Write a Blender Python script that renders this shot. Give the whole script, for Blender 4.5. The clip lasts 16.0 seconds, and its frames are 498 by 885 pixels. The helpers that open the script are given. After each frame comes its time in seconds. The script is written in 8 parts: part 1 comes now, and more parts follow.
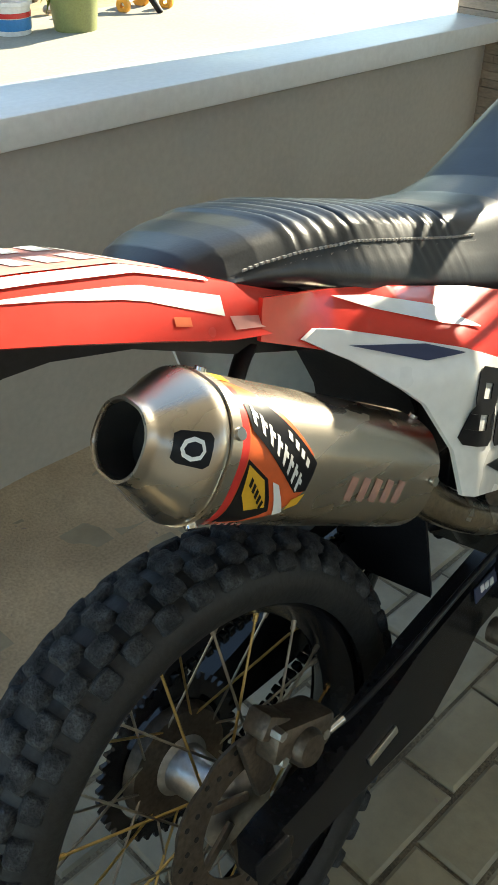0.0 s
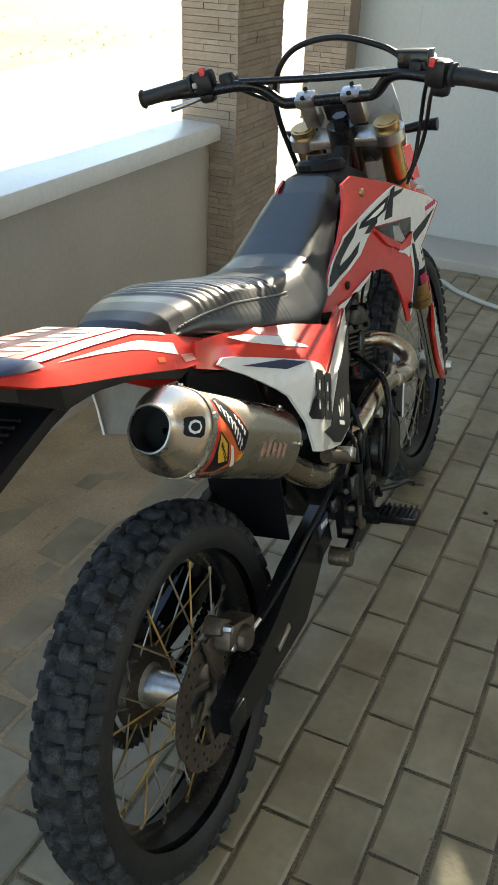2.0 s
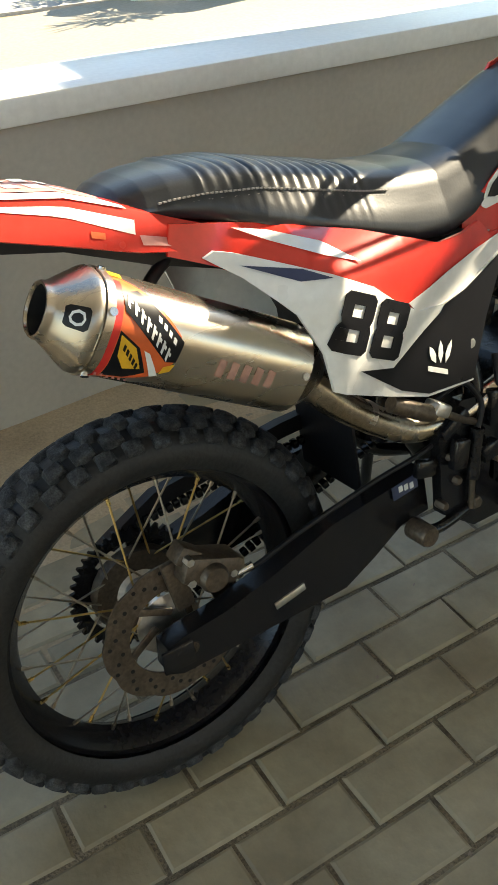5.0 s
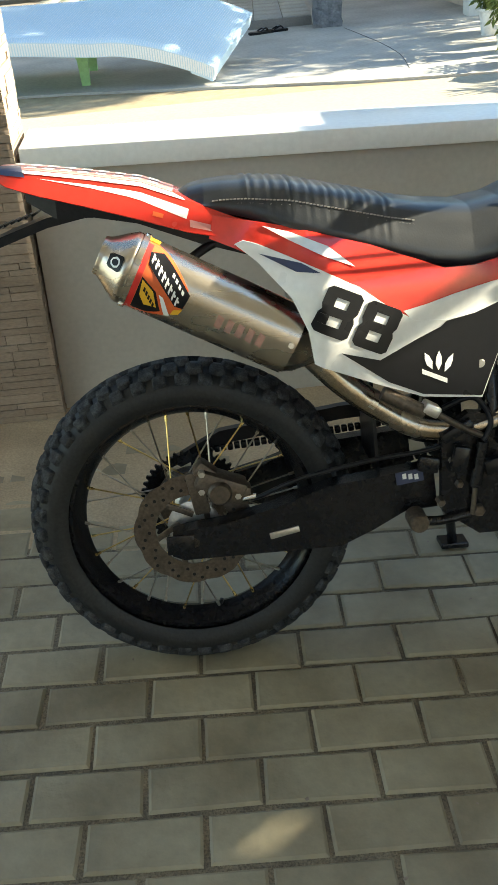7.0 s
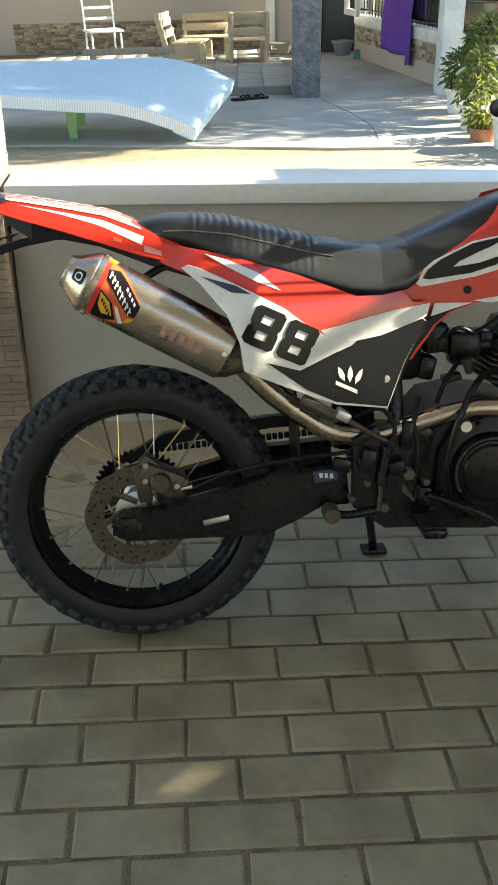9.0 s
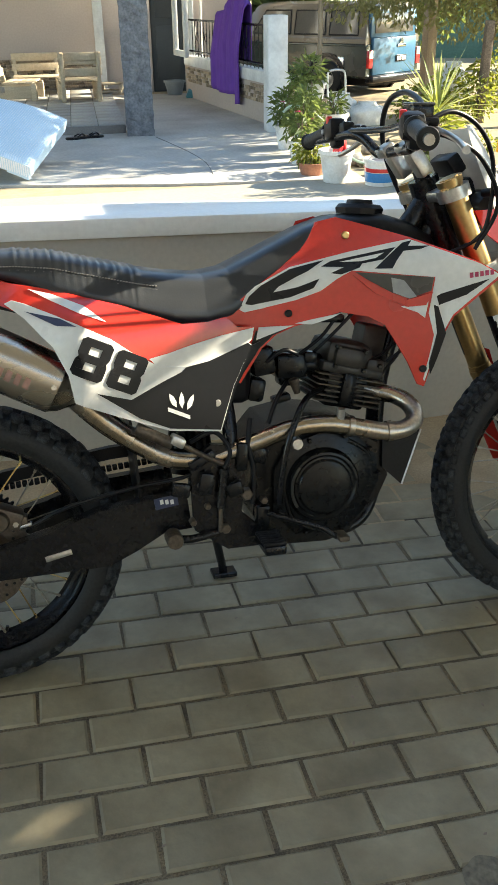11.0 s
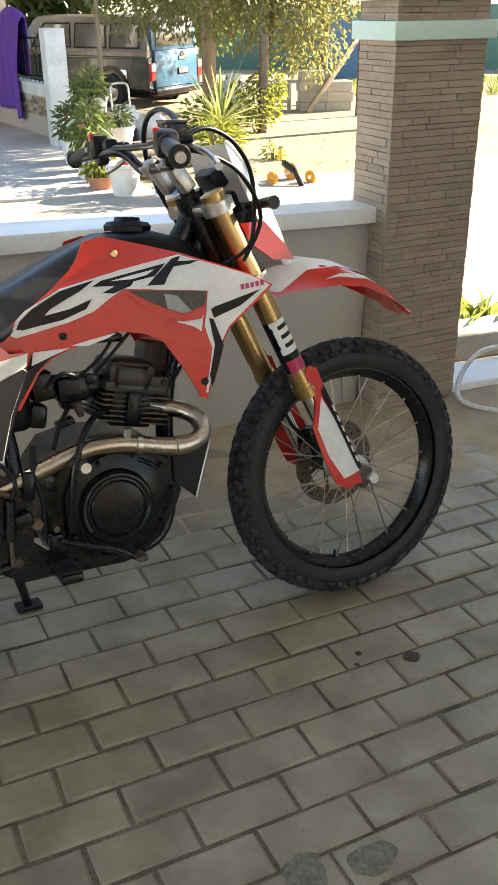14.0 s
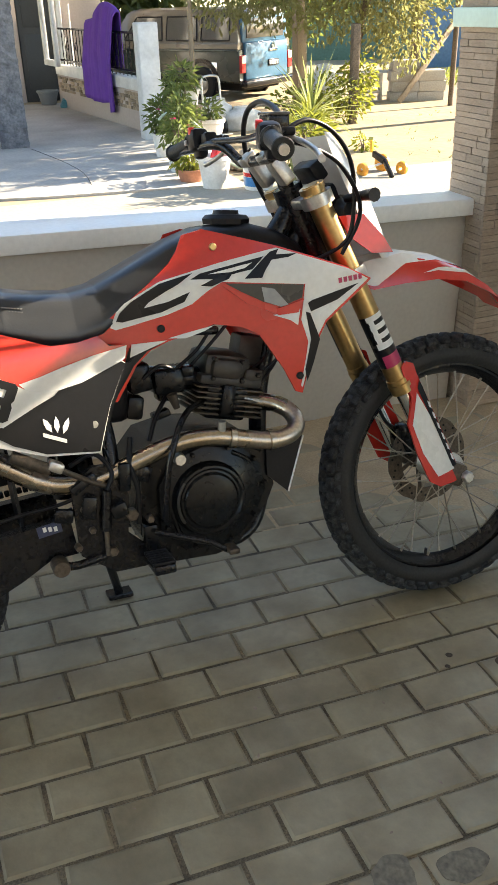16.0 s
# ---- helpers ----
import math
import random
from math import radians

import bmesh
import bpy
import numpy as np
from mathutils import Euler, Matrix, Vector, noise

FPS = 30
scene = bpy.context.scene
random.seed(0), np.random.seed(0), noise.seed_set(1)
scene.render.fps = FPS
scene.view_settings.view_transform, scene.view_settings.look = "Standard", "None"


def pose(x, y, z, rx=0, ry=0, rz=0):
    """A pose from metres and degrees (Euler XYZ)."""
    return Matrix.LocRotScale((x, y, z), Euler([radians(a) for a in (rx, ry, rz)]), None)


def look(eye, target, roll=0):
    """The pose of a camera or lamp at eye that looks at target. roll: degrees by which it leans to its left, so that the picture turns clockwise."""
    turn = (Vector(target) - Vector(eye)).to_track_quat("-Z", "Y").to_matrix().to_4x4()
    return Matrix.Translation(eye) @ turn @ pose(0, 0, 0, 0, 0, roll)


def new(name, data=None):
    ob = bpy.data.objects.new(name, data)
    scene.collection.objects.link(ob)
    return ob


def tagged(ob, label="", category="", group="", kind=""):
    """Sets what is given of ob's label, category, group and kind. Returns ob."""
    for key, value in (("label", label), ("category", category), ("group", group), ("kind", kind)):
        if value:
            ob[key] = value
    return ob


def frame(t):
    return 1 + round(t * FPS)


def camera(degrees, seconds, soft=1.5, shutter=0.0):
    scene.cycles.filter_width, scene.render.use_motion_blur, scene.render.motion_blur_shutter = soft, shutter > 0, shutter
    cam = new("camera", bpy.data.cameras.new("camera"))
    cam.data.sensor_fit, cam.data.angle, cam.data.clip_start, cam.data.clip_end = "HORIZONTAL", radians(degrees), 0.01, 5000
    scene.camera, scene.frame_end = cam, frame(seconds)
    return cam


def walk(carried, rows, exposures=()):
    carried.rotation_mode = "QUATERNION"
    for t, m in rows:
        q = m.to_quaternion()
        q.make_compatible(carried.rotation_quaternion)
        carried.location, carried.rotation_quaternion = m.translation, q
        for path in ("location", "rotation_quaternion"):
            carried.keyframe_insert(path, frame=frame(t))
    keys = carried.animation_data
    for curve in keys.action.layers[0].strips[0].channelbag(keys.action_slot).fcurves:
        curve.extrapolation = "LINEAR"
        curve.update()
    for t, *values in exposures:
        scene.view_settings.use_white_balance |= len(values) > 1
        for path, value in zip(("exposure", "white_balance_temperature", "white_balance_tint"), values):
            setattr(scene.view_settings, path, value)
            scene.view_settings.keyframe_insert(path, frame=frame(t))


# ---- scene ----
cam = camera(32.0, 16.0)
PATH = [
    (0, (-0.611, 0.0, 1.201), (0.583, 1.138, 0.07), 2.2),
    (0.5, (-0.811, -0.008, 1.268), (0.535, 0.942, 0.134), 2.6),
    (1, (-0.861, -0.043, 1.286), (0.52, 0.836, 0.137), 2.1),
    (1.5, (-0.985, -0.051, 1.329), (0.502, 0.754, 0.261), 1.9),
    (2, (-1.103, -0.064, 1.359), (0.494, 0.634, 0.379), 3.3),
    (2.5, (-1.111, -0.091, 1.376), (0.52, 0.576, 0.431), 3.7),
    (3, (-1.12, -0.1, 1.37), (0.483, 0.605, 0.402), 2.3),
    (3.5, (-1.055, -0.183, 1.354), (0.382, 0.779, 0.349), -0.5),
    (4, (-0.926, -0.338, 1.347), (0.288, 0.839, 0.278), -1.1),
    (4.5, (-0.767, -0.409, 1.302), (0.262, 0.863, 0.152), -0.3),
    (4.7, (-0.681, -0.384, 1.291), (0.284, 0.906, 0.107), 0.1),
    (6.8, (-0.15, -0.864, 1.319), (-0.048, 0.803, 0.217), -3.1),
    (7, (-0.14, -0.923, 1.335), (-0.071, 0.761, 0.258), -2.6),
    (7.5, (-0.209, -0.996, 1.34), (-0.145, 0.716, 0.308), -0.7),
    (8, (-0.205, -1.077, 1.343), (-0.114, 0.653, 0.344), 0.5),
    (8.2, (-0.175, -1.118, 1.349), (-0.093, 0.617, 0.357), 0.7),
    (10.3, (-0.045, -1.231, 1.369), (0.298, 0.519, 0.464), 1.7),
    (10.5, (-0.038, -1.238, 1.362), (0.336, 0.511, 0.467), 1.7),
    (11, (-0.037, -1.232, 1.364), (0.416, 0.5, 0.473), 1.7),
    (11.5, (-0.02, -1.227, 1.371), (0.51, 0.482, 0.478), 1.7),
    (12, (-0.01, -1.224, 1.37), (0.601, 0.463, 0.487), 1.8),
    (12.5, (0.006, -1.23, 1.37), (0.678, 0.44, 0.499), 1.9),
    (13, (0.016, -1.231, 1.374), (0.759, 0.412, 0.509), 2.0),
    (13.5, (0.027, -1.231, 1.378), (0.832, 0.383, 0.513), 2.1),
    (14, (0.039, -1.241, 1.377), (0.873, 0.361, 0.518), 1.9),
    (14.5, (0.04, -1.241, 1.375), (0.887, 0.353, 0.514), 1.6),
    (15, (0.035, -1.237, 1.377), (0.878, 0.357, 0.512), 1.4),
    (15.5, (0.028, -1.232, 1.378), (0.814, 0.389, 0.509), 1.0),
    (16, (0.016, -1.22, 1.376), (0.679, 0.45, 0.498), 0.6),
]
walk(cam, [(t, look(eye, target, roll)) for t, eye, target, roll in PATH], exposures=[
    (0, 2.20, 6850, 1), (1, 2.34, 6800, -1), (2.5, 2.27, 7050, 9), (3.5, 2.22, 7400, 13), (4, 1.97, 7300, 12), (4.5, 2.35, 7400, 8), (7, 2.35, 6900, 0),
    (7.5, 2.40, 7000, -2), (8, 2.24, 7050, 2), (10.5, 2.27, 6700, 3), (12, 2.42, 7000, 5), (14, 2.55, 7050, 11), (16, 2.46, 7100, 10)])

# ---------------------------------------------------------------- light
SUN_ELEV, SUN_AZ = 26.0, 2.5     # degrees above the ground, and from +x towards +y
sun_dir = Vector((math.cos(radians(SUN_ELEV)) * math.cos(radians(SUN_AZ)), math.cos(radians(SUN_ELEV)) * math.sin(radians(SUN_AZ)), math.sin(radians(SUN_ELEV))))
world = bpy.data.worlds.new("sky")
scene.world = world
world.use_nodes = True
wn = world.node_tree.nodes
sky = wn.new("ShaderNodeTexSky")
sky.sky_type, sky.sun_disc = "NISHITA", False
sky.sun_elevation, sky.sun_rotation = radians(SUN_ELEV), radians(90 - SUN_AZ)
sky.air_density, sky.dust_density = 1.0, 0.3
world.node_tree.links.new(sky.outputs[0], wn["Background"].inputs[0])
wn["Background"].inputs[1].default_value = 0.09
sun = new("sun", bpy.data.lights.new("sun", "SUN"))
sun.data.energy, sun.data.angle, sun.data.color = 5.0, radians(0.5), (1.0, 0.89, 0.74)
sun.matrix_world = look((0, 0, 0), -sun_dir)


# ---------------------------------------------------------------- materials
def material(name, color, rough=0.6, metal=0.0, vary=0.12, scale=8.0, fine=90.0, bump=0.15, bump_scale=None, second=None, patch=0.5, spec=0.5, pieces=0.0, coat=0.0, world=False, stretch=(1, 1, 1), ramp=(0.35, 0.7)):
    """A surface with variation at two scales. second: a colour that shows in patches; pieces: how much single pieces differ."""
    m = bpy.data.materials.new(name)
    m.use_nodes = True
    n, l = m.node_tree.nodes, m.node_tree.links
    b = n["Principled BSDF"]
    b.inputs["Metallic"].default_value = metal
    b.inputs["Specular IOR Level"].default_value = spec
    b.inputs["Coat Weight"].default_value = coat
    b.inputs["Coat Roughness"].default_value = 0.08
    tc, mp = n.new("ShaderNodeTexCoord"), n.new("ShaderNodeMapping")
    mp.inputs["Scale"].default_value = stretch
    l.new(n.new("ShaderNodeNewGeometry").outputs["Position"] if world else tc.outputs["Object"], mp.inputs[0])
    big, small = n.new("ShaderNodeTexNoise"), n.new("ShaderNodeTexNoise")
    for node, s, d in ((big, scale, 4.0), (small, fine, 3.0)):
        node.inputs["Scale"].default_value, node.inputs["Detail"].default_value = s, d
        l.new(mp.outputs[0], node.inputs[0])
    col = n.new("ShaderNodeMix")
    col.data_type = "RGBA"
    col.inputs[6].default_value = (*color, 1)
    col.inputs[7].default_value = (*(second or [c * (1 - vary) for c in color]), 1)
    cr = n.new("ShaderNodeMapRange")
    cr.inputs[1].default_value, cr.inputs[2].default_value, cr.inputs[4].default_value = ramp[0], ramp[1], patch if second else 1.0
    l.new(big.outputs[0], cr.inputs[0])
    l.new(cr.outputs[0], col.inputs[0])
    hsv = n.new("ShaderNodeHueSaturation")
    l.new(col.outputs[2], hsv.inputs["Color"])
    val = n.new("ShaderNodeMapRange")
    val.inputs[1].default_value, val.inputs[2].default_value = 0.3, 0.7
    val.inputs[3].default_value, val.inputs[4].default_value = 1 - vary, 1 + vary
    l.new(small.outputs[0], val.inputs[0])
    out = val.outputs[0]
    if pieces:
        oi, ge, add, fr, mr, mu = (n.new(k) for k in ("ShaderNodeObjectInfo", "ShaderNodeNewGeometry", "ShaderNodeMath", "ShaderNodeMath", "ShaderNodeMapRange", "ShaderNodeMath"))
        l.new(oi.outputs["Random"], add.inputs[0])
        l.new(ge.outputs["Random Per Island"], add.inputs[1])
        fr.operation = "FRACT"
        l.new(add.outputs[0], fr.inputs[0])
        l.new(fr.outputs[0], mr.inputs[0])
        mr.inputs[3].default_value, mr.inputs[4].default_value = 1 - pieces, 1 + pieces
        mu.operation = "MULTIPLY"
        l.new(out, mu.inputs[0])
        l.new(mr.outputs[0], mu.inputs[1])
        out = mu.outputs[0]
    l.new(out, hsv.inputs["Value"])
    l.new(hsv.outputs[0], b.inputs["Base Color"])
    rr = n.new("ShaderNodeMapRange")
    rr.inputs[3].default_value, rr.inputs[4].default_value = max(0.03, rough - 0.1), min(1.0, rough + 0.1)
    l.new(big.outputs[0], rr.inputs[0])
    l.new(rr.outputs[0], b.inputs["Roughness"])
    if bump:
        bp = n.new("ShaderNodeBump")
        bp.inputs["Strength"].default_value, bp.inputs["Distance"].default_value = bump, 0.004
        if bump_scale:
            tex = n.new("ShaderNodeTexNoise")
            tex.inputs["Scale"].default_value, tex.inputs["Detail"].default_value = bump_scale, 4
            l.new(mp.outputs[0], tex.inputs[0])
            l.new(tex.outputs[0], bp.inputs["Height"])
        else:
            l.new(small.outputs[0], bp.inputs["Height"])
        l.new(bp.outputs[0], b.inputs["Normal"])
    return m


M = {
    "paver": material("concrete_paver", (0.288, 0.246, 0.162), 0.50, vary=0.10, scale=6.0, fine=48, bump=0.45, pieces=0.12, second=(0.185, 0.150, 0.092), patch=0.9, world=True, ramp=(0.40, 0.66)),
    "joint": material("sandy_joint", (0.21, 0.165, 0.105), 0.95, vary=0.4, scale=9, fine=220, bump=1.0, second=(0.06, 0.05, 0.036), patch=0.9, world=True),
    "plaster": material("grey_plaster", (0.50, 0.465, 0.41), 0.8, vary=0.05, scale=2.2, fine=60, bump=0.08, second=(0.41, 0.38, 0.335), patch=0.7),
    "housewall_grey": material("cool_grey_plaster", (0.50, 0.51, 0.50), 0.8, vary=0.04, scale=1.5, fine=50, bump=0.06),
    "cap": material("white_gloss_paint", (0.84, 0.85, 0.83), 0.35, vary=0.04, scale=5, fine=70, bump=0.06),
    "mint": material("mint_paint", (0.52, 0.66, 0.60), 0.5, vary=0.04, scale=5, fine=60, bump=0.06),
    "drift": material("blown_sand", (0.43, 0.33, 0.21), 0.9, vary=0.16, scale=5, fine=160, bump=0.5, second=(0.30, 0.225, 0.14), patch=0.9, world=True),
    "ledger": material("ledger_stone", (0.335, 0.262, 0.20), 0.85, vary=0.12, scale=9, fine=70, bump=0.5, second=(0.25, 0.19, 0.14), patch=0.7, pieces=0.13, stretch=(1, 1, 3), world=True),
    "core": material("dark_mortar", (0.27, 0.21, 0.165), 0.95, vary=0.2, bump=0.3),
    "road": material("dusty_concrete_road", (0.37, 0.335, 0.265), 0.9, vary=0.08, scale=0.9, fine=40, bump=0.15, second=(0.31, 0.275, 0.21), patch=0.6),
    "sand": material("dry_sandy_ground", (0.37, 0.295, 0.185), 0.95, vary=0.16, scale=0.7, fine=14, bump=0.8, bump_scale=25, second=(0.24, 0.18, 0.11), patch=0.8),
    "terrace": material("weathered_concrete", (0.47, 0.45, 0.41), 0.85, vary=0.1, scale=1.3, fine=30, bump=0.2, second=(0.28, 0.26, 0.235), patch=0.8),
    "black": material("black_plastic", (0.009, 0.009, 0.011), 0.36, vary=0.25, scale=20, fine=200, bump=0.06, spec=0.22),
    "blackmetal": material("black_painted_metal", (0.007, 0.007, 0.009), 0.22, vary=0.25, scale=14, fine=120, bump=0.05, second=(0.02, 0.018, 0.015), patch=0.3, spec=0.32),
    "engine": material("dusty_black_engine", (0.007, 0.0075, 0.0085), 0.22, vary=0.3, scale=16, fine=90, bump=0.10, second=(0.014, 0.013, 0.011), patch=0.4, spec=0.25),
    "headmetal": material("heat_browned_casting", (0.036, 0.030, 0.023), 0.42, vary=0.3, scale=20, fine=90, bump=0.15, second=(0.025, 0.023, 0.02), patch=0.8),
    "finmetal": material("dusty_cooling_fin", (0.11, 0.09, 0.065), 0.5, metal=0.5, vary=0.3, scale=20, fine=90, bump=0.1, second=(0.04, 0.035, 0.03), patch=0.7),
    "tread": material("worn_tread_rubber", (0.014, 0.0145, 0.016), 0.75, vary=0.45, scale=60, fine=420, bump=0.6, second=(0.085, 0.087, 0.09), patch=0.7, spec=0.22),
    "rubber": material("tyre_rubber", (0.014, 0.0145, 0.0155), 0.52, vary=0.3, scale=10, fine=150, bump=0.2, second=(0.028, 0.027, 0.025), patch=0.6, spec=0.34),
    "seat": material("black_leatherette", (0.022, 0.025, 0.030), 0.34, vary=0.08, scale=14, fine=300, bump=0.04, spec=0.6),
    "red": material("red_plastic", (0.60, 0.030, 0.020), 0.24, vary=0.06, scale=6, fine=80, bump=0.02, coat=0.4),
    "white": material("white_plastic", (0.74, 0.73, 0.70), 0.3, vary=0.05, scale=6, fine=70, bump=0.02, coat=0.3),
    "decal_black": material("black_decal", (0.008, 0.008, 0.010), 0.30, vary=0.1, bump=0.0, spec=0.25),
    "decal_white": material("white_decal", (0.75, 0.75, 0.73), 0.35, vary=0.04, bump=0.0),
    "decal_red": material("red_decal", (0.60, 0.03, 0.025), 0.3, vary=0.05, bump=0.0),
    "decal_pink": material("faded_red_decal", (0.62, 0.25, 0.22), 0.4, vary=0.1, bump=0.0),
    "decal_orange": material("orange_decal", (0.68, 0.12, 0.03), 0.35, vary=0.1, bump=0.0),
    "decal_yellow": material("yellow_decal", (0.75, 0.42, 0.03), 0.35, vary=0.1, bump=0.0),
    "etched": material("etched_steel_mark", (0.58, 0.34, 0.28), 0.45, metal=0.5, vary=0.15, bump=0.0),
    "decal_grey": material("grey_decal", (0.33, 0.33, 0.33), 0.4, vary=0.1, bump=0.0),
    "decal_navy": material("navy_decal", (0.03, 0.04, 0.09), 0.35, vary=0.1, bump=0.0),
    "decal_magenta": material("magenta_decal", (0.45, 0.03, 0.10), 0.35, vary=0.1, bump=0.0),
    "steel": material("brushed_steel", (0.52, 0.46, 0.385), 0.27, metal=1.0, vary=0.03, scale=5, fine=260, bump=0.04, stretch=(1, 6, 6)),
    "heatsteel": material("heat_tinted_steel", (0.38, 0.305, 0.215), 0.27, metal=1.0, vary=0.18, scale=9, fine=150, bump=0.05, second=(0.62, 0.56, 0.5), patch=0.7),
    "alu": material("cast_aluminium", (0.62, 0.60, 0.57), 0.36, metal=1.0, vary=0.12, scale=20, fine=160, bump=0.08),
    "dirtyalu": material("dusty_brake_metal", (0.135, 0.108, 0.084), 0.5, metal=0.8, vary=0.25, scale=26, fine=160, bump=0.15),
    "gold": material("gold_anodised_metal", (0.52, 0.345, 0.15), 0.32, metal=1.0, vary=0.08, scale=10, fine=120, bump=0.02),
    "goldspoke": material("gold_spoke", (0.68, 0.48, 0.18), 0.3, metal=1.0, vary=0.15, bump=0.0),
    "dullspoke": material("dull_spoke", (0.42, 0.37, 0.30), 0.38, metal=1.0, vary=0.2, bump=0.0),
    "chrome": material("chrome", (0.75, 0.74, 0.72), 0.12, metal=1.0, vary=0.06, bump=0.0),
    # near-black for the outlet, drillings, bolt sockets, crack and car underside
    "hole": material("near_black", (0.006, 0.006, 0.006), 0.9, vary=0.2, bump=0.1),
    "smoke": material("smoked_plastic_and_recess", (0.045, 0.043, 0.04), 0.25, vary=0.1, bump=0.0),
    "stitch": material("grey_thread", (0.30, 0.29, 0.27), 0.8, vary=0.1, bump=0.0),
}


# ---------------------------------------------------------------- mesh helpers
def mesh_of(name, verts, faces, smooth=False):
    me = bpy.data.meshes.new(name)
    me.from_pydata([tuple(v) for v in verts], [], faces)
    me.validate()
    if smooth:
        me.shade_smooth()
    return me


def of_bm(name, bm, smooth=False, angle=40):
    bmesh.ops.recalc_face_normals(bm, faces=bm.faces)
    me = bpy.data.meshes.new(name)
    bm.to_mesh(me)
    bm.free()
    if smooth:
        me.shade_smooth()
        me.set_sharp_from_angle(angle=radians(angle))
    return me


SITE = [Matrix()]      # the slope on which what is being built stands
YARD = pose(-0.034, -0.042, -0.0065, 0.496, -2.355, -3.406)     # the lane and yard fall against the drive


def part(name, me, mat, parent=None, label="", at=None):
    """Links a mesh as one object under a thing or a part."""
    ob = new(name, me)
    if parent is None:
        at = SITE[0] @ (at if at is not None else Matrix())
    if mat is not None and not len(me.materials):
        me.materials.append(M[mat] if isinstance(mat, str) else mat)
    if parent is not None:
        ob.parent = parent
    if at is not None:
        ob.matrix_basis = at
    if label:
        tagged(ob, label)
    return ob


def thing(name, at, label, category, group="", kind=""):
    ob = new(name)
    ob.empty_display_size = 0.1
    ob.matrix_basis = SITE[0] @ at
    return tagged(ob, label, category, group, kind)


def box_bm(x0, y0, z0, x1, y1, z1, bevel=0.0, seg=2, bm=None):
    made = bm or bmesh.new()
    r = bmesh.ops.create_cube(made, size=1.0)
    for v in r["verts"]:
        v.co = Vector(((x0 + x1) / 2 + v.co.x * (x1 - x0), (y0 + y1) / 2 + v.co.y * (y1 - y0), (z0 + z1) / 2 + v.co.z * (z1 - z0)))
    if bevel:
        bmesh.ops.bevel(made, geom=list({e for v in r["verts"] for e in v.link_edges}), offset=bevel, segments=seg, affect="EDGES", profile=0.5)
    return made


def box(name, x0, y0, z0, x1, y1, z1, bevel=0.004, seg=2):
    return of_bm(name, box_bm(x0, y0, z0, x1, y1, z1, bevel, seg), True, 50)


def add_box(bm, center, size, bevel=0.0, turn=None):
    """A bevelled block added to a bmesh."""
    r = bmesh.ops.create_cube(bm, size=1.0)
    vs = r["verts"]
    for v in vs:
        v.co = Vector((v.co.x * size[0], v.co.y * size[1], v.co.z * size[2]))
    if bevel:
        k = bmesh.ops.bevel(bm, geom=list({e for v in vs for e in v.link_edges}), offset=bevel, segments=2, affect="EDGES", profile=0.5)
        vs = list({v for f in k["faces"] for v in f.verts} | {v for v in vs if v.is_valid})
    m = Matrix.Translation(center) @ (turn.to_4x4() if turn is not None else Matrix())
    for v in vs:
        v.co = m @ v.co


def smooth_line(points, per=6):
    """Catmull-Rom through the points."""
    p = [Vector(q) for q in points]
    if len(p) < 3:
        return p
    out = []
    for i in range(len(p) - 1):
        a, b, c, d = p[max(i - 1, 0)], p[i], p[i + 1], p[min(i + 2, len(p) - 1)]
        for k in range(per):
            t = k / per
            out.append(0.5 * ((2 * b) + (c - a) * t + (2 * a - 5 * b + 4 * c - d) * t * t + (3 * b - a - 3 * c + d) * t ** 3))
    return out + [p[-1]]


def loft_data(rings, closed=True, caps=True):
    n = len(rings[0])
    verts = [v for r in rings for v in r]
    faces = []
    for i in range(len(rings) - 1):
        for k in range(n if closed else n - 1):
            a, b = i * n + k, i * n + (k + 1) % n
            faces.append((a, b, b + n, a + n))
    if caps and closed:
        faces.append(tuple(range(n - 1, -1, -1)))
        faces.append(tuple(range((len(rings) - 1) * n, len(rings) * n)))
    return verts, faces


def loft(name, rings, closed=True, caps=True, smooth=True, angle=45):
    bm = bmesh.new()
    v, f = loft_data(rings, closed, caps)
    vs = [bm.verts.new(q) for q in v]
    for q in f:
        try:
            bm.faces.new([vs[i] for i in q])
        except ValueError:
            pass
    return of_bm(name, bm, smooth, angle)


def tube_rings(points, radius, sides=10, per=6, smooth=True):
    line = smooth_line(points, per) if smooth else [Vector(q) for q in points]
    rings, up = [], None
    for i, p in enumerate(line):
        d = (line[min(i + 1, len(line) - 1)] - line[max(i - 1, 0)]).normalized()
        if up is None:
            up = d.orthogonal().normalized()
        up = (up - d * up.dot(d)).normalized()
        side = d.cross(up)
        r = radius(i / (len(line) - 1)) if callable(radius) else radius
        rings.append([p + (up * math.cos(a) + side * math.sin(a)) * r for a in (2 * math.pi * k / sides for k in range(sides))])
    return rings


def tube(name, points, radius, sides=10, per=6, smooth=True):
    return loft(name, tube_rings(points, radius, sides, per, smooth), angle=60)


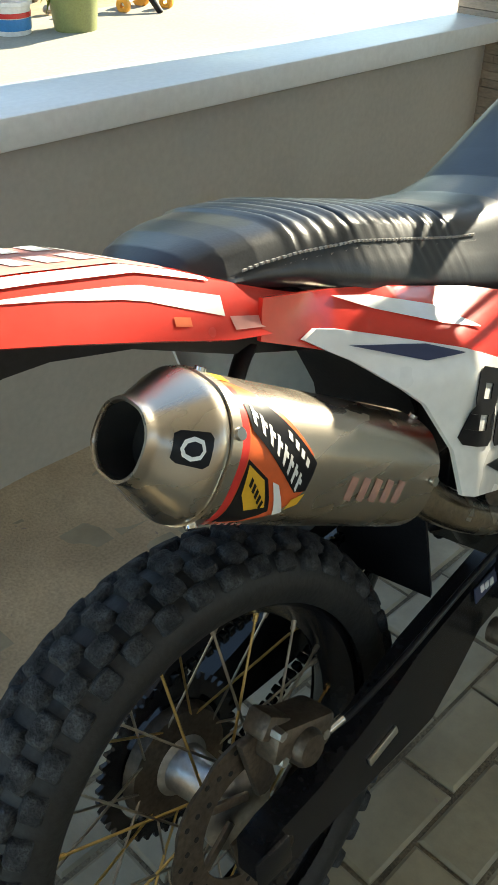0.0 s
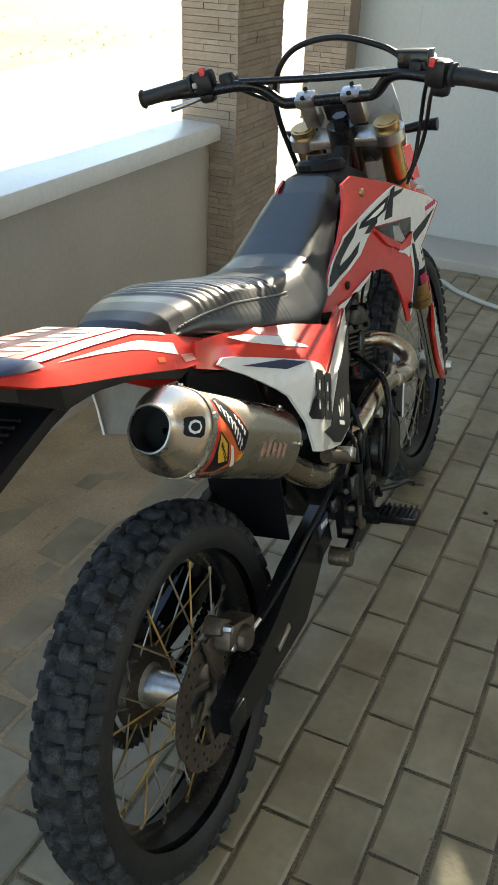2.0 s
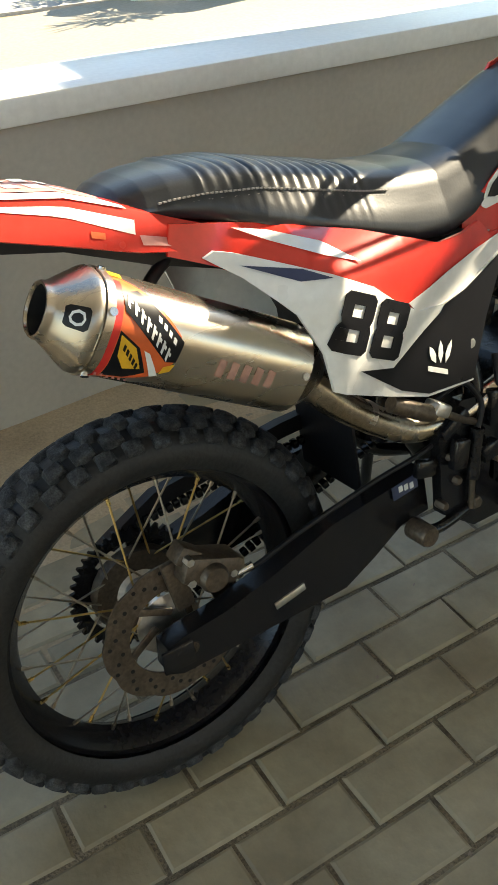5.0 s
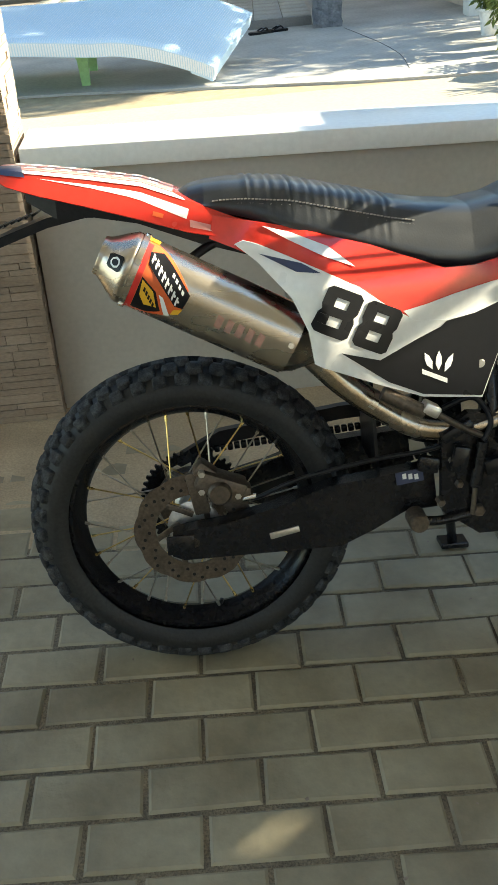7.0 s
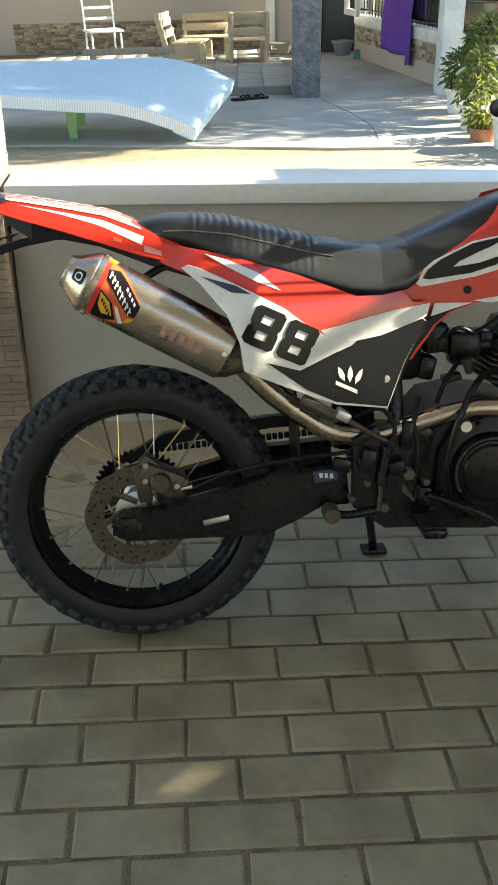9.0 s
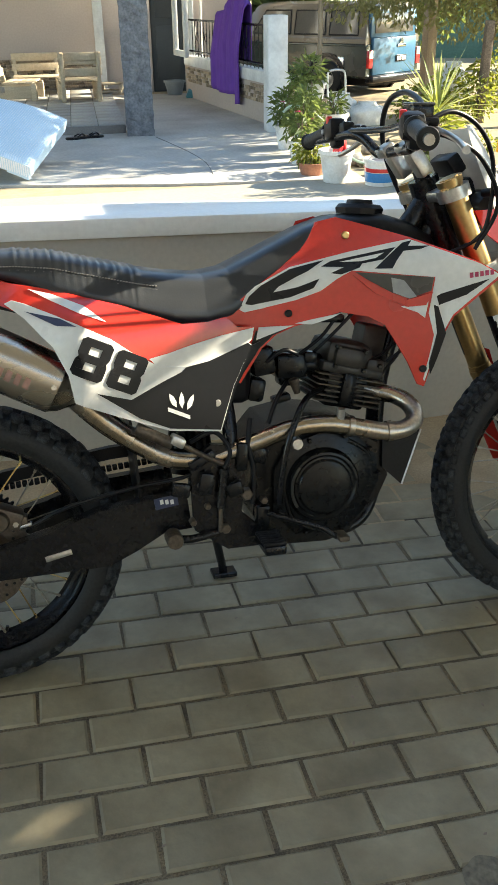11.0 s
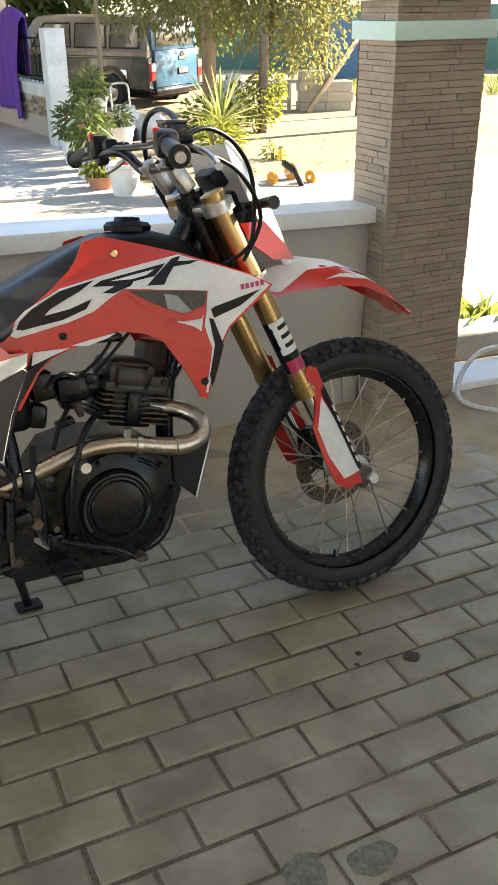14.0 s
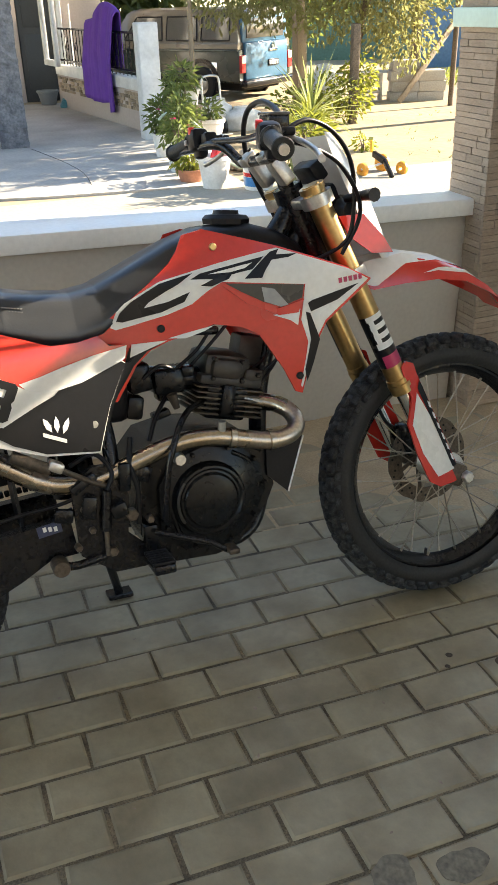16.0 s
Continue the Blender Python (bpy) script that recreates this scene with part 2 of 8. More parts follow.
def turned(name, profile, sides=48, axis="y", closed=False):
    """A body of revolution round an axis; profile: (radius, place on the axis) pairs."""
    rings = []
    for r, h in profile:
        ring = []
        for k in range(sides):
            a = 2 * math.pi * k / sides
            c, s = r * math.cos(a), r * math.sin(a)
            ring.append({"y": Vector((c, h, s)), "z": Vector((c, s, h)), "x": Vector((h, c, s))}[axis])
        rings.append(ring)
    if closed:
        rings.append(rings[0])
    bm = bmesh.new()
    v, f = loft_data(rings, True, not closed)
    vs = [bm.verts.new(q) for q in v]
    for q in f:
        try:
            bm.faces.new([vs[i] for i in q])
        except ValueError:
            pass
    if closed:
        bmesh.ops.remove_doubles(bm, verts=bm.verts, dist=1e-5)
    return of_bm(name, bm, True, 35)


def sheet(name, outline, depth, thick=0.003, grid=0.02, lift=0.0, holes=()):
    """A plate with an outline in x and z, bent so that y = depth(x, z), with its face towards -y."""
    bm = bmesh.new()
    bm.faces.new([bm.verts.new((x, 0, z)) for x, z in outline])
    xs, zs = [p[0] for p in outline], [p[1] for p in outline]
    for lo, hi, no in ((min(xs), max(xs), (1, 0, 0)), (min(zs), max(zs), (0, 0, 1))):
        k = lo + grid
        while k < hi - 1e-4:
            bmesh.ops.bisect_plane(bm, geom=bm.verts[:] + bm.edges[:] + bm.faces[:], plane_co=Vector(no) * k, plane_no=no, dist=1e-6)
            k += grid
    bmesh.ops.triangulate(bm, faces=[f for f in bm.faces if len(f.verts) > 4])
    front = list(bm.faces)
    for v in bm.verts:
        v.co.y = depth(v.co.x, v.co.z) - lift
    r = bmesh.ops.extrude_face_region(bm, geom=front)
    for v in (g for g in r["geom"] if isinstance(g, bmesh.types.BMVert)):
        v.co.y += thick
    return of_bm(name, bm, True, 40)


def mirrored(me):
    """The mesh mirrored across y = 0."""
    m2 = me.copy()
    m2.transform(Matrix.Diagonal((1, -1, 1, 1)))
    m2.flip_normals()
    return m2


def arc(cx, cz, r, a0, a1, n):
    return [(cx + r * math.cos(radians(a0 + (a1 - a0) * k / n)), cz + r * math.sin(radians(a0 + (a1 - a0) * k / n))) for k in range(n + 1)]


# ---------------------------------------------------------------- the large structure
WALL_TURN = 2.1
WALL = pose(-0.60, 1.413, 0, 0, 0, WALL_TURN)      # x along the wall, y outwards
WALL_LEN = 2.56

def lane_fall(x, y):
    """Height of the lane's plane, which joins the level drive along the wall and runs level again far out."""
    p = YARD @ Vector((min(18.0, max(-10.0, x)), min(24.0, y), -0.012))
    u = min(1.0, max(0.0, (y - 1.75) / 1.3))
    u = u * u * (3 - 2 * u)
    return -0.012 * (1 - u) + p.z * u


def sloped(name, xs, ys, sink, depth):
    """A slab over a net of places that follows the lane's fall."""
    nx, ny = len(xs), len(ys)
    v = [(x, y, lane_fall(x, y) - sink) for x in xs for y in ys]
    f = [(i * ny + j, (i + 1) * ny + j, (i + 1) * ny + j + 1, i * ny + j + 1) for i in range(nx - 1) for j in range(ny - 1)]
    bm = bmesh.new()
    vs = [bm.verts.new(q) for q in v]
    for q in f:
        bm.faces.new([vs[k] for k in q])
    r = bmesh.ops.extrude_face_region(bm, geom=bm.faces[:])
    for g in r["geom"]:
        if isinstance(g, bmesh.types.BMVert):
            g.co.z -= depth
    return of_bm(name, bm)


NEAR_X = [-40, -25] + list(range(-10, 19)) + [30, 60]
ground = part("ground", sloped("ground", [-120, -80] + NEAR_X + [90, 140], [-60, -30, -5.7, 1.7, 1.9, 2.1, 2.4, 2.7, 3.1, 5, 8, 12, 18, 24, 60, 160], 0.022, 0.4), "sand")
tagged(ground, "dry sandy ground reaching the horizon", "ground", kind="structure")
road = part("road", sloped("road", NEAR_X, [1.66, 1.9, 2.1, 2.4, 2.7, 3.1, 4.0, 5.0, 5.78], 0.0, 0.2), "road")
tagged(road, "sunlit dusty pale concrete lane beyond the wall", "road", kind="structure")

floor = part("floor", box("floor", -6, -5.6, -0.25, 3.9, 1.8, -0.0052, 0), "joint")
tagged(floor, "grey concrete block paving with sandy joints", "floor", kind="structure")

wall = part("wall_low", box("wall_low", 0, 0, -0.1, WALL_LEN, 0.12, 0.74, 0.003), "plaster", at=WALL)
tagged(wall, "low plastered grey boundary wall", "wall", kind="structure")
cap_bm = box_bm(0.0, -0.05, 0.74, WALL_LEN, 0.17, 0.80, 0.006, 2)
wall_west = part("wall_low_west", box("wall_low_west", -5.2, 0, -0.1, -0.39, 0.12, 0.74, 0.003), "plaster", at=WALL)
tagged(wall_west, "low plastered grey boundary wall past the pillar", "wall", kind="structure")
coping_w = part("coping_west", box("coping_west", -5.2, -0.05, 0.74, -0.39, 0.17, 0.80, 0.006), "cap", at=WALL)
tagged(coping_w, "white painted coping past the pillar", "coping", kind="structure")
coping = part("coping", of_bm("coping", cap_bm, True), "cap", at=WALL)
tagged(coping, "white painted concrete coping along the low wall", "coping", kind="structure")

# side wall and its lower end, height added out of view to block sun
TALL = pose(3.668, 0.47, 0, 0, 0, 0)


def pierced_wall(name, y0, y1, z0, z1, thick, holes):
    """A wall in the y-z plane with openings right through it; holes: y0, z0, y1, z1."""
    ys = sorted({y0, y1, *(h[0] for h in holes), *(h[2] for h in holes)})
    zs = sorted({z0, z1, *(h[1] for h in holes), *(h[3] for h in holes)})
    bm = bmesh.new()
    for a, b in zip(ys, ys[1:]):
        for c, d in zip(zs, zs[1:]):
            if any(h[0] <= a and b <= h[2] and h[1] <= c and d <= h[3] for h in holes):
                continue
            bm.faces.new([bm.verts.new((0, y, z)) for y, z in ((a, c), (b, c), (b, d), (a, d))])
    bmesh.ops.remove_doubles(bm, verts=bm.verts, dist=1e-5)
    r = bmesh.ops.extrude_face_region(bm, geom=bm.faces[:])
    for v in (g for g in r["geom"] if isinstance(g, bmesh.types.BMVert)):
        v.co.x += thick
    return of_bm(name, bm)


# unseen openings, added to throw sun patches on the seat, panels and paving
SUN_GAP = (-0.30, 2.23, 0.46, 3.04)
wall_tall = part("wall_tall", pierced_wall("wall_tall", -4.0, 0.74, -0.1, 3.4, 0.15, [SUN_GAP] + [(-0.385 + 0.014 * k, 1.842 - 0.009 * k, -0.371 + 0.014 * k, 1.927 - 0.009 * k) for k in range(4)]), "housewall_grey", at=TALL)
tagged(wall_tall, "plain grey plastered side wall, heightened unseen to block the sun", "wall", kind="structure")
wall_side = part("wall_side", box("wall_side", 0, 0.74, -0.1, 0.148, 1.13, 2.54, 0.003), "housewall_grey", at=TALL)
tagged(wall_side, "lower end of the grey side wall, heightened unseen for its shade", "wall", kind="structure")
# unseen bars, added to break those sun patches into streaks
for k in range(6):
    part("vent_bar", tube("vent_bar", [(0.07, -0.28 + 0.14 * k + 0.10 * (k % 2), 2.23), (0.07, -0.40 + 0.17 * k, 3.04)], 0.016 + 0.006 * (k % 3), 8, 2, False), "plaster", wall_tall, "slanted bar added unseen to streak the sun patches")
part("vent_bar", box("vent_bar", 0.04, -0.30, 2.44, 0.10, 0.46, 2.475, 0.004), "plaster", wall_tall, "level bar added unseen to streak the sun patches")
kerb = part("kerb", box("kerb", -0.40, -4.0, -0.1, 0, 0.98, 0.05, 0.012), "plaster", at=TALL)
tagged(kerb, "narrow raised concrete strip along the grey wall", "kerb", kind="structure")
# unseen wall, added to close the drive and throw light back
house = part("wall_house", box("wall_house", -7, -5.7, -0.1, 3.4, -5.5, 3.4, 0.003), "plaster")
tagged(house, "plain plastered wall added unseen behind the drive", "wall", kind="structure")
# unseen roof, added to hold back sky light and bounce the rest
roof = part("ceiling", box("ceiling", -5.5, -3.4, 3.30, 3.66, 0.75, 3.40, 0.003), "cap")
tagged(roof, "plain white roof assumed unseen over the drive", "roof", kind="structure")
threshold = part("threshold", box("threshold", 2.37, 1.43, -0.1, 3.49, 1.66, 0.03, 0.01), "cap")
tagged(threshold, "white painted threshold between the gate pillars", "threshold", kind="structure")


def pillar(name, at, width, depth, height, label):
    """A gate pillar: a mortar core that the stone strips are set on."""
    core = part(name, box(name, 0.012, 0.012, -0.1, width - 0.012, depth - 0.012, height, 0.002), "core", at=at)
    return tagged(core, label, "pillar", kind="structure")


PILLAR_R = pillar("pillar_1", pose(1.976, 1.390, 0, 0, -2.6, -1.0), 0.385, 0.230, 1.55, "gate pillar clad in brown ledger stone strips")
PILLAR_L = pillar("pillar_2", pose(-0.98, 1.345, 0, 0, -1.0, WALL_TURN), 0.385, 0.230, 1.55, "boundary pillar clad in brown ledger stone strips")
PILLAR_F = pillar("pillar_3", pose(3.50, 1.522, 0, 0, -1.5, 0), 0.40, 0.230, 1.55, "far gate pillar clad in brown ledger stone strips")
for p, z0, z1, o in ((PILLAR_R, 1.358, 1.418, 0.022), (PILLAR_R, 1.48, 1.55, 0.022), (PILLAR_R, 1.55, 1.62, 0.05)):
    part("band", box("band", -o, -o, z0, 0.385 + o, 0.230 + o, z1, 0.004), "mint", p, "mint green painted band")

# ---------------------------------------------------------------- the motorcycle (x ahead, y to its left, z up; it leans on its side stand)
bike = thing("motorcycle", pose(-0.197, 0.380, 0.001, -11.3, 0, 0.6), "red, white and black trail motorcycle leaning on its side stand", "motorcycle")
WB, RR, RF = 1.415, 0.3135, 0.3435


def knobbly_tyre(R, width, rim_r, rows, pitch, knob_h, seed):
    """A tyre carcass with rows of tread blocks. rows: (angle on the section, across, along, shift)."""
    rnd = random.Random(seed)
    half, rc = width / 2, R - knob_h
    prof = []
    deep = rc - rim_r
    for k in range(15):
        a = radians(-125 + 250 * k / 14)
        y = half * 0.96 * math.sin(a)
        r = rc - deep * 0.56 + deep * 0.56 * math.cos(a)
        prof.append((max(r, rim_r - 0.004), y))
    n = 96
    bm = bmesh.new()
    rings = []
    for k in range(n):
        t = 2 * math.pi * k / n
        rings.append([bm.verts.new((r * math.cos(t), y, r * math.sin(t))) for r, y in prof])
    for k in range(n):
        p, q = rings[k], rings[(k + 1) % n]
        for i in range(len(prof) - 1):
            bm.faces.new((p[i], p[i + 1], q[i + 1], q[i]))
    carcass = of_bm("tyre", bm, True, 30)
    bm = bmesh.new()
    count = int(2 * math.pi * R / pitch)
    for a0, across, along, shift in rows:
        a = radians(a0)
        y = half * 0.96 * math.sin(a)
        r = rc - deep * 0.56 + deep * 0.56 * math.cos(a)
        nor = Vector((math.cos(a) / (deep * 0.56), math.sin(a) / (half * 0.96)))
        nor.normalize()
        for k in range(count):
            t = 2 * math.pi * (k + shift) / count
            c, s = math.cos(t), math.sin(t)
            out = Vector((c * nor.x, nor.y, s * nor.x))
            tan = Vector((-s, 0, c))
            sid = tan.cross(out).normalized()
            base = Vector((r * c, y, r * s))
            h = knob_h * rnd.uniform(0.9, 1.05)
            vs = []
            worn = rnd.uniform(0.94, 1.04)
            for lift, k2 in ((-0.006, 1.28), (h * 0.5, 1.03), (h * 0.88, 0.94), (h, 0.76)):
                for u, w in ((-1, -0.78), (-0.8, -1), (0.8, -1), (1, -0.78), (1, 0.78), (0.8, 1), (-0.8, 1), (-1, 0.78)):
                    vs.append(bm.verts.new(base + out * lift + tan * (u * along / 2 * k2 * worn) + sid * (w * across / 2 * k2)))
            for b in (0, 8, 16):
                for e in range(8):
                    bm.faces.new((vs[b + e], vs[b + (e + 1) % 8], vs[b + 8 + (e + 1) % 8], vs[b + 8 + e]))
            bm.faces.new(vs[24:32])
    return carcass, of_bm("tread", bm, True, 70)


def wheel(name, center, R, width, rim_r, hub_r, hub_w, spokes, tyre_mesh, spoke_mats):
    hub = part(name, turned("hub", [(0.008, -hub_w / 2 - 0.01), (0.022, -hub_w / 2 - 0.01), (hub_r, -hub_w / 2), (hub_r, -hub_w / 2 + 0.006), (hub_r * 0.62, -hub_w / 2 + 0.018), (hub_r * 0.55, 0), (hub_r * 0.62, hub_w / 2 - 0.018), (hub_r, hub_w / 2 - 0.006), (hub_r, hub_w / 2), (0.022, hub_w / 2 + 0.01), (0.008, hub_w / 2 + 0.01)], 32), "alu", bike, "spoked wheel with a cast hub", at=pose(*center))
    tyre = part("tyre", tyre_mesh[0], "rubber", hub, "black knobbly off-road tyre")
    tagged(part("tread", tyre_mesh[1], "tread", hub), kind="stuff")
    w = width * 0.30
    part("rim", turned("rim", [(rim_r + 0.012, -w), (rim_r + 0.014, -w + 0.004), (rim_r + 0.006, -w + 0.006), (rim_r - 0.006, -w * 0.4), (rim_r - 0.012, 0), (rim_r - 0.006, w * 0.4), (rim_r + 0.006, w - 0.006), (rim_r + 0.014, w - 0.004), (rim_r + 0.012, w), (rim_r + 0.002, w), (rim_r - 0.013, w * 0.5), (rim_r - 0.02, 0), (rim_r - 0.013, -w * 0.5), (rim_r + 0.002, -w)], 72, closed=True), "blackmetal", hub, "black wheel rim")
    lengths = {}
    for k in range(spokes):
        side = 1 if k % 2 else -1
        a = 2 * math.pi * k / spokes
        lean = radians(58) * (1 if (k // 2) % 2 else -1)
        p0 = Vector((hub_r * 0.93 * math.cos(a + lean * 0.75), side * hub_w * 0.47, hub_r * 0.93 * math.sin(a + lean * 0.75)))
        p1 = Vector(((rim_r - 0.012) * math.cos(a), side * 0.006, (rim_r - 0.012) * math.sin(a)))
        d = p1 - p0
        if "spoke" not in lengths:
            L = d.length
            bm = bmesh.new()
            for r0, z0, z1 in ((0.0017, 0, L), (0.0032, L - 0.016, L + 0.006)):
                r = bmesh.ops.create_cone(bm, segments=6, radius1=r0, radius2=r0, depth=z1 - z0, cap_ends=True)
                for v in r["verts"]:
                    v.co.z += (z0 + z1) / 2
            lengths["spoke"] = of_bm("spoke", bm, True)
            lengths["alt"] = lengths["spoke"].copy()
            lengths["spoke"].materials.append(M[spoke_mats[0]])
            lengths["alt"].materials.append(M[spoke_mats[1]])
        m = Matrix.Translation(p0) @ d.to_track_quat("Z", "Y").to_matrix().to_4x4()
        part("spoke", lengths["spoke" if (k * 7 % 10) < 4 else "alt"], None, hub, at=m)
    return hub


def brake_disc(R, r_in, holes, waves):
    bm, arms = bmesh.new(), []
    n = 120
    outer, inner = [], []
    for k in range(n):
        a = 2 * math.pi * k / n
        ro = R - 0.004 * (0.5 + 0.5 * math.cos(waves * a)) ** 3
        outer.append((ro * math.cos(a), ro * math.sin(a)))
        inner.append((r_in * math.cos(a), r_in * math.sin(a)))
    vs = [[bm.verts.new((x, y, z)) for x, z in line] for y in (-0.002, 0.002) for line in (outer, inner)]
    for k in range(n):
        j = (k + 1) % n
        bm.faces.new((vs[0][k], vs[0][j], vs[1][j], vs[1][k]))
        bm.faces.new((vs[2][k], vs[2][j], vs[3][j], vs[3][k]))
        bm.faces.new((vs[0][k], vs[0][j], vs[2][j], vs[2][k]))
        bm.faces.new((vs[1][k], vs[1][j], vs[3][j], vs[3][k]))
    for k in range(6):
        a = 2 * math.pi * k / 6
        t = Matrix.Rotation(-a - radians(35), 3, "Y")
        arm = bmesh.new()
        add_box(arm, (0.68 * r_in * math.cos(a), 0, 0.68 * r_in * math.sin(a)), (r_in * 0.75, 0.005, 0.011), 0.001, t)
        arms.append(of_bm("disc_arm", arm, True, 30))
    return of_bm("brake_disc", bm, True, 30), arms


def disc_holes(R, r_in, count):
    bm = bmesh.new()
    for k in range(count):
        a = 2 * math.pi * k / count
        r = r_in + (R - r_in) * (0.3, 0.55, 0.75)[k % 3]
        c = bmesh.ops.create_cone(bm, segments=8, radius1=0.0033, radius2=0.0033, depth=0.0052, cap_ends=True)
        for v in c["verts"]:
            v.co = Vector((r * math.cos(a) + v.co.x, v.co.z, r * math.sin(a) + v.co.y))
    return of_bm("drilling", bm, True)


rear_tyre = knobbly_tyre(RR, 0.116, 0.228, [(0, 0.030, 0.025, 0.0), (29, 0.022, 0.028, 0.5), (-29, 0.022, 0.028, 0.5), (55, 0.020, 0.025, 0.0), (-55, 0.020, 0.025, 0.0)], 0.044, 0.0085, 1)
rear = wheel("rear_wheel", (0, 0, RR), RR, 0.116, 0.228, 0.050, 0.11, 36, rear_tyre, ("goldspoke", "dullspoke"))
ring, arms = brake_disc(0.113, 0.072, 40, 9)
part("brake_disc", ring, "dirtyalu", rear, "wavy drilled brake disc", at=pose(0, -0.072, 0))
for me in arms:
    part("disc_arm", me, "dirtyalu", rear, at=pose(0, -0.072, 0))
tagged(part("disc_drilling", disc_holes(0.113, 0.072, 42), "hole", rear, at=pose(0, -0.072, 0)), kind="stuff")
spr = bmesh.new()
ring_o, ring_i = [], []
for k in range(176):
    a = 2 * math.pi * k / 176
    ro = 0.107 if k % 4 in (0, 1) else 0.099
    ring_o.append((ro * math.cos(a), ro * math.sin(a)))
    ri = 0.062 if (k // 22) % 2 else 0.082
    ring_i.append((ri * math.cos(a), ri * math.sin(a)))
sv = [[spr.verts.new((x, y, z)) for x, z in line] for y in (-0.003, 0.003) for line in (ring_o, ring_i)]
for k in range(176):
    j = (k + 1) % 176
    for p, q in ((0, 1), (2, 3), (0, 2), (1, 3)):
        spr.faces.new((sv[p][k], sv[p][j], sv[q][j], sv[q][k]))
part("sprocket", of_bm("sprocket", spr, True, 30), "blackmetal", rear, "toothed black rear sprocket", at=pose(0, 0.065, 0))
part("carrier", turned("carrier", [(0.02, 0.04), (0.07, 0.045), (0.075, 0.06), (0.06, 0.07), (0.02, 0.072)], 32), "dirtyalu", rear)
part("valve", tube("valve", [(0.035, -0.004, -0.222), (0.042, -0.006, -0.195)], 0.004, 8, smooth=False), "black", rear)

front_tyre = knobbly_tyre(RF, 0.088, 0.262, [(0, 0.024, 0.024, 0.0), (33, 0.018, 0.026, 0.5), (-33, 0.018, 0.026, 0.5), (60, 0.013, 0.022, 0.0), (-60, 0.013, 0.022, 0.0)], 0.037, 0.0075, 2)
front = wheel("front_wheel", (WB, 0, RF), RF, 0.088, 0.262, 0.042, 0.095, 36, front_tyre, ("dullspoke", "dullspoke"))
ring, arms = brake_disc(0.118, 0.078, 40, 9)
part("brake_disc", ring, "dirtyalu", front, "wavy drilled brake disc", at=pose(0, 0.058, 0))
for me in arms:
    part("disc_arm", me, "dirtyalu", front, at=pose(0, 0.058, 0))
tagged(part("disc_drilling", disc_holes(0.118, 0.078, 42), "hole", front, at=pose(0, 0.058, 0)), kind="stuff")
part("valve", tube("valve", [(-0.05, -0.004, -0.248), (-0.047, -0.006, -0.222)], 0.004, 8, smooth=False), "black", front)


# ---- swingarm, chain, rear brake
def arm_depth(x, z):
    return -0.128 + 0.012 * max(0.0, (x - 0.25) / 0.2)


arm_line = [(-0.042, 0.290), (-0.038, 0.332), (-0.01, 0.340), (0.06, 0.348), (0.15, 0.372), (0.25, 0.407), (0.44, 0.425), (0.45, 0.345), (0.39, 0.342), (0.33, 0.31), (0.27, 0.284), (0.12, 0.282), (-0.02, 0.280)]
swing = part("swingarm", sheet("swingarm", arm_line, arm_depth, 0.036, 0.03), "blackmetal", bike, "black box-section swingarm")
part("swingarm_arm", mirrored(sheet("swingarm", arm_line, lambda x, z: -0.115, 0.03, 0.03)), "blackmetal", swing)
part("axle_nut", turned("axle_nut", [(0.004, -0.146), (0.010, -0.146), (0.012, -0.143), (0.012, -0.136), (0.017, -0.135), (0.017, -0.129), (0.004, -0.128)], 12), "dirtyalu", swing, at=pose(0, 0.018, 0.3135))
adj = bmesh.new()
add_box(adj, (-0.025, -0.131, 0.313), (0.05, 0.006, 0.038), 0.003)
part("chain_adjuster", of_bm("chain_adjuster", adj, True), "blackmetal", swing)
slot_bm = bmesh.new()
add_box(slot_bm, (0.165, -0.1295, 0.322), (0.055, 0.004, 0.012), 0.001, Matrix.Rotation(radians(-12), 3, "Y"))
part("slot", of_bm("slot", slot_bm, True), "alu", swing, "bare worn patch")
arm_sticker = bmesh.new()
add_box(arm_sticker, (0.395, -0.1245, 0.412), (0.05, 0.002, 0.024), 0.0, Matrix.Rotation(radians(-8), 3, "Y"))
part("sticker", of_bm("sticker", arm_sticker), "decal_navy", swing, "small dark sticker with pale marks")
for k in range(3):
    b = bmesh.new()
    add_box(b, (0.385 + 0.011 * k, -0.126, 0.414 - 0.001 * k), (0.007, 0.002, 0.010), 0.0, Matrix.Rotation(radians(-8), 3, "Y"))
    part("sticker_mark", of_bm("sticker_mark", b), "decal_white", swing)

chain_bm = bmesh.new()
for (x0, y0, z0), (x1, y1, z1) in (((0.02, 0.065, 0.417), (0.53, 0.065, 0.463)), ((0.02, 0.065, 0.218), (0.53, 0.065, 0.40))):
    n = 38
    for k in range(n):
        t = (k + 0.5) / n
        d = Vector((x1 - x0, 0, z1 - z0))
        add_box(chain_bm, (x0 + (x1 - x0) * t, y0, z0 + (z1 - z0) * t), (d.length / n * 0.8, 0.012 if k % 2 else 0.016, 0.013), 0.002, Matrix.Rotation(-math.atan2(d.z, d.x), 3, "Y"))
tagged(part("chain", of_bm("chain", chain_bm, True), "engine", bike), "dusty drive chain", kind="stuff")
guard = [(-0.04, 0.40), (0.06, 0.455), (0.30, 0.49), (0.50, 0.50), (0.50, 0.475), (0.30, 0.462), (0.08, 0.43), (-0.02, 0.385)]
part("chain_guard", mirrored(sheet("chain_guard", guard, lambda x, z: -0.085, 0.02, 0.05)), "black", bike, "black plastic chain guard")

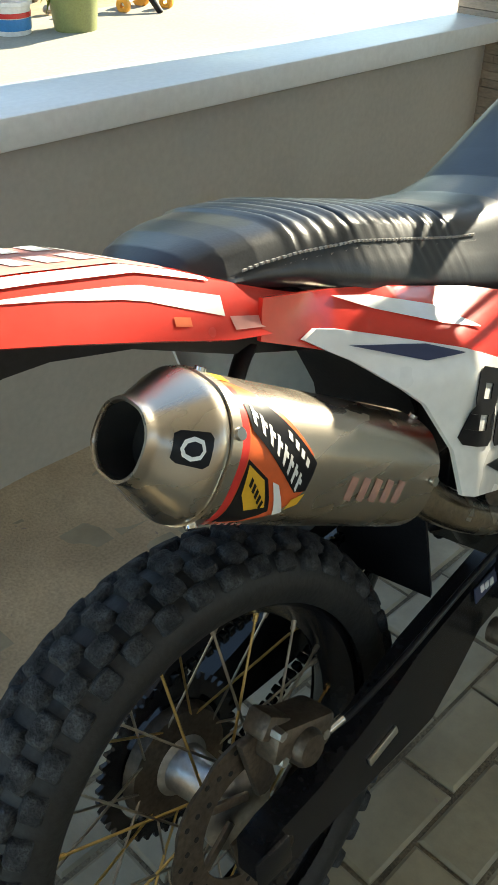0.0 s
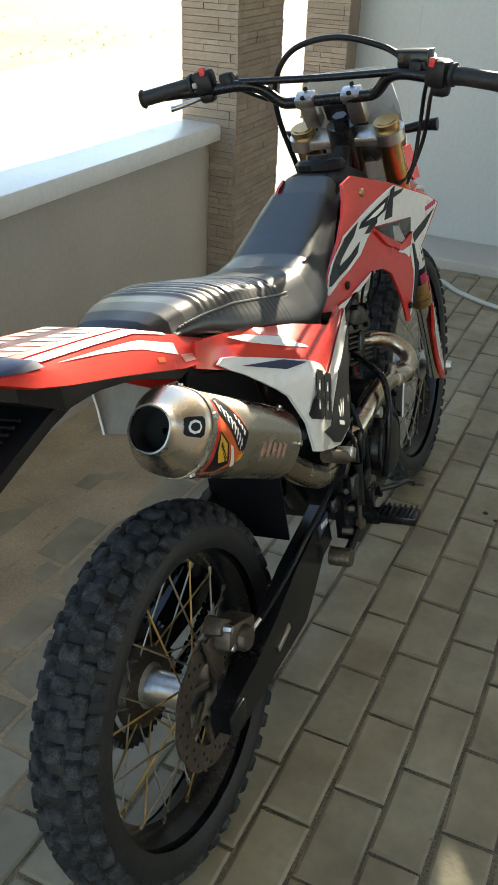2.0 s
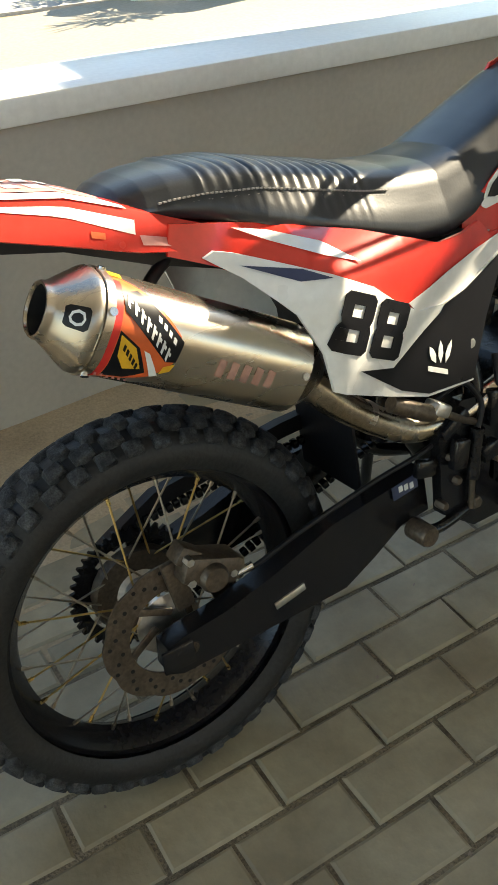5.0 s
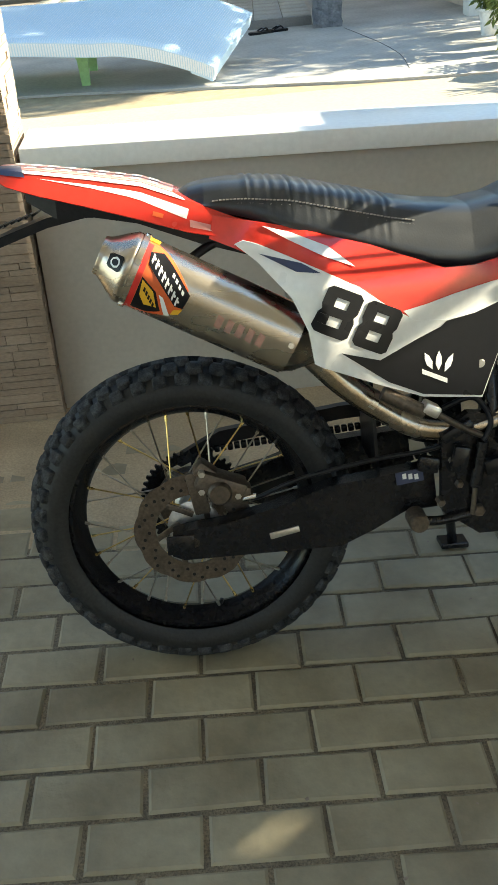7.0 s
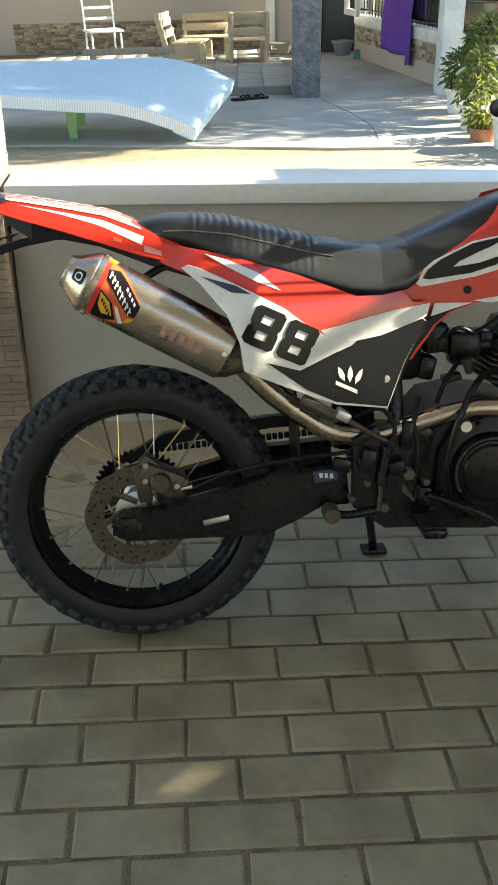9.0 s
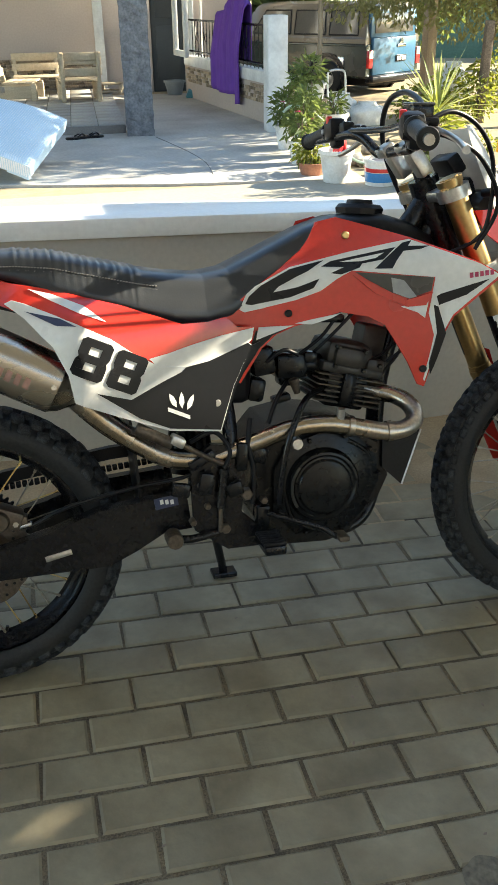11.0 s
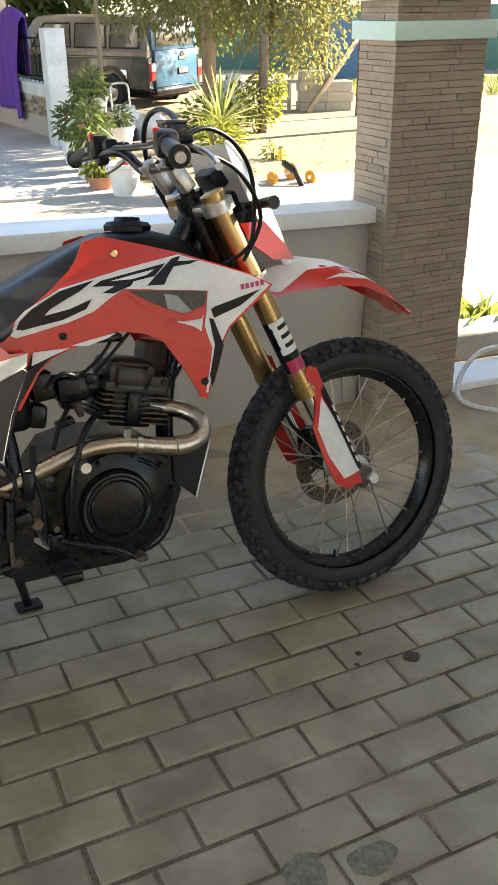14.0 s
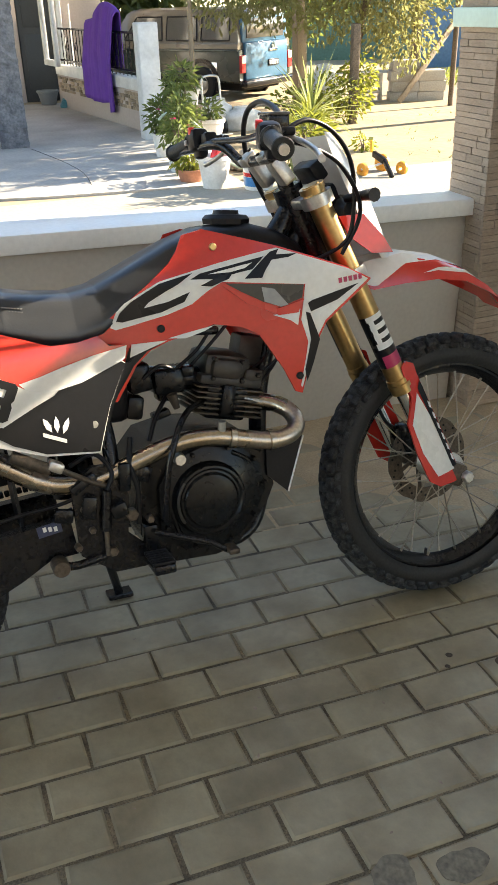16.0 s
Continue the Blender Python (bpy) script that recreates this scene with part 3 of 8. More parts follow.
cal = bmesh.new()
add_box(cal, (0.055, -0.092, 0.412), (0.092, 0.05, 0.042), 0.008, Matrix.Rotation(radians(22), 3, "Y"))
add_box(cal, (0.028, -0.088, 0.438), (0.04, 0.034, 0.03), 0.006, Matrix.Rotation(radians(40), 3, "Y"))
add_box(cal, (0.088, -0.095, 0.394), (0.040, 0.032, 0.034), 0.006, Matrix.Rotation(radians(10), 3, "Y"))
caliper = part("rear_caliper", of_bm("rear_caliper", cal, True), "dirtyalu", bike, "dusty bronze-grey brake caliper")
bracket_bm = bmesh.new()
add_box(bracket_bm, (0.012, -0.082, 0.392), (0.03, 0.012, 0.085), 0.004, Matrix.Rotation(radians(-10), 3, "Y"))
part("caliper_bracket", of_bm("caliper_bracket", bracket_bm, True), "dirtyalu", caliper)
part("piston_cap", turned("piston_cap", [(0.002, -0.128), (0.018, -0.128), (0.022, -0.122), (0.022, -0.10)], 20), "dirtyalu", caliper, at=pose(0.052, 0, 0.405))
for x, z in ((0.022, 0.442), (0.085, 0.395), (0.02, 0.408)):
    part("bolt", turned("bolt", [(0.002, -0.118), (0.006, -0.118), (0.007, -0.112), (0.007, -0.1)], 6), "alu", caliper, at=pose(x, 0, z))
part("brake_hose", tube("brake_hose", [(0.098, -0.10, 0.385), (0.12, -0.115, 0.39), (0.20, -0.135, 0.43), (0.33, -0.135, 0.455), (0.45, -0.13, 0.47), (0.50, -0.13, 0.52)], 0.0042, 8), "black", bike, "black brake hose")
part("hose_union", tube("hose_union", [(0.094, -0.108, 0.386), (0.118, -0.113, 0.392)], 0.006, 8, smooth=False), "chrome", caliper)

# ---- frame, engine
frame_part = part("frame", tube("frame", [(1.03, 0, 1.02), (0.95, 0, 0.93), (0.75, 0, 0.87), (0.55, 0, 0.83), (0.50, 0, 0.70), (0.50, 0, 0.48), (0.56, 0, 0.36)], 0.024, 12), "blackmetal", bike, "black painted steel frame")
part("down_tube", tube("down_tube", [(1.05, 0, 0.98), (0.985, 0, 0.82), (0.925, 0, 0.62), (0.91, 0, 0.42)], 0.021, 12), "blackmetal", frame_part)
for s in (-1, 1):
    part("side_tube", tube("side_tube", [(0.50, s * 0.09, 0.70), (0.53, s * 0.10, 0.64), (0.535, s * 0.13, 0.52), (0.50, s * 0.13, 0.40), (0.53, s * 0.12, 0.34), (0.64, s * 0.12, 0.30)], 0.016, 10), "blackmetal", frame_part)
    part("cradle_tube", tube("cradle_tube", [(0.91, s * 0.02, 0.48), (0.89, s * 0.06, 0.36), (0.82, s * 0.08, 0.290), (0.62, s * 0.10, 0.290)], 0.013, 10), "blackmetal", frame_part)
    part("sub_frame", tube("sub_frame", [(0.56, s * 0.09, 0.83), (0.35, s * 0.095, 0.808), (0.10, s * 0.075, 0.848), (-0.06, s * 0.055, 0.893)], 0.011, 10), "blackmetal", frame_part)
part("head_tube", tube("head_tube", [(1.02, 0, 1.06), (1.12, 0, 0.80)], 0.034, 16, smooth=False), "blackmetal", frame_part)
pivot_plate = [(0.45, 0.35), (0.445, 0.50), (0.49, 0.535), (0.545, 0.53), (0.562, 0.46), (0.552, 0.38), (0.60, 0.335), (0.60, 0.30), (0.52, 0.30)]
part("pivot_plate", sheet("pivot_plate", pivot_plate, lambda x, z: -0.148, 0.02, 0.05), "blackmetal", frame_part)
for x, z, r, y in ((0.478, 0.403, 0.008, -0.158), (0.464, 0.449, 0.007, -0.158), (0.562, 0.423, 0.014, -0.166), (0.60, 0.405, 0.009, -0.163), (0.515, 0.35, 0.011, -0.163), (0.445, 0.372, 0.008, -0.163)):
    part("bolt", turned("bolt", [(0.002, y), (r * 0.75, y), (r, y + 0.003), (r, y + 0.02)], 6), "dirtyalu", frame_part, at=pose(x, 0, z))
part("airbox", box("airbox", 0.33, -0.085, 0.60, 0.60, 0.085, 0.82, 0.02), "black", bike, "black plastic air box")
part("shock", tube("shock", [(0.44, 0, 0.44), (0.50, 0, 0.74)], 0.032, 14, smooth=False), "blackmetal", bike, "black rear shock absorber")
flap_prof = [(0.345, 0.40), (0.335, 0.55), (0.32, 0.68), (0.26, 0.80), (0.18, 0.86)]
part("inner_mudguard", loft("inner_mudguard", [[Vector((x, y, z)), Vector((x + 0.006, y * 0.98, z + 0.004))][::1] + [Vector((x + 0.006, -y * 0.98, z + 0.004)), Vector((x, -y, z))] for x, z in flap_prof for y in (-0.075,)]), "black", bike, "black rear inner mudguard")

case_line = [(0.585, 0.36), (0.60, 0.50), (0.64, 0.545), (0.72, 0.560), (0.80, 0.550), (0.868, 0.525), (0.895, 0.475), (0.900, 0.418), (0.880, 0.375), (0.832, 0.320), (0.795, 0.286), (0.752, 0.278), (0.62, 0.283)]
engine = part("engine", sheet("engine", case_line, lambda x, z: -0.115, 0.23, 0.06), "engine", bike, "dusty black single-cylinder engine")
cover = [(0.628, 0.36), (0.632, 0.46), (0.662, 0.512), (0.74, 0.535), (0.828, 0.515), (0.868, 0.468), (0.874, 0.415), (0.838, 0.348), (0.79, 0.305), (0.68, 0.305)]
part("crankcase_cover", sheet("crankcase_cover", cover, lambda x, z: -0.145 + 0.016 * (((x - 0.745) / 0.12) ** 2 + ((z - 0.42) / 0.11) ** 2), 0.03, 0.02), "engine", engine)
CLUTCH = (0.738, 0.420)
part("clutch_cover", turned("clutch_cover", [(0.003, -0.161), (0.050, -0.161), (0.058, -0.159), (0.0625, -0.153), (0.067, -0.152), (0.072, -0.156), (0.077, -0.155), (0.081, -0.149), (0.086, -0.125)], 56), "engine", engine, "round clutch cover", at=pose(CLUTCH[0], 0, CLUTCH[1]))
# arc in a lighter metal that paints the highlight on the clutch cover's edge
rib = [(CLUTCH[0] + 0.0745 * math.cos(radians(a)), -0.1555, CLUTCH[1] + 0.0745 * math.sin(radians(a))) for a in range(140, 216, 8)]
part("cover_rib", tube("cover_rib", rib, 0.0032, 8, 2), "headmetal", engine, "pale rib drawn for the highlight round the clutch cover")
# raised web and bosses on the casing's upper shoulder
for pts, r in (([(0.80, -0.128, 0.512), (0.838, -0.126, 0.487), (0.862, -0.122, 0.448)], 0.006), ([(0.775, -0.130, 0.533), (0.825, -0.124, 0.527), (0.872, -0.118, 0.503)], 0.005), ([(0.655, -0.132, 0.40), (0.672, -0.134, 0.345), (0.72, -0.132, 0.315)], 0.0055)):
    part("casing_web", tube("casing_web", pts, r, 8), "engine", engine)
for x, z in ((0.655, 0.485), (0.71, 0.520), (0.79, 0.524), (0.850, 0.490), (0.872, 0.432), (0.842, 0.360), (0.785, 0.312), (0.70, 0.312), (0.642, 0.37)):
    part("bolt", turned("bolt", [(0.002, -0.141), (0.0045, -0.141), (0.0055, -0.138), (0.0055, -0.11)], 6), "blackmetal", engine, at=pose(x, 0, z))
TILT_CYL = Matrix.Rotation(radians(13), 3, "Y")
CYL_UP = (0.225, 0.974)


def on_cyl(h, fore=0.0):
    """A place in the plane of the cylinder: h above its middle, fore ahead of it."""
    return 0.822 + h * CYL_UP[0] + fore * CYL_UP[1], 0.609 + h * CYL_UP[1] - fore * CYL_UP[0]


def cyl_box(bm, h, fore, y, size, bevel):
    x, z = on_cyl(h, fore)
    add_box(bm, (x, y, z), size, bevel, TILT_CYL)


core = bmesh.new()
cyl_box(core, 0.0, 0.0, 0, (0.098, 0.12, 0.085), 0.008)
cyl_box(core, 0.002, -0.003, -0.055, (0.036, 0.055, 0.078), 0.012)
cylinder = part("cylinder", of_bm("cylinder", core, True), "engine", engine, "finned engine cylinder")
for k in range(6):
    fin = bmesh.new()
    for fore, wide in ((-0.049, 0.056), (0.049, 0.062)):
        cyl_box(fin, (k - 2.5) * 0.0116, fore, 0, (wide, 0.156 - 0.004 * (k % 2), 0.0038), 0.001)
    cyl_box(fin, (k - 2.5) * 0.0116, 0, 0.03, (0.15, 0.09, 0.0038), 0.001)
    part("fin", of_bm("fin", fin, True), "finmetal", cylinder)
head = bmesh.new()
cyl_box(head, 0.046, 0.0, 0, (0.146, 0.150, 0.022), 0.007)
cyl_box(head, 0.076, -0.010, 0, (0.116, 0.140, 0.062), 0.024)
cyl_box(head, 0.072, -0.014, -0.066, (0.074, 0.030, 0.046), 0.014)
cyl_box(head, 0.062, 0.052, -0.045, (0.046, 0.060, 0.036), 0.012)
cyl_box(head, 0.115, 0.050, 0.0, (0.060, 0.070, 0.070), 0.010)
cyl_head = part("cylinder_head", of_bm("cylinder_head", head, True), "headmetal", engine, "dusty brown-black cast cylinder head")
for h, fore in ((0.092, -0.046), (0.092, 0.018), (0.050, -0.046), (0.050, 0.022), (0.066, 0.058)):
    x, z = on_cyl(h, fore)
    part("bolt", turned("bolt", [(0.002, -0.084), (0.0045, -0.084), (0.0055, -0.081), (0.0055, -0.065)], 6), "engine", cyl_head, at=pose(x, 0, z))
# stays and boxes between the head and the frame
for a, b, c, q in (((0.625, -0.04, 0.690), (0.050, 0.10, 0.060), 0.008, -6), ((0.610, -0.05, 0.628), (0.036, 0.07, 0.050), 0.008, 12), ((0.735, -0.05, 0.776), (0.150, 0.06, 0.018), 0.005, 4), ((0.665, -0.07, 0.605), (0.040, 0.03, 0.016), 0.004, -14)):
    bx = bmesh.new()
    add_box(bx, a, b, c, Matrix.Rotation(radians(q), 3, "Y"))
    part("engine_bracket", of_bm("engine_bracket", bx, True), "engine", engine)
part("carburettor", tube("carburettor", [(0.775, -0.02, 0.662), (0.70, -0.02, 0.672), (0.60, -0.01, 0.685)], 0.026, 14), "engine", engine)
carb = bmesh.new()
add_box(carb, (0.695, -0.035, 0.672), (0.072, 0.070, 0.056), 0.010)
add_box(carb, (0.690, -0.035, 0.640), (0.044, 0.050, 0.026), 0.008)
add_box(carb, (0.735, -0.045, 0.690), (0.030, 0.060, 0.024), 0.006)
part("carburettor_bowl", of_bm("carburettor_bowl", carb, True), "engine", engine)
part("drain_cap", tube("drain_cap", [(0.690, -0.085, 0.648), (0.699, -0.085, 0.616)], lambda t: 0.012 - 0.005 * t, 12, smooth=False), "dirtyalu", engine, "grey drain cap")
reg = [(0.883, 0.442), (0.930, 0.397), (0.973, 0.522), (0.883, 0.537)]
part("heat_plate", sheet("heat_plate", reg, lambda x, z: -0.125, 0.012, 0.03), "black", engine, "small black plate at the engine's front")
part("heat_plate_edge", tube("heat_plate_edge", [(0.931, -0.126, 0.397), (0.974, -0.126, 0.522)], 0.0022, 6, smooth=False), "alu", engine)
# loose hoses and cables round the engine
for pts, r in (([(0.875, -0.05, 0.80), (0.935, -0.09, 0.775), (0.955, -0.08, 0.71), (0.915, -0.06, 0.665)], 0.004), ([(0.88, -0.04, 0.80), (0.945, -0.07, 0.765), (0.948, -0.06, 0.69), (0.905, -0.05, 0.635)], 0.0035), ([(0.87, -0.03, 0.79), (0.925, -0.06, 0.75), (0.93, -0.05, 0.70), (0.88, -0.06, 0.672)], 0.0035),
               ([(0.74, -0.06, 0.695), (0.785, -0.085, 0.745), (0.83, -0.08, 0.785)], 0.004), ([(0.70, -0.06, 0.69), (0.755, -0.08, 0.735), (0.80, -0.07, 0.785)], 0.004), ([(0.63, -0.09, 0.69), (0.665, -0.10, 0.715), (0.70, -0.09, 0.70)], 0.0045), ([(0.68, -0.07, 0.64), (0.645, -0.10, 0.605), (0.625, -0.11, 0.56)], 0.005)):
    part("hose", tube("hose", pts, r, 8), "black", engine)
part("breather_pipe", tube("breather_pipe", [(0.762, -0.07, 0.618), (0.715, -0.12, 0.617), (0.680, -0.165, 0.600), (0.656, -0.184, 0.560), (0.642, -0.186, 0.518), (0.632, -0.182, 0.455), (0.629, -0.174, 0.400)], 0.0068, 10), "blackmetal", engine)
part("oil_cap", turned("oil_cap", [(0.002, -0.16), (0.012, -0.16), (0.013, -0.155), (0.013, -0.13)], 8), "alu", engine, at=pose(0.676, 0, 0.522))

# foot brake and the small parts round the pivot
pedal = part("brake_pedal", tube("brake_pedal", [(0.605, -0.165, 0.378), (0.655, -0.186, 0.364), (0.715, -0.192, 0.342), (0.745, -0.196, 0.322), (0.756, -0.196, 0.316)], 0.0065, 10), "blackmetal", bike, "black rear brake pedal")
part("pedal_tip", box("pedal_tip", 0.748, -0.222, 0.314, 0.772, -0.178, 0.326, 0.003), "dirtyalu", pedal)
part("master_cylinder", tube("master_cylinder", [(0.505, -0.158, 0.40), (0.515, -0.158, 0.485)], 0.011, 12, smooth=False), "blackmetal", bike, "black rear brake master cylinder")
part("push_rod", tube("push_rod", [(0.503, -0.158, 0.345), (0.505, -0.158, 0.40)], 0.005, 8, smooth=False), "dirtyalu", bike)
for k, (a, b, q) in enumerate((((0.475, -0.16, 0.455), (0.03, 0.018, 0.05), 10), ((0.535, -0.162, 0.44), (0.035, 0.02, 0.03), -15), ((0.59, -0.135, 0.505), (0.05, 0.03, 0.035), 20), ((0.555, -0.15, 0.505), (0.025, 0.02, 0.06), 5), ((0.47, -0.15, 0.505), (0.06, 0.02, 0.02), -30), ((0.60, -0.14, 0.36), (0.03, 0.03, 0.06), 0), ((0.425, -0.138, 0.44), (0.04, 0.016, 0.03), 12))):
    bx = bmesh.new()
    add_box(bx, a, b, 0.005, Matrix.Rotation(radians(q), 3, "Y"))
    part("bracket", of_bm("bracket", bx, True), "engine" if k % 2 else "blackmetal", frame_part)
part("frame_hose", tube("frame_hose", [(0.515, -0.158, 0.485), (0.53, -0.15, 0.52), (0.50, -0.14, 0.56), (0.45, -0.13, 0.54)], 0.005, 8), "black", frame_part)
part("frame_hose", tube("frame_hose", [(0.58, -0.13, 0.58), (0.57, -0.15, 0.53), (0.58, -0.155, 0.47), (0.575, -0.155, 0.40)], 0.006, 8), "black", frame_part)

# ---- exhaust
pipe = part("exhaust_pipe", tube("exhaust_pipe", [(0.855, -0.03, 0.612), (0.895, -0.058, 0.600), (0.930, -0.080, 0.592), (0.953, -0.108, 0.576), (0.953, -0.138, 0.551), (0.925, -0.150, 0.534), (0.88, -0.152, 0.531), (0.82, -0.150, 0.544), (0.76, -0.150, 0.557), (0.705, -0.150, 0.560), (0.655, -0.148, 0.553), (0.60, -0.14, 0.534), (0.51, -0.13, 0.506), (0.42, -0.125, 0.505), (0.352, -0.123, 0.540), (0.28, -0.122, 0.595), (0.225, -0.12, 0.652)], lambda t: 0.0195 if t < 0.7 else 0.019 + 0.006 * (t - 0.7) / 0.3, 18, 6), "heatsteel", bike, "bare steel exhaust header with heat tint")
for x, y, z, dx, dz in ((0.885, -0.152, 0.531, 1, 0.0), (0.795, -0.15, 0.550, 1, -0.2), (0.27, -0.122, 0.605, 1, -0.75), (0.325, -0.1225, 0.560, 1, -0.75)):
    d = Vector((dx, 0, dz)).normalized()
    part("clamp_ring", tube("clamp_ring", [Vector((x, y, z)) - d * 0.006, Vector((x, y, z)) + d * 0.006], 0.0232, 20, smooth=False), "steel", pipe)
part("lambda_plug", tube("lambda_plug", [(0.772, -0.155, 0.565), (0.773, -0.160, 0.592)], 0.0085, 10, smooth=False), "alu", pipe)

MUF0, MUF_AX = Vector((-0.062, -0.131, 0.816)), Vector((0.883, -0.01, -0.469)).normalized()
MUF_SIDE = Vector((0, -1, 0)) - MUF_AX * MUF_AX.dot(Vector((0, -1, 0)))
MUF_SIDE.normalize()
MUF_UP = MUF_SIDE.cross(MUF_AX).normalized()
if MUF_UP.z < 0:
    MUF_UP = -MUF_UP
MUF_R, MUF_L = 0.0595, 0.285


def muf_point(s, phi, r):
    """On the silencer: s along its axis, phi degrees from its outer side upwards."""
    a = radians(phi)
    flat = 1.0 - 0.05 * abs(math.cos(2 * a + 0.4)) ** 4
    return MUF0 + MUF_AX * s + (MUF_SIDE * math.cos(a) + MUF_UP * math.sin(a)) * r * flat


def muf_ring(s, r, n=48):
    return [muf_point(s, 360 * k / n, r) for k in range(n)]


muffler = part("muffler", loft("muffler", [muf_ring(s, r) for s, r in ((0.0, 0.056), (0.0, MUF_R), (0.05, MUF_R), (0.1, MUF_R), (0.15, MUF_R), (0.20, MUF_R), (0.25, MUF_R), (0.285, MUF_R), (0.286, 0.0575), (0.305, 0.048), (0.32, 0.034), (0.333, 0.025))]), "steel", bike, "brushed steel silencer with bright stickers")
cap_rings = [(0.0, 0.0575), (-0.005, 0.0605), (-0.011, 0.0600), (-0.016, 0.0572), (-0.028, 0.0485), (-0.038, 0.0410), (-0.046, 0.0352), (-0.050, 0.0330), (-0.054, 0.0328), (-0.0565, 0.0316), (-0.0565, 0.0292), (-0.054, 0.0280), (-0.02, 0.0275)]
part("end_cap", loft("end_cap", [muf_ring(s, r) for s, r in cap_rings], True, False), "steel", muffler, "tapered steel end cap with a rolled lip")
part("outlet", loft("outlet", [muf_ring(s, r) for s, r in ((-0.053, 0.0279), (-0.02, 0.0273), (-0.019, 0.004))], True, False), "hole", muffler, "near-black outlet")
part("strap", loft("strap", [muf_ring(s, r) for s, r in ((-0.002, 0.0595), (-0.002, 0.0618), (0.008, 0.0618), (0.008, 0.0595))], True, False), "steel", muffler)
for s, phi in ((0.004, 22), (0.004, -60), (0.004, 88), (0.276, 2), (0.276, 70)):
    p = muf_point(s, phi, MUF_R + 0.001)
    d = (p - (MUF0 + MUF_AX * s)).normalized()
    part("rivet", tube("rivet", [p, p + d * 0.004], 0.005, 10, smooth=False), "chrome", muffler)


def muf_patch(name, poly, lift, mat, parent, label="", cap_end=False):
    """A sticker on the silencer; poly: (place along it, degrees round it)."""
    bm = bmesh.new()
    bm.faces.new([bm.verts.new((s, 0, phi / 1000)) for s, phi in poly])
    for no, lo, hi, g in (((1, 0, 0), min(p[0] for p in poly), max(p[0] for p in poly), 0.02), ((0, 0, 1), min(p[1] for p in poly) / 1000, max(p[1] for p in poly) / 1000, 0.006)):
        k = lo + g
        while k < hi:
            bmesh.ops.bisect_plane(bm, geom=bm.verts[:] + bm.edges[:] + bm.faces[:], plane_co=Vector(no) * k, plane_no=no, dist=1e-6)
            k += g
    bmesh.ops.triangulate(bm, faces=bm.faces)
    for v in bm.verts:
        s, phi = v.co.x, v.co.z * 1000
        r = MUF_R if s > -0.016 or not cap_end else np.interp(s, [-0.050, -0.046, -0.038, -0.028, -0.016, -0.011], [0.0330, 0.0352, 0.0410, 0.0485, 0.0572, 0.0600])
        v.co = muf_point(s, phi, float(r) + lift)
    return part(name, of_bm(name, bm, True), mat, parent, label)


sticker = muf_patch("sticker", [(0.008, 74), (0.022, 74), (0.05, 52), (0.092, 14), (0.096, -14), (0.074, -40), (0.045, -54), (0.008, -64)], 0.0006, "decal_orange", muffler, "orange, black and yellow sticker set")
muf_patch("sticker_band", [(0.008, 66), (0.017, 64), (0.017, -58), (0.008, -62)], 0.0010, "decal_red", muffler)
muf_patch("sticker_flash", [(0.008, 90), (0.026, 88), (0.024, 74), (0.008, 76)], 0.0012, "decal_yellow", muffler)
muf_patch("sticker_panel", [(0.016, 46), (0.036, 54), (0.097, 8), (0.095, -16), (0.082, -18), (0.020, 26)], 0.0014, "decal_black", muffler)
for k in range(8):
    s0, f0 = 0.022 + 0.0082 * k, 46 - 6.6 * k
    muf_patch("sticker_letter_bar", [(s0, f0), (s0 + 0.0030, f0 - 2.2), (s0 + 0.0030, f0 - 17), (s0, f0 - 14)], 0.0019, "decal_white", muffler)
    muf_patch("sticker_letter_bar", [(s0 + 0.0030, f0 - 5), (s0 + 0.0058, f0 - 7), (s0 + 0.0058, f0 - 11), (s0 + 0.0030, f0 - 9)], 0.0019, "decal_white", muffler)
for k in range(4):
    s0, f0 = 0.060 + 0.0075 * k, 30 - 6.0 * k
    muf_patch("sticker_letter_bar", [(s0, f0), (s0 + 0.0045, f0 - 3), (s0 + 0.0045, f0 - 9), (s0, f0 - 6)], 0.0019, "decal_white", muffler)
muf_patch("sticker_shield", [(0.018, 6), (0.046, -8), (0.064, -36), (0.044, -50), (0.018, -54)], 0.0012, "decal_black", muffler)
muf_patch("sticker_flash", [(0.020, 2), (0.042, -9), (0.056, -32), (0.036, -36), (0.024, -22)], 0.0016, "decal_yellow", muffler)
for k in range(5):
    s0, f0 = 0.027 + 0.0052 * k, -7 - 4.4 * k
    muf_patch("sticker_word_bar", [(s0, f0), (s0 + 0.0034, f0 - 2.6), (s0 + 0.0034, f0 - 9.5), (s0, f0 - 7)], 0.0021, "decal_black", muffler)
muf_patch("sticker_flash", [(0.052, -10), (0.060, -12), (0.080, -36), (0.072, -40)], 0.0018, "decal_white", muffler)
muf_patch("sticker_flash", [(0.082, -24), (0.095, -18), (0.092, -28), (0.080, -34)], 0.0018, "decal_yellow", muffler)
for k in range(6):
    muf_patch("sticker_hatching", [(0.010 + 0.0075 * k, -50 - 0.6 * k), (0.0125 + 0.0075 * k, -49 - 0.6 * k), (0.0155 + 0.0075 * k, -57), (0.013 + 0.0075 * k, -58)], 0.0020, "decal_pink", muffler)
muf_patch("badge", [(-0.040, 22), (-0.036, 25), (-0.019, 22), (-0.017, 18), (-0.017, -2), (-0.020, -6), (-0.036, -7), (-0.040, -3)], 0.0012, "decal_black", muffler, "small black square badge", True)
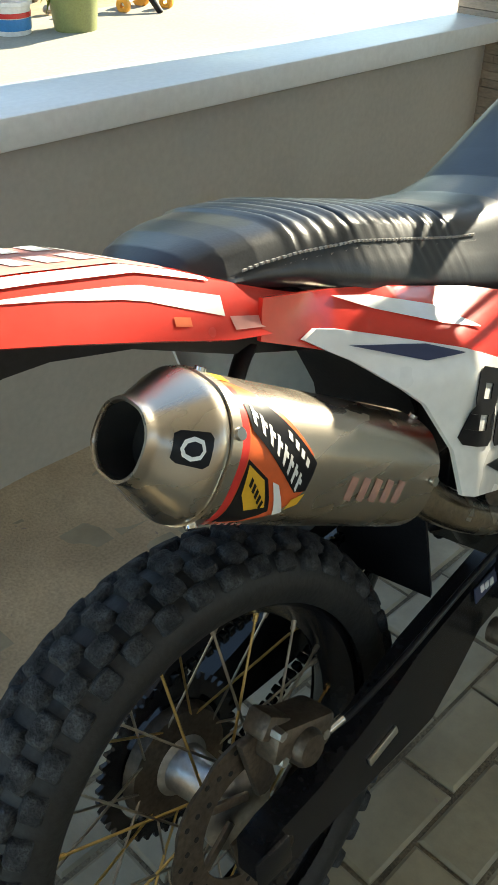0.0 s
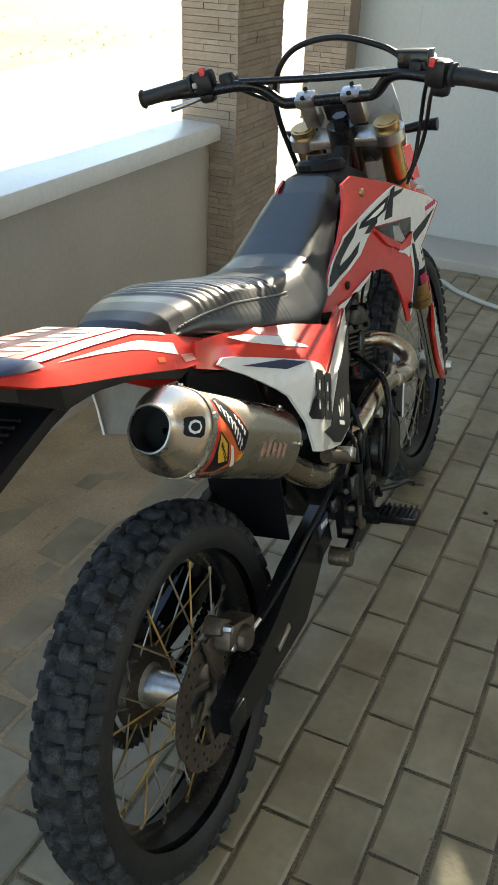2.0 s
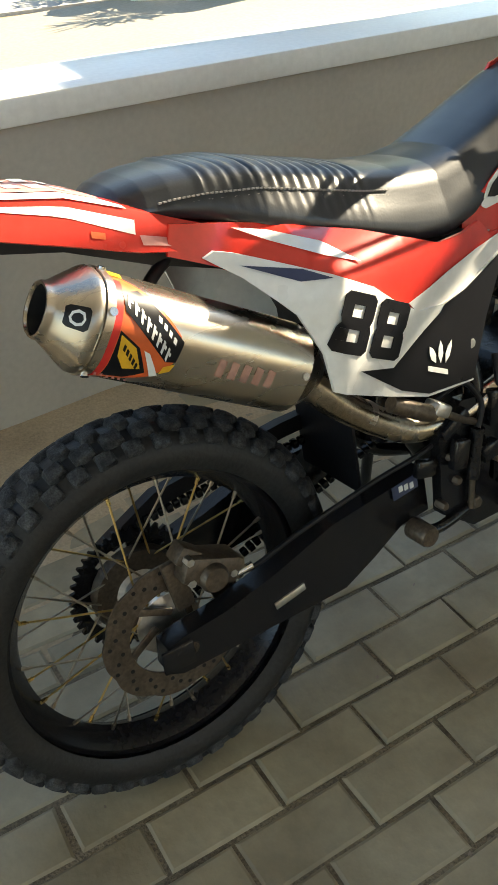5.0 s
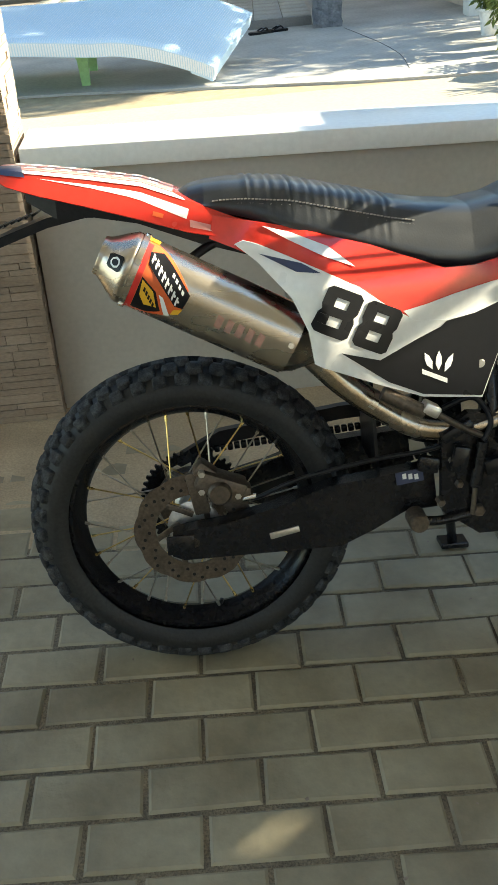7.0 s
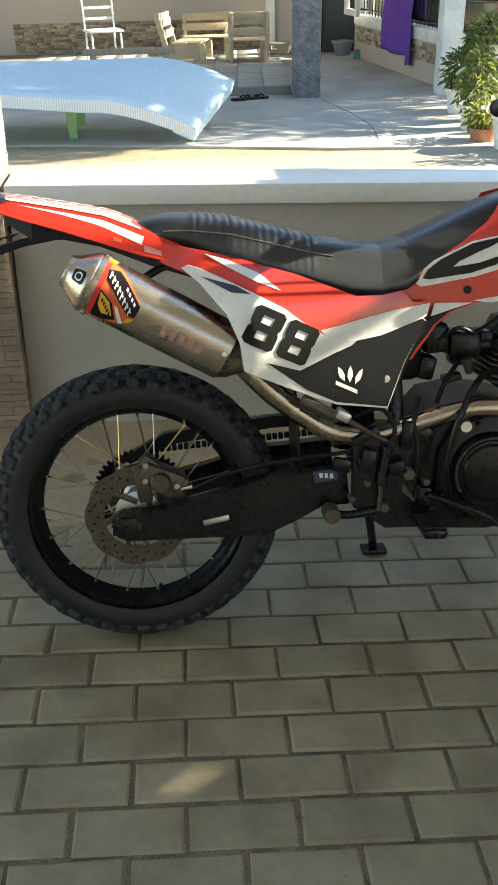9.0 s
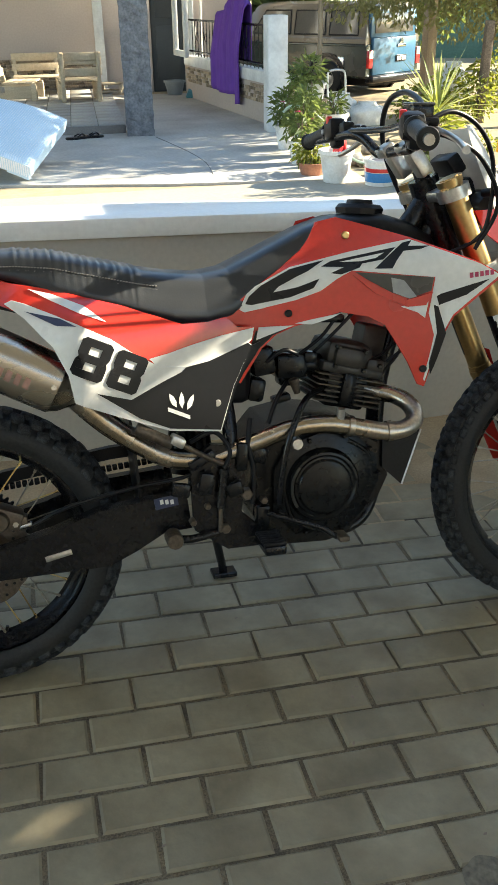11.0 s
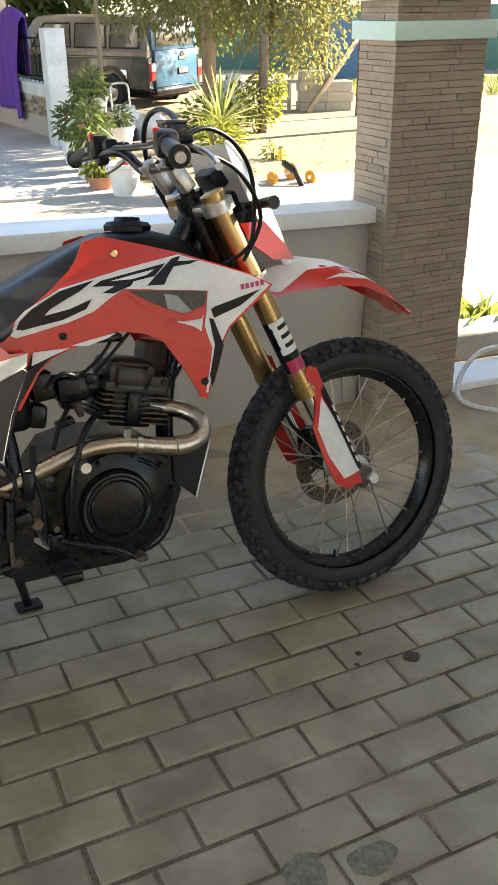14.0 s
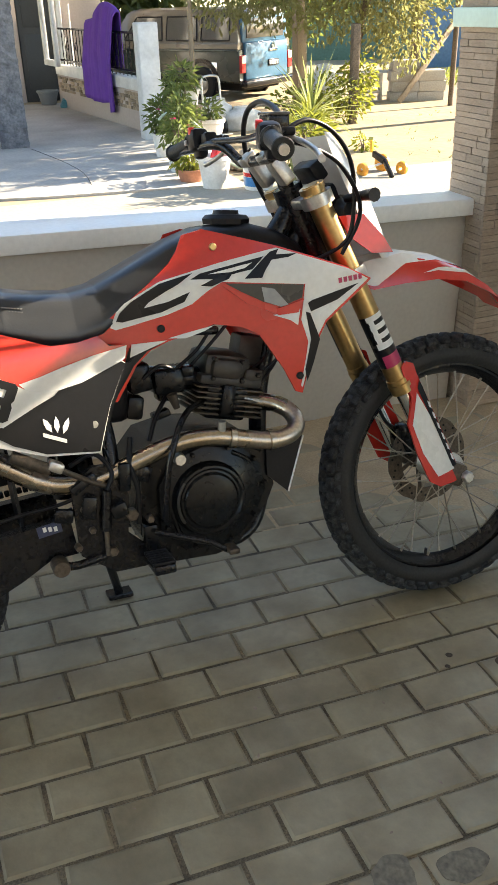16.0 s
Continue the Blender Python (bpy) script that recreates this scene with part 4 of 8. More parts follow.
muf_patch("badge_ring", [(-0.034, 16), (-0.0285, 19), (-0.023, 16), (-0.021, 8), (-0.023, 1), (-0.0285, -2), (-0.034, 1), (-0.036, 8)], 0.0018, "decal_white", muffler, cap_end=True)
muf_patch("badge_ring", [(-0.0325, 13), (-0.0285, 15), (-0.0245, 13), (-0.0232, 8), (-0.0245, 4), (-0.0285, 2), (-0.0325, 4), (-0.034, 8)], 0.0023, "decal_black", muffler, cap_end=True)
for k in range(5):
    s0 = 0.150 + 0.018 * k
    muf_patch("etched_mark", [(s0, 0), (s0 + 0.011, -2), (s0 + 0.011, -24), (s0, -22)], 0.0005, "etched", muffler)
part("muffler_stay", tube("muffler_stay", [(0.03, -0.10, 0.82), (0.07, -0.08, 0.84), (0.12, -0.07, 0.85)], 0.008, 8), "black", bike, "black muffler bracket")

# ---- seat
SEAT = [  # x, top of the middle, lower edge, half width at the top, half width below
    (0.012, 0.914, 0.908, 0.040, 0.044), (0.018, 0.922, 0.902, 0.056, 0.062), (0.034, 0.931, 0.895, 0.068, 0.078), (0.06, 0.937, 0.894, 0.078, 0.083), (0.09, 0.940, 0.889, 0.085, 0.089), (0.13, 0.940, 0.879, 0.092, 0.097),
    (0.20, 0.934, 0.856, 0.102, 0.117), (0.28, 0.916, 0.832, 0.102, 0.125), (0.36, 0.898, 0.808, 0.101, 0.126), (0.43, 0.886, 0.788, 0.099, 0.124),
    (0.50, 0.880, 0.780, 0.094, 0.119), (0.555, 0.889, 0.796, 0.088, 0.112), (0.61, 0.913, 0.830, 0.083, 0.100), (0.67, 0.941, 0.868, 0.078, 0.090),
    (0.73, 0.968, 0.912, 0.072, 0.080), (0.79, 0.988, 0.952, 0.064, 0.070), (0.81, 0.990, 0.966, 0.045, 0.05)]


def seat_at(x):
    xs = [s[0] for s in SEAT]
    return [float(np.interp(x, xs, [s[k] for s in SEAT])) for k in range(1, 5)]


def seat_ring(x):
    top, low, wt, wb = seat_at(x)
    rib = 0.0
    if 0.12 < x < 0.375:
        u = (x - 0.12) / 0.0315
        rib = -0.008 * abs(1 - 2 * ((u + 0.5) % 1.0)) ** 6 + 0.004 * math.sin(math.pi * (u % 1.0))
    pts = []
    for y, f in ((0.0, 0.0), (0.35, 0.001), (0.62, 0.003), (0.82, 0.008), (0.94, 0.017), (1.0, 0.031)):
        pts.append(Vector((x, -wt * y, top - f + (rib if y < 0.9 else rib * 0.6))))
    ly = Vector((x, -wb, low + 0.006))
    a = pts[-1]
    pts += [a.lerp(ly, 0.33) + Vector((0, -0.003, 0)), a.lerp(ly, 0.66) + Vector((0, -0.004, 0)), ly, Vector((x, -wb * 0.94, low))]
    return pts + [Vector((v.x, -v.y, v.z)) for v in reversed(pts[1:])]


xs = sorted(set([round(0.012 + 0.0035 * k, 4) for k in range(228)] + [s[0] for s in SEAT]))
seat = part("seat", loft("seat", [seat_ring(x) for x in xs if x <= 0.81], angle=75), "seat", bike, "black ribbed leatherette seat with grey stitching")
st = bmesh.new()
for k in range(60):
    x = 0.075 + 0.0058 * k
    if x > 0.40:
        break
    top, low, wt, wb = seat_at(x)
    for dz in (0.0, -0.007):
        add_box(st, (x, -wt - 0.0012 + dz * 0.12, top - 0.030 + dz), (0.0040, 0.0026, 0.0020), 0.0)
part("stitching", of_bm("stitching", st), "stitch", seat)

# ---- tank
tank_rings = []
for x, top, low, w in ((0.72, 0.94, 0.84, 0.05), (0.76, 0.975, 0.84, 0.07), (0.82, 0.990, 0.84, 0.080), (0.90, 0.992, 0.84, 0.082), (0.97, 0.972, 0.84, 0.075), (1.02, 0.945, 0.85, 0.06), (1.03, 0.935, 0.86, 0.05)):
    ring = []
    for k in range(20):
        a = 2 * math.pi * k / 20
        c, s = math.cos(a), math.sin(a)
        ring.append(Vector((x, w * math.copysign(abs(c) ** 0.6, c), (top + low) / 2 + (top - low) / 2 * math.copysign(abs(s) ** 0.6, s))))
    tank_rings.append(ring)
tank = part("tank", loft("tank", tank_rings), "black", bike, "black plastic fuel tank")
part("filler_cap", turned("filler_cap", [(0.052, 0.0), (0.054, 0.012), (0.047, 0.02), (0.030, 0.022), (0.028, 0.030), (0.004, 0.031)], 10, "z"), "black", tank, "black ribbed filler cap", at=pose(0.870, 0, 0.988, 0, 4, 0))


# ---- side panels and shrouds
def side_y(x, z):
    """Half width of the bodywork below the seat."""
    low = min(1.0, max(0.0, (0.88 - z) / 0.10))
    base = float(np.interp(x, [-0.05, 0.06, 0.11, 0.16, 0.23, 0.38, 0.52, 0.62, 0.70], [0.098, 0.108, 0.122, 0.162, 0.202, 0.170, 0.143, 0.122, 0.112]))
    side = 0.098 + 0.010 * min(1.0, max(0.0, x / 0.12))
    return -(side + (base - side) * low * low * (3 - 2 * low))


def shroud_y(x, z):
    """Half width of the tank shrouds."""
    u = min(1.0, max(0.0, (x - 0.64) / 0.50))
    w = 0.106 + 0.078 * u ** 1.2
    w -= 0.30 * max(0.0, z - 0.88) * (1 - 0.6 * u)
    w -= 0.08 * max(0.0, 0.70 - z)
    return -w


def settled(x, z, fn):
    """The drawn outline as the panels sit on the frame."""
    if fn is shroud_y:
        return x + 0.0366 + 0.0098 * x - 0.0796 * z, z + 0.0089 + 0.03 * x - 0.0263 * z
    return x - 0.018 * min(1.0, max(0.0, (x - 0.33) / 0.2)), z


def body(name, outline, fn, mat, lift=0.0, thick=0.004, label="", parent=None, both=True):
    outline = [settled(x, z, fn) for x, z in outline]
    me = sheet(name, outline, fn, thick, 0.022, lift)
    ob = part(name, me, mat, parent or bike, label)
    if both:
        part(name, mirrored(me), mat, parent or bike, label, at=pose(0, -0.045 if fn is shroud_y else 0, 0))
    return ob


red_side = [(0.072, 0.888), (0.150, 0.874), (0.204, 0.862), (0.321, 0.832), (0.402, 0.806), (0.45, 0.79), (0.51, 0.79), (0.550, 0.797), (0.560, 0.789), (0.575, 0.774), (0.612, 0.772), (0.606, 0.745), (0.598, 0.742), (0.50, 0.70), (0.44, 0.68), (0.36, 0.69), (0.27, 0.74), (0.2, 0.79), (0.140, 0.820), (0.064, 0.852)]
side_panel = body("side_panel", red_side, side_y, "red", 0.0, 0.005, "red plastic side panel")
num_line = [(0.104, 0.842), (0.118, 0.848), (0.14, 0.842), (0.181, 0.826), (0.236, 0.804), (0.295, 0.774), (0.344, 0.738), (0.394, 0.711), (0.451, 0.706), (0.508, 0.714), (0.596, 0.743), (0.604, 0.737), (0.562, 0.655), (0.531, 0.563), (0.411, 0.579), (0.322, 0.612), (0.219, 0.657), (0.211, 0.709), (0.187, 0.763), (0.139, 0.815)]
number_panel = body("number_panel", num_line, side_y, "white", 0.006, 0.005, "white side number panel with a black race number")
blk = [(0.262, 0.672), (0.328, 0.652), (0.403, 0.682), (0.443, 0.696), (0.453, 0.7045), (0.508, 0.7125), (0.595, 0.7415), (0.603, 0.736), (0.561, 0.655), (0.530, 0.567), (0.411, 0.584), (0.344, 0.613)]
body("panel_dark_field", blk, side_y, "decal_black", 0.0075, 0.001, parent=number_panel, both=False)
white_line = [(0.150, 0.868), (0.194, 0.857), (0.251, 0.835), (0.290, 0.805), (0.245, 0.821), (0.190, 0.846)]
body("panel_stripe", white_line, side_y, "decal_white", 0.002, 0.001, parent=side_panel, both=False)
body("panel_stripe", [(0.372, 0.728), (0.415, 0.735), (0.467, 0.747), (0.539, 0.761), (0.611, 0.771), (0.605, 0.746), (0.596, 0.741), (0.508, 0.711), (0.455, 0.702), (0.39, 0.711)], side_y, "white", 0.003, 0.001, parent=side_panel, both=False)
body("panel_shadow_flash", [(0.141, 0.828), (0.196, 0.803), (0.232, 0.802), (0.205, 0.815)], side_y, "decal_navy", 0.0075, 0.001, parent=number_panel, both=False)
knee = [(0.45, 0.69), (0.513, 0.70), (0.627, 0.74), (0.605, 0.706), (0.571, 0.651), (0.54, 0.57), (0.52, 0.562), (0.53, 0.64)]
body("knee_panel", knee, lambda x, z: side_y(x, z) + 0.004, "black", 0.0, 0.004, "black lower side panel")


def eight(x0, z0):
    """A blocky 8 as a chamfered frame with two windows."""
    def q(u, v):
        return (x0 + u * 0.058 + v * 0.034, z0 - u * 0.027 + v * 0.069)
    bars = [[(0.12, 0), (0.88, 0), (1, 0.08), (1, 0.2), (0, 0.2), (0, 0.08)], [(0, 0.2), (0.32, 0.2), (0.32, 0.4), (0, 0.4)], [(0.68, 0.2), (1, 0.2), (1, 0.4), (0.68, 0.4)], [(0, 0.4), (1, 0.4), (0.94, 0.5), (1, 0.6), (0, 0.6), (0.06, 0.5)],
            [(0, 0.6), (0.32, 0.6), (0.32, 0.8), (0, 0.8)], [(0.68, 0.6), (1, 0.6), (1, 0.8), (0.68, 0.8)], [(0, 0.8), (1, 0.8), (1, 0.92), (0.88, 1), (0.12, 1), (0, 0.92)]]
    return [[q(u, v) for u, v in b] for b in bars]


for x0, z0 in ((0.211, 0.717), (0.277, 0.686)):
    bm = bmesh.new()
    for bar in eight(x0, z0):
        me = sheet("digit", bar, side_y, 0.001, 0.02, 0.0078)
        bm.from_mesh(me)
        bpy.data.meshes.remove(me)
    part("number_digit", of_bm("number_digit", bm, True), "decal_black", number_panel, "black figure 8")

# a pale three-leaf mark with a word bar under it
for k, (dx, a) in enumerate(((-0.012, 28), (0.0, 0), (0.012, -28))):
    c, s = math.cos(radians(a)), math.sin(radians(a))
    leaf = [(0.0, 0.0), (-0.006, 0.012), (-0.005, 0.024), (0.0, 0.034), (0.005, 0.024), (0.006, 0.012)]
    body("pale_mark", [(0.440 + dx + u * c - v * s, 0.622 - 0.3 * dx + u * s + v * c) for u, v in leaf], side_y, "decal_white", 0.0088, 0.0008, parent=number_panel, both=False)
body("pale_mark", [(0.408, 0.628), (0.458, 0.606), (0.458, 0.598), (0.408, 0.620)], side_y, "decal_white", 0.0088, 0.0008, parent=number_panel, both=False)
for x, z, fn in ((0.524, 0.624, side_y),):
    x, z = settled(x, z, fn)
    part("panel_screw", turned("panel_screw", [(0.002, -0.004), (0.007, -0.004), (0.009, 0), (0.009, 0.006)], 14), "alu", number_panel, at=pose(x, fn(x, z) - 0.004, z))

tank_line = [(0.557, 0.797), (0.611, 0.832), (0.68, 0.877), (0.733, 0.915), (0.754, 0.939), (0.772, 0.969), (0.814, 0.977), (0.889, 0.952), (0.957, 0.928), (1.024, 0.900), (1.094, 0.869), (1.145, 0.838), (1.134, 0.827), (1.039, 0.754), (1.003, 0.696), (0.97, 0.601), (0.956, 0.607), (0.936, 0.66), (0.893, 0.744), (0.858, 0.766), (0.8, 0.779), (0.751, 0.764), (0.703, 0.755), (0.664, 0.741), (0.630, 0.714), (0.578, 0.642), (0.563, 0.645), (0.590, 0.709), (0.612, 0.758), (0.552, 0.776)]
shroud = body("tank_shroud", tank_line, shroud_y, "red", 0.0, 0.005, "red tank shroud with black and white graphics")
wf = [(0.590, 0.800), (0.607, 0.830), (0.627, 0.846), (0.704, 0.881), (0.836, 0.906), (0.956, 0.924), (1.024, 0.896), (1.099, 0.864), (1.138, 0.838), (1.036, 0.758), (1.0, 0.7), (0.971, 0.614), (0.968, 0.618), (0.994, 0.716), (0.985, 0.765), (1.003, 0.841), (0.831, 0.866), (0.8, 0.851), (0.763, 0.827), (0.709, 0.811), (0.638, 0.799), (0.600, 0.794)]
body("graphic_white", wf, shroud_y, "white", 0.0015, 0.001, parent=shroud, both=False)
for poly in ([(0.603, 0.811), (0.613, 0.827), (0.640, 0.847), (0.703, 0.877), (0.775, 0.891), (0.74, 0.871), (0.712, 0.859), (0.676, 0.842), (0.664, 0.831), (0.715, 0.838), (0.762, 0.853), (0.748, 0.834), (0.698, 0.818), (0.616, 0.808)],
             [(0.789, 0.888), (0.926, 0.909), (0.898, 0.885), (0.853, 0.879), (0.846, 0.871), (0.807, 0.859), (0.786, 0.863), (0.814, 0.874), (0.768, 0.878)],
             [(0.878, 0.867), (0.941, 0.917), (0.96, 0.921), (0.952, 0.91), (0.996, 0.908), (0.977, 0.902), (0.941, 0.9), (0.924, 0.88), (0.914, 0.865)],
             [(1.003, 0.8), (1.012, 0.805), (1.116, 0.831), (1.066, 0.80), (1.007, 0.781)],
             [(0.996, 0.782), (1.005, 0.778), (1.019, 0.719), (0.993, 0.652), (0.982, 0.628), (0.98, 0.655), (1.0, 0.721)]):
    body("graphic_black", poly, shroud_y, "decal_black", 0.003, 0.001, parent=shroud, both=False)
body("graphic_black", [(0.620, 0.753), (0.688, 0.753), (0.655, 0.740), (0.623, 0.714), (0.582, 0.660), (0.600, 0.709)], shroud_y, "decal_black", 0.003, 0.001, parent=shroud, both=False)
body("graphic_pale", [(0.626, 0.760), (0.700, 0.758), (0.655, 0.744), (0.618, 0.733)], shroud_y, "decal_white", 0.0042, 0.001, parent=shroud, both=False)
body("graphic_inset", [(0.805, 0.885), (0.90, 0.899), (0.882, 0.889), (0.85, 0.884)], shroud_y, "decal_white", 0.0042, 0.001, parent=shroud, both=False)
# flat patch: the shade inside the shroud's opening is put into its colour
body("graphic_opening", [(0.837, 0.862), (0.999, 0.841), (0.992, 0.813), (0.945, 0.799), (0.91, 0.814), (0.865, 0.842)], shroud_y, "smoke", 0.003, 0.001, "dark patch drawn as the opening in the shroud", parent=shroud, both=False)
body("graphic_pale", [(0.91, 0.846), (0.936, 0.839), (0.961, 0.802), (0.945, 0.799), (0.912, 0.814)], shroud_y, "decal_grey", 0.0042, 0.001, parent=shroud, both=False)
body("shroud_rib", [(0.83, 0.857), (0.864, 0.839), (0.939, 0.797), (0.994, 0.81), (0.978, 0.783), (0.938, 0.782), (0.874, 0.815)], shroud_y, "red", 0.007, 0.006, parent=shroud)
body("graphic_pale", [(0.926, 0.783), (0.985, 0.79), (0.976, 0.755), (0.961, 0.768)], shroud_y, "decal_white", 0.003, 0.001, parent=shroud, both=False)
body("graphic_pale", [(0.703, 0.762), (0.739, 0.768), (0.800, 0.777), (0.781, 0.768), (0.738, 0.757)], shroud_y, "decal_white", 0.003, 0.001, parent=shroud, both=False)
for k in range(5):
    body("word_bar", [(1.074 + 0.0108 * k, 0.835 + 0.001 * k), (1.081 + 0.0108 * k, 0.8355 + 0.001 * k), (1.081 + 0.0108 * k, 0.8465 + 0.001 * k), (1.074 + 0.0108 * k, 0.846 + 0.001 * k)], shroud_y, "decal_magenta", 0.003, 0.001, parent=shroud, both=False)
for x, z, gilt in ((0.828, 0.939, True), (0.692, 0.784, False), (0.968, 0.642, False)):
    x, z = settled(x, z, shroud_y)
    part("shroud_screw", turned("shroud_screw", [(0.002, -0.0025), (0.006, -0.0025), (0.008, -0.0005), (0.008, 0.006)], 16), "gold" if gilt else "black", shroud, at=pose(x, shroud_y(x, z) - 0.003, z))

# ---- rear fender and tail
FEND = [  # x, deck height, edge height, half width of the deck, half width at the lower edge
    (-0.290, 0.977, 0.970, 0.055, 0.060), (-0.25, 0.976, 0.950, 0.080, 0.096), (-0.20, 0.970, 0.934, 0.084, 0.103), (-0.12, 0.958, 0.912, 0.084, 0.106), (-0.04, 0.944, 0.888, 0.083, 0.108), (0.03, 0.918, 0.866, 0.084, 0.110), (0.10, 0.889, 0.850, 0.086, 0.104), (0.17, 0.862, 0.832, 0.088, 0.100)]
rings = []
for x, zt, ze, wt, we in FEND:
    r = [(0, zt), (-wt * 0.6, zt), (-wt, zt - 0.004), (-(wt + we) / 2, (zt + ze) / 2), (-we, ze), (-we + 0.005, ze - 0.002), (-wt + 0.004, zt - 0.012), (0, zt - 0.008)]
    rings.append([Vector((x, y, z)) for y, z in r] + [Vector((x, -y, z)) for y, z in reversed(r[1:-1])])
fender = part("rear_fender", loft("rear_fender", rings, angle=30), "red", bike, "red plastic rear fender with faded stickers")


def fend_row(x):
    xs = [f[0] for f in FEND]
    return [float(np.interp(x, xs, [f[k] for f in FEND])) for k in range(1, 5)]


def fend_patch(name, cells, mat, lift, label=""):
    """A sticker on the fender; cells: (x, v), v 0 at the deck's middle, 1 at its edge, 2 at the lower rim; minus: left side."""
    bm = bmesh.new()
    bm.faces.new([bm.verts.new((x, v, 0)) for x, v in cells])
    for no, ks in (((0, 1, 0), (-1.0, -0.6, 0.6, 1.0, 1.5)), ((1, 0, 0), [f[0] for f in FEND])):
        for k in ks:
            bmesh.ops.bisect_plane(bm, geom=bm.verts[:] + bm.edges[:] + bm.faces[:], plane_co=Vector(no) * k, plane_no=no, dist=1e-6)
    for q in bm.verts:
        zt, ze, wt, we = fend_row(q.co.x)
        a, s = abs(q.co.y), -1 if q.co.y >= 0 else 1
        if a <= 1:
            y, z = wt * a, zt - (0.004 * max(0, a - 0.6) / 0.4) + lift
        else:
            y, z = wt + (we - wt) * (a - 1) + lift, zt - 0.004 + (ze - zt + 0.004) * (a - 1) + lift * 0.5
        q.co = Vector((q.co.x, s * y, z))
    bmesh.ops.triangulate(bm, faces=bm.faces)
    return part(name, of_bm(name, bm, True), mat, fender, label)


fend_patch("deck_sticker", [(-0.275, -0.75), (-0.275, 0.75), (0.01, 0.75), (0.01, -0.75)], "decal_pink", 0.001, "faded red sticker strip")
for k in range(9):
    x0 = -0.255 + 0.028 * k
    for v0, v1 in ((0.1, 0.55), (-0.6, -0.2)):
        fend_patch("deck_word_bar", [(x0, v0), (x0, v1), (x0 + 0.017, v1), (x0 + 0.017, v0)], "decal_white", 0.0018)
fend_patch("deck_stripe", [(-0.24, 0.82), (-0.22, 1.04), (0.03, 1.04), (0.01, 0.82)], "decal_white", 0.0014)
fend_patch("tail_flash", [(-0.28, 0.3), (-0.275, 1.3), (-0.22, 1.25), (-0.235, 0.3)], "decal_navy", 0.002)
fend_patch("side_stripe", [(-0.20, 1.22), (-0.06, 1.40), (0.03, 1.62), (0.035, 1.28), (-0.06, 1.2)], "decal_white", 0.0014)
fend_patch("side_sticker", [(-0.022, 1.66), (-0.006, 1.66), (-0.008, 1.80), (-0.024, 1.80)], "decal_orange", 0.0014)
fend_patch("side_sticker", [(0.035, 1.62), (0.075, 1.62), (0.075, 1.85), (0.035, 1.85)], "decal_pink", 0.0014)
under = []
for x, zt, zb, w in ((-0.23, 0.942, 0.922, 0.05), (-0.18, 0.938, 0.893, 0.07), (-0.12, 0.93, 0.893, 0.075), (-0.05, 0.912, 0.880, 0.08), (0.05, 0.873, 0.842, 0.085), (0.16, 0.845, 0.81, 0.09)):
    under.append([Vector((x, -w, zt)), Vector((x, -w, zb)), Vector((x, w, zb)), Vector((x, w, zt))])
part("fender_liner", loft("fender_liner", under, smooth=False), "black", bike, "black under-tail liner")
flap = [[Vector((x, y, z + dz)) for y, dz in ((-w, 0), (-w, -0.016), (w, -0.016), (w, 0))] for x, z, w in ((-0.10, 0.915, 0.062), (-0.20, 0.895, 0.060), (-0.28, 0.868, 0.056), (-0.36, 0.838, 0.050))]
holder = part("plate_holder", loft("plate_holder", flap, smooth=False), "black", bike, "black plastic number plate holder")
rib = bmesh.new()
for k in range(9):
    add_box(rib, (-0.225 - 0.012 * k, 0, 0.8985 - 0.0036 * k), (0.004, 0.08, 0.004), 0.001, Matrix.Rotation(radians(-20), 3, "Y"))
part("holder_ribs", of_bm("holder_ribs", rib, True), "black", holder)

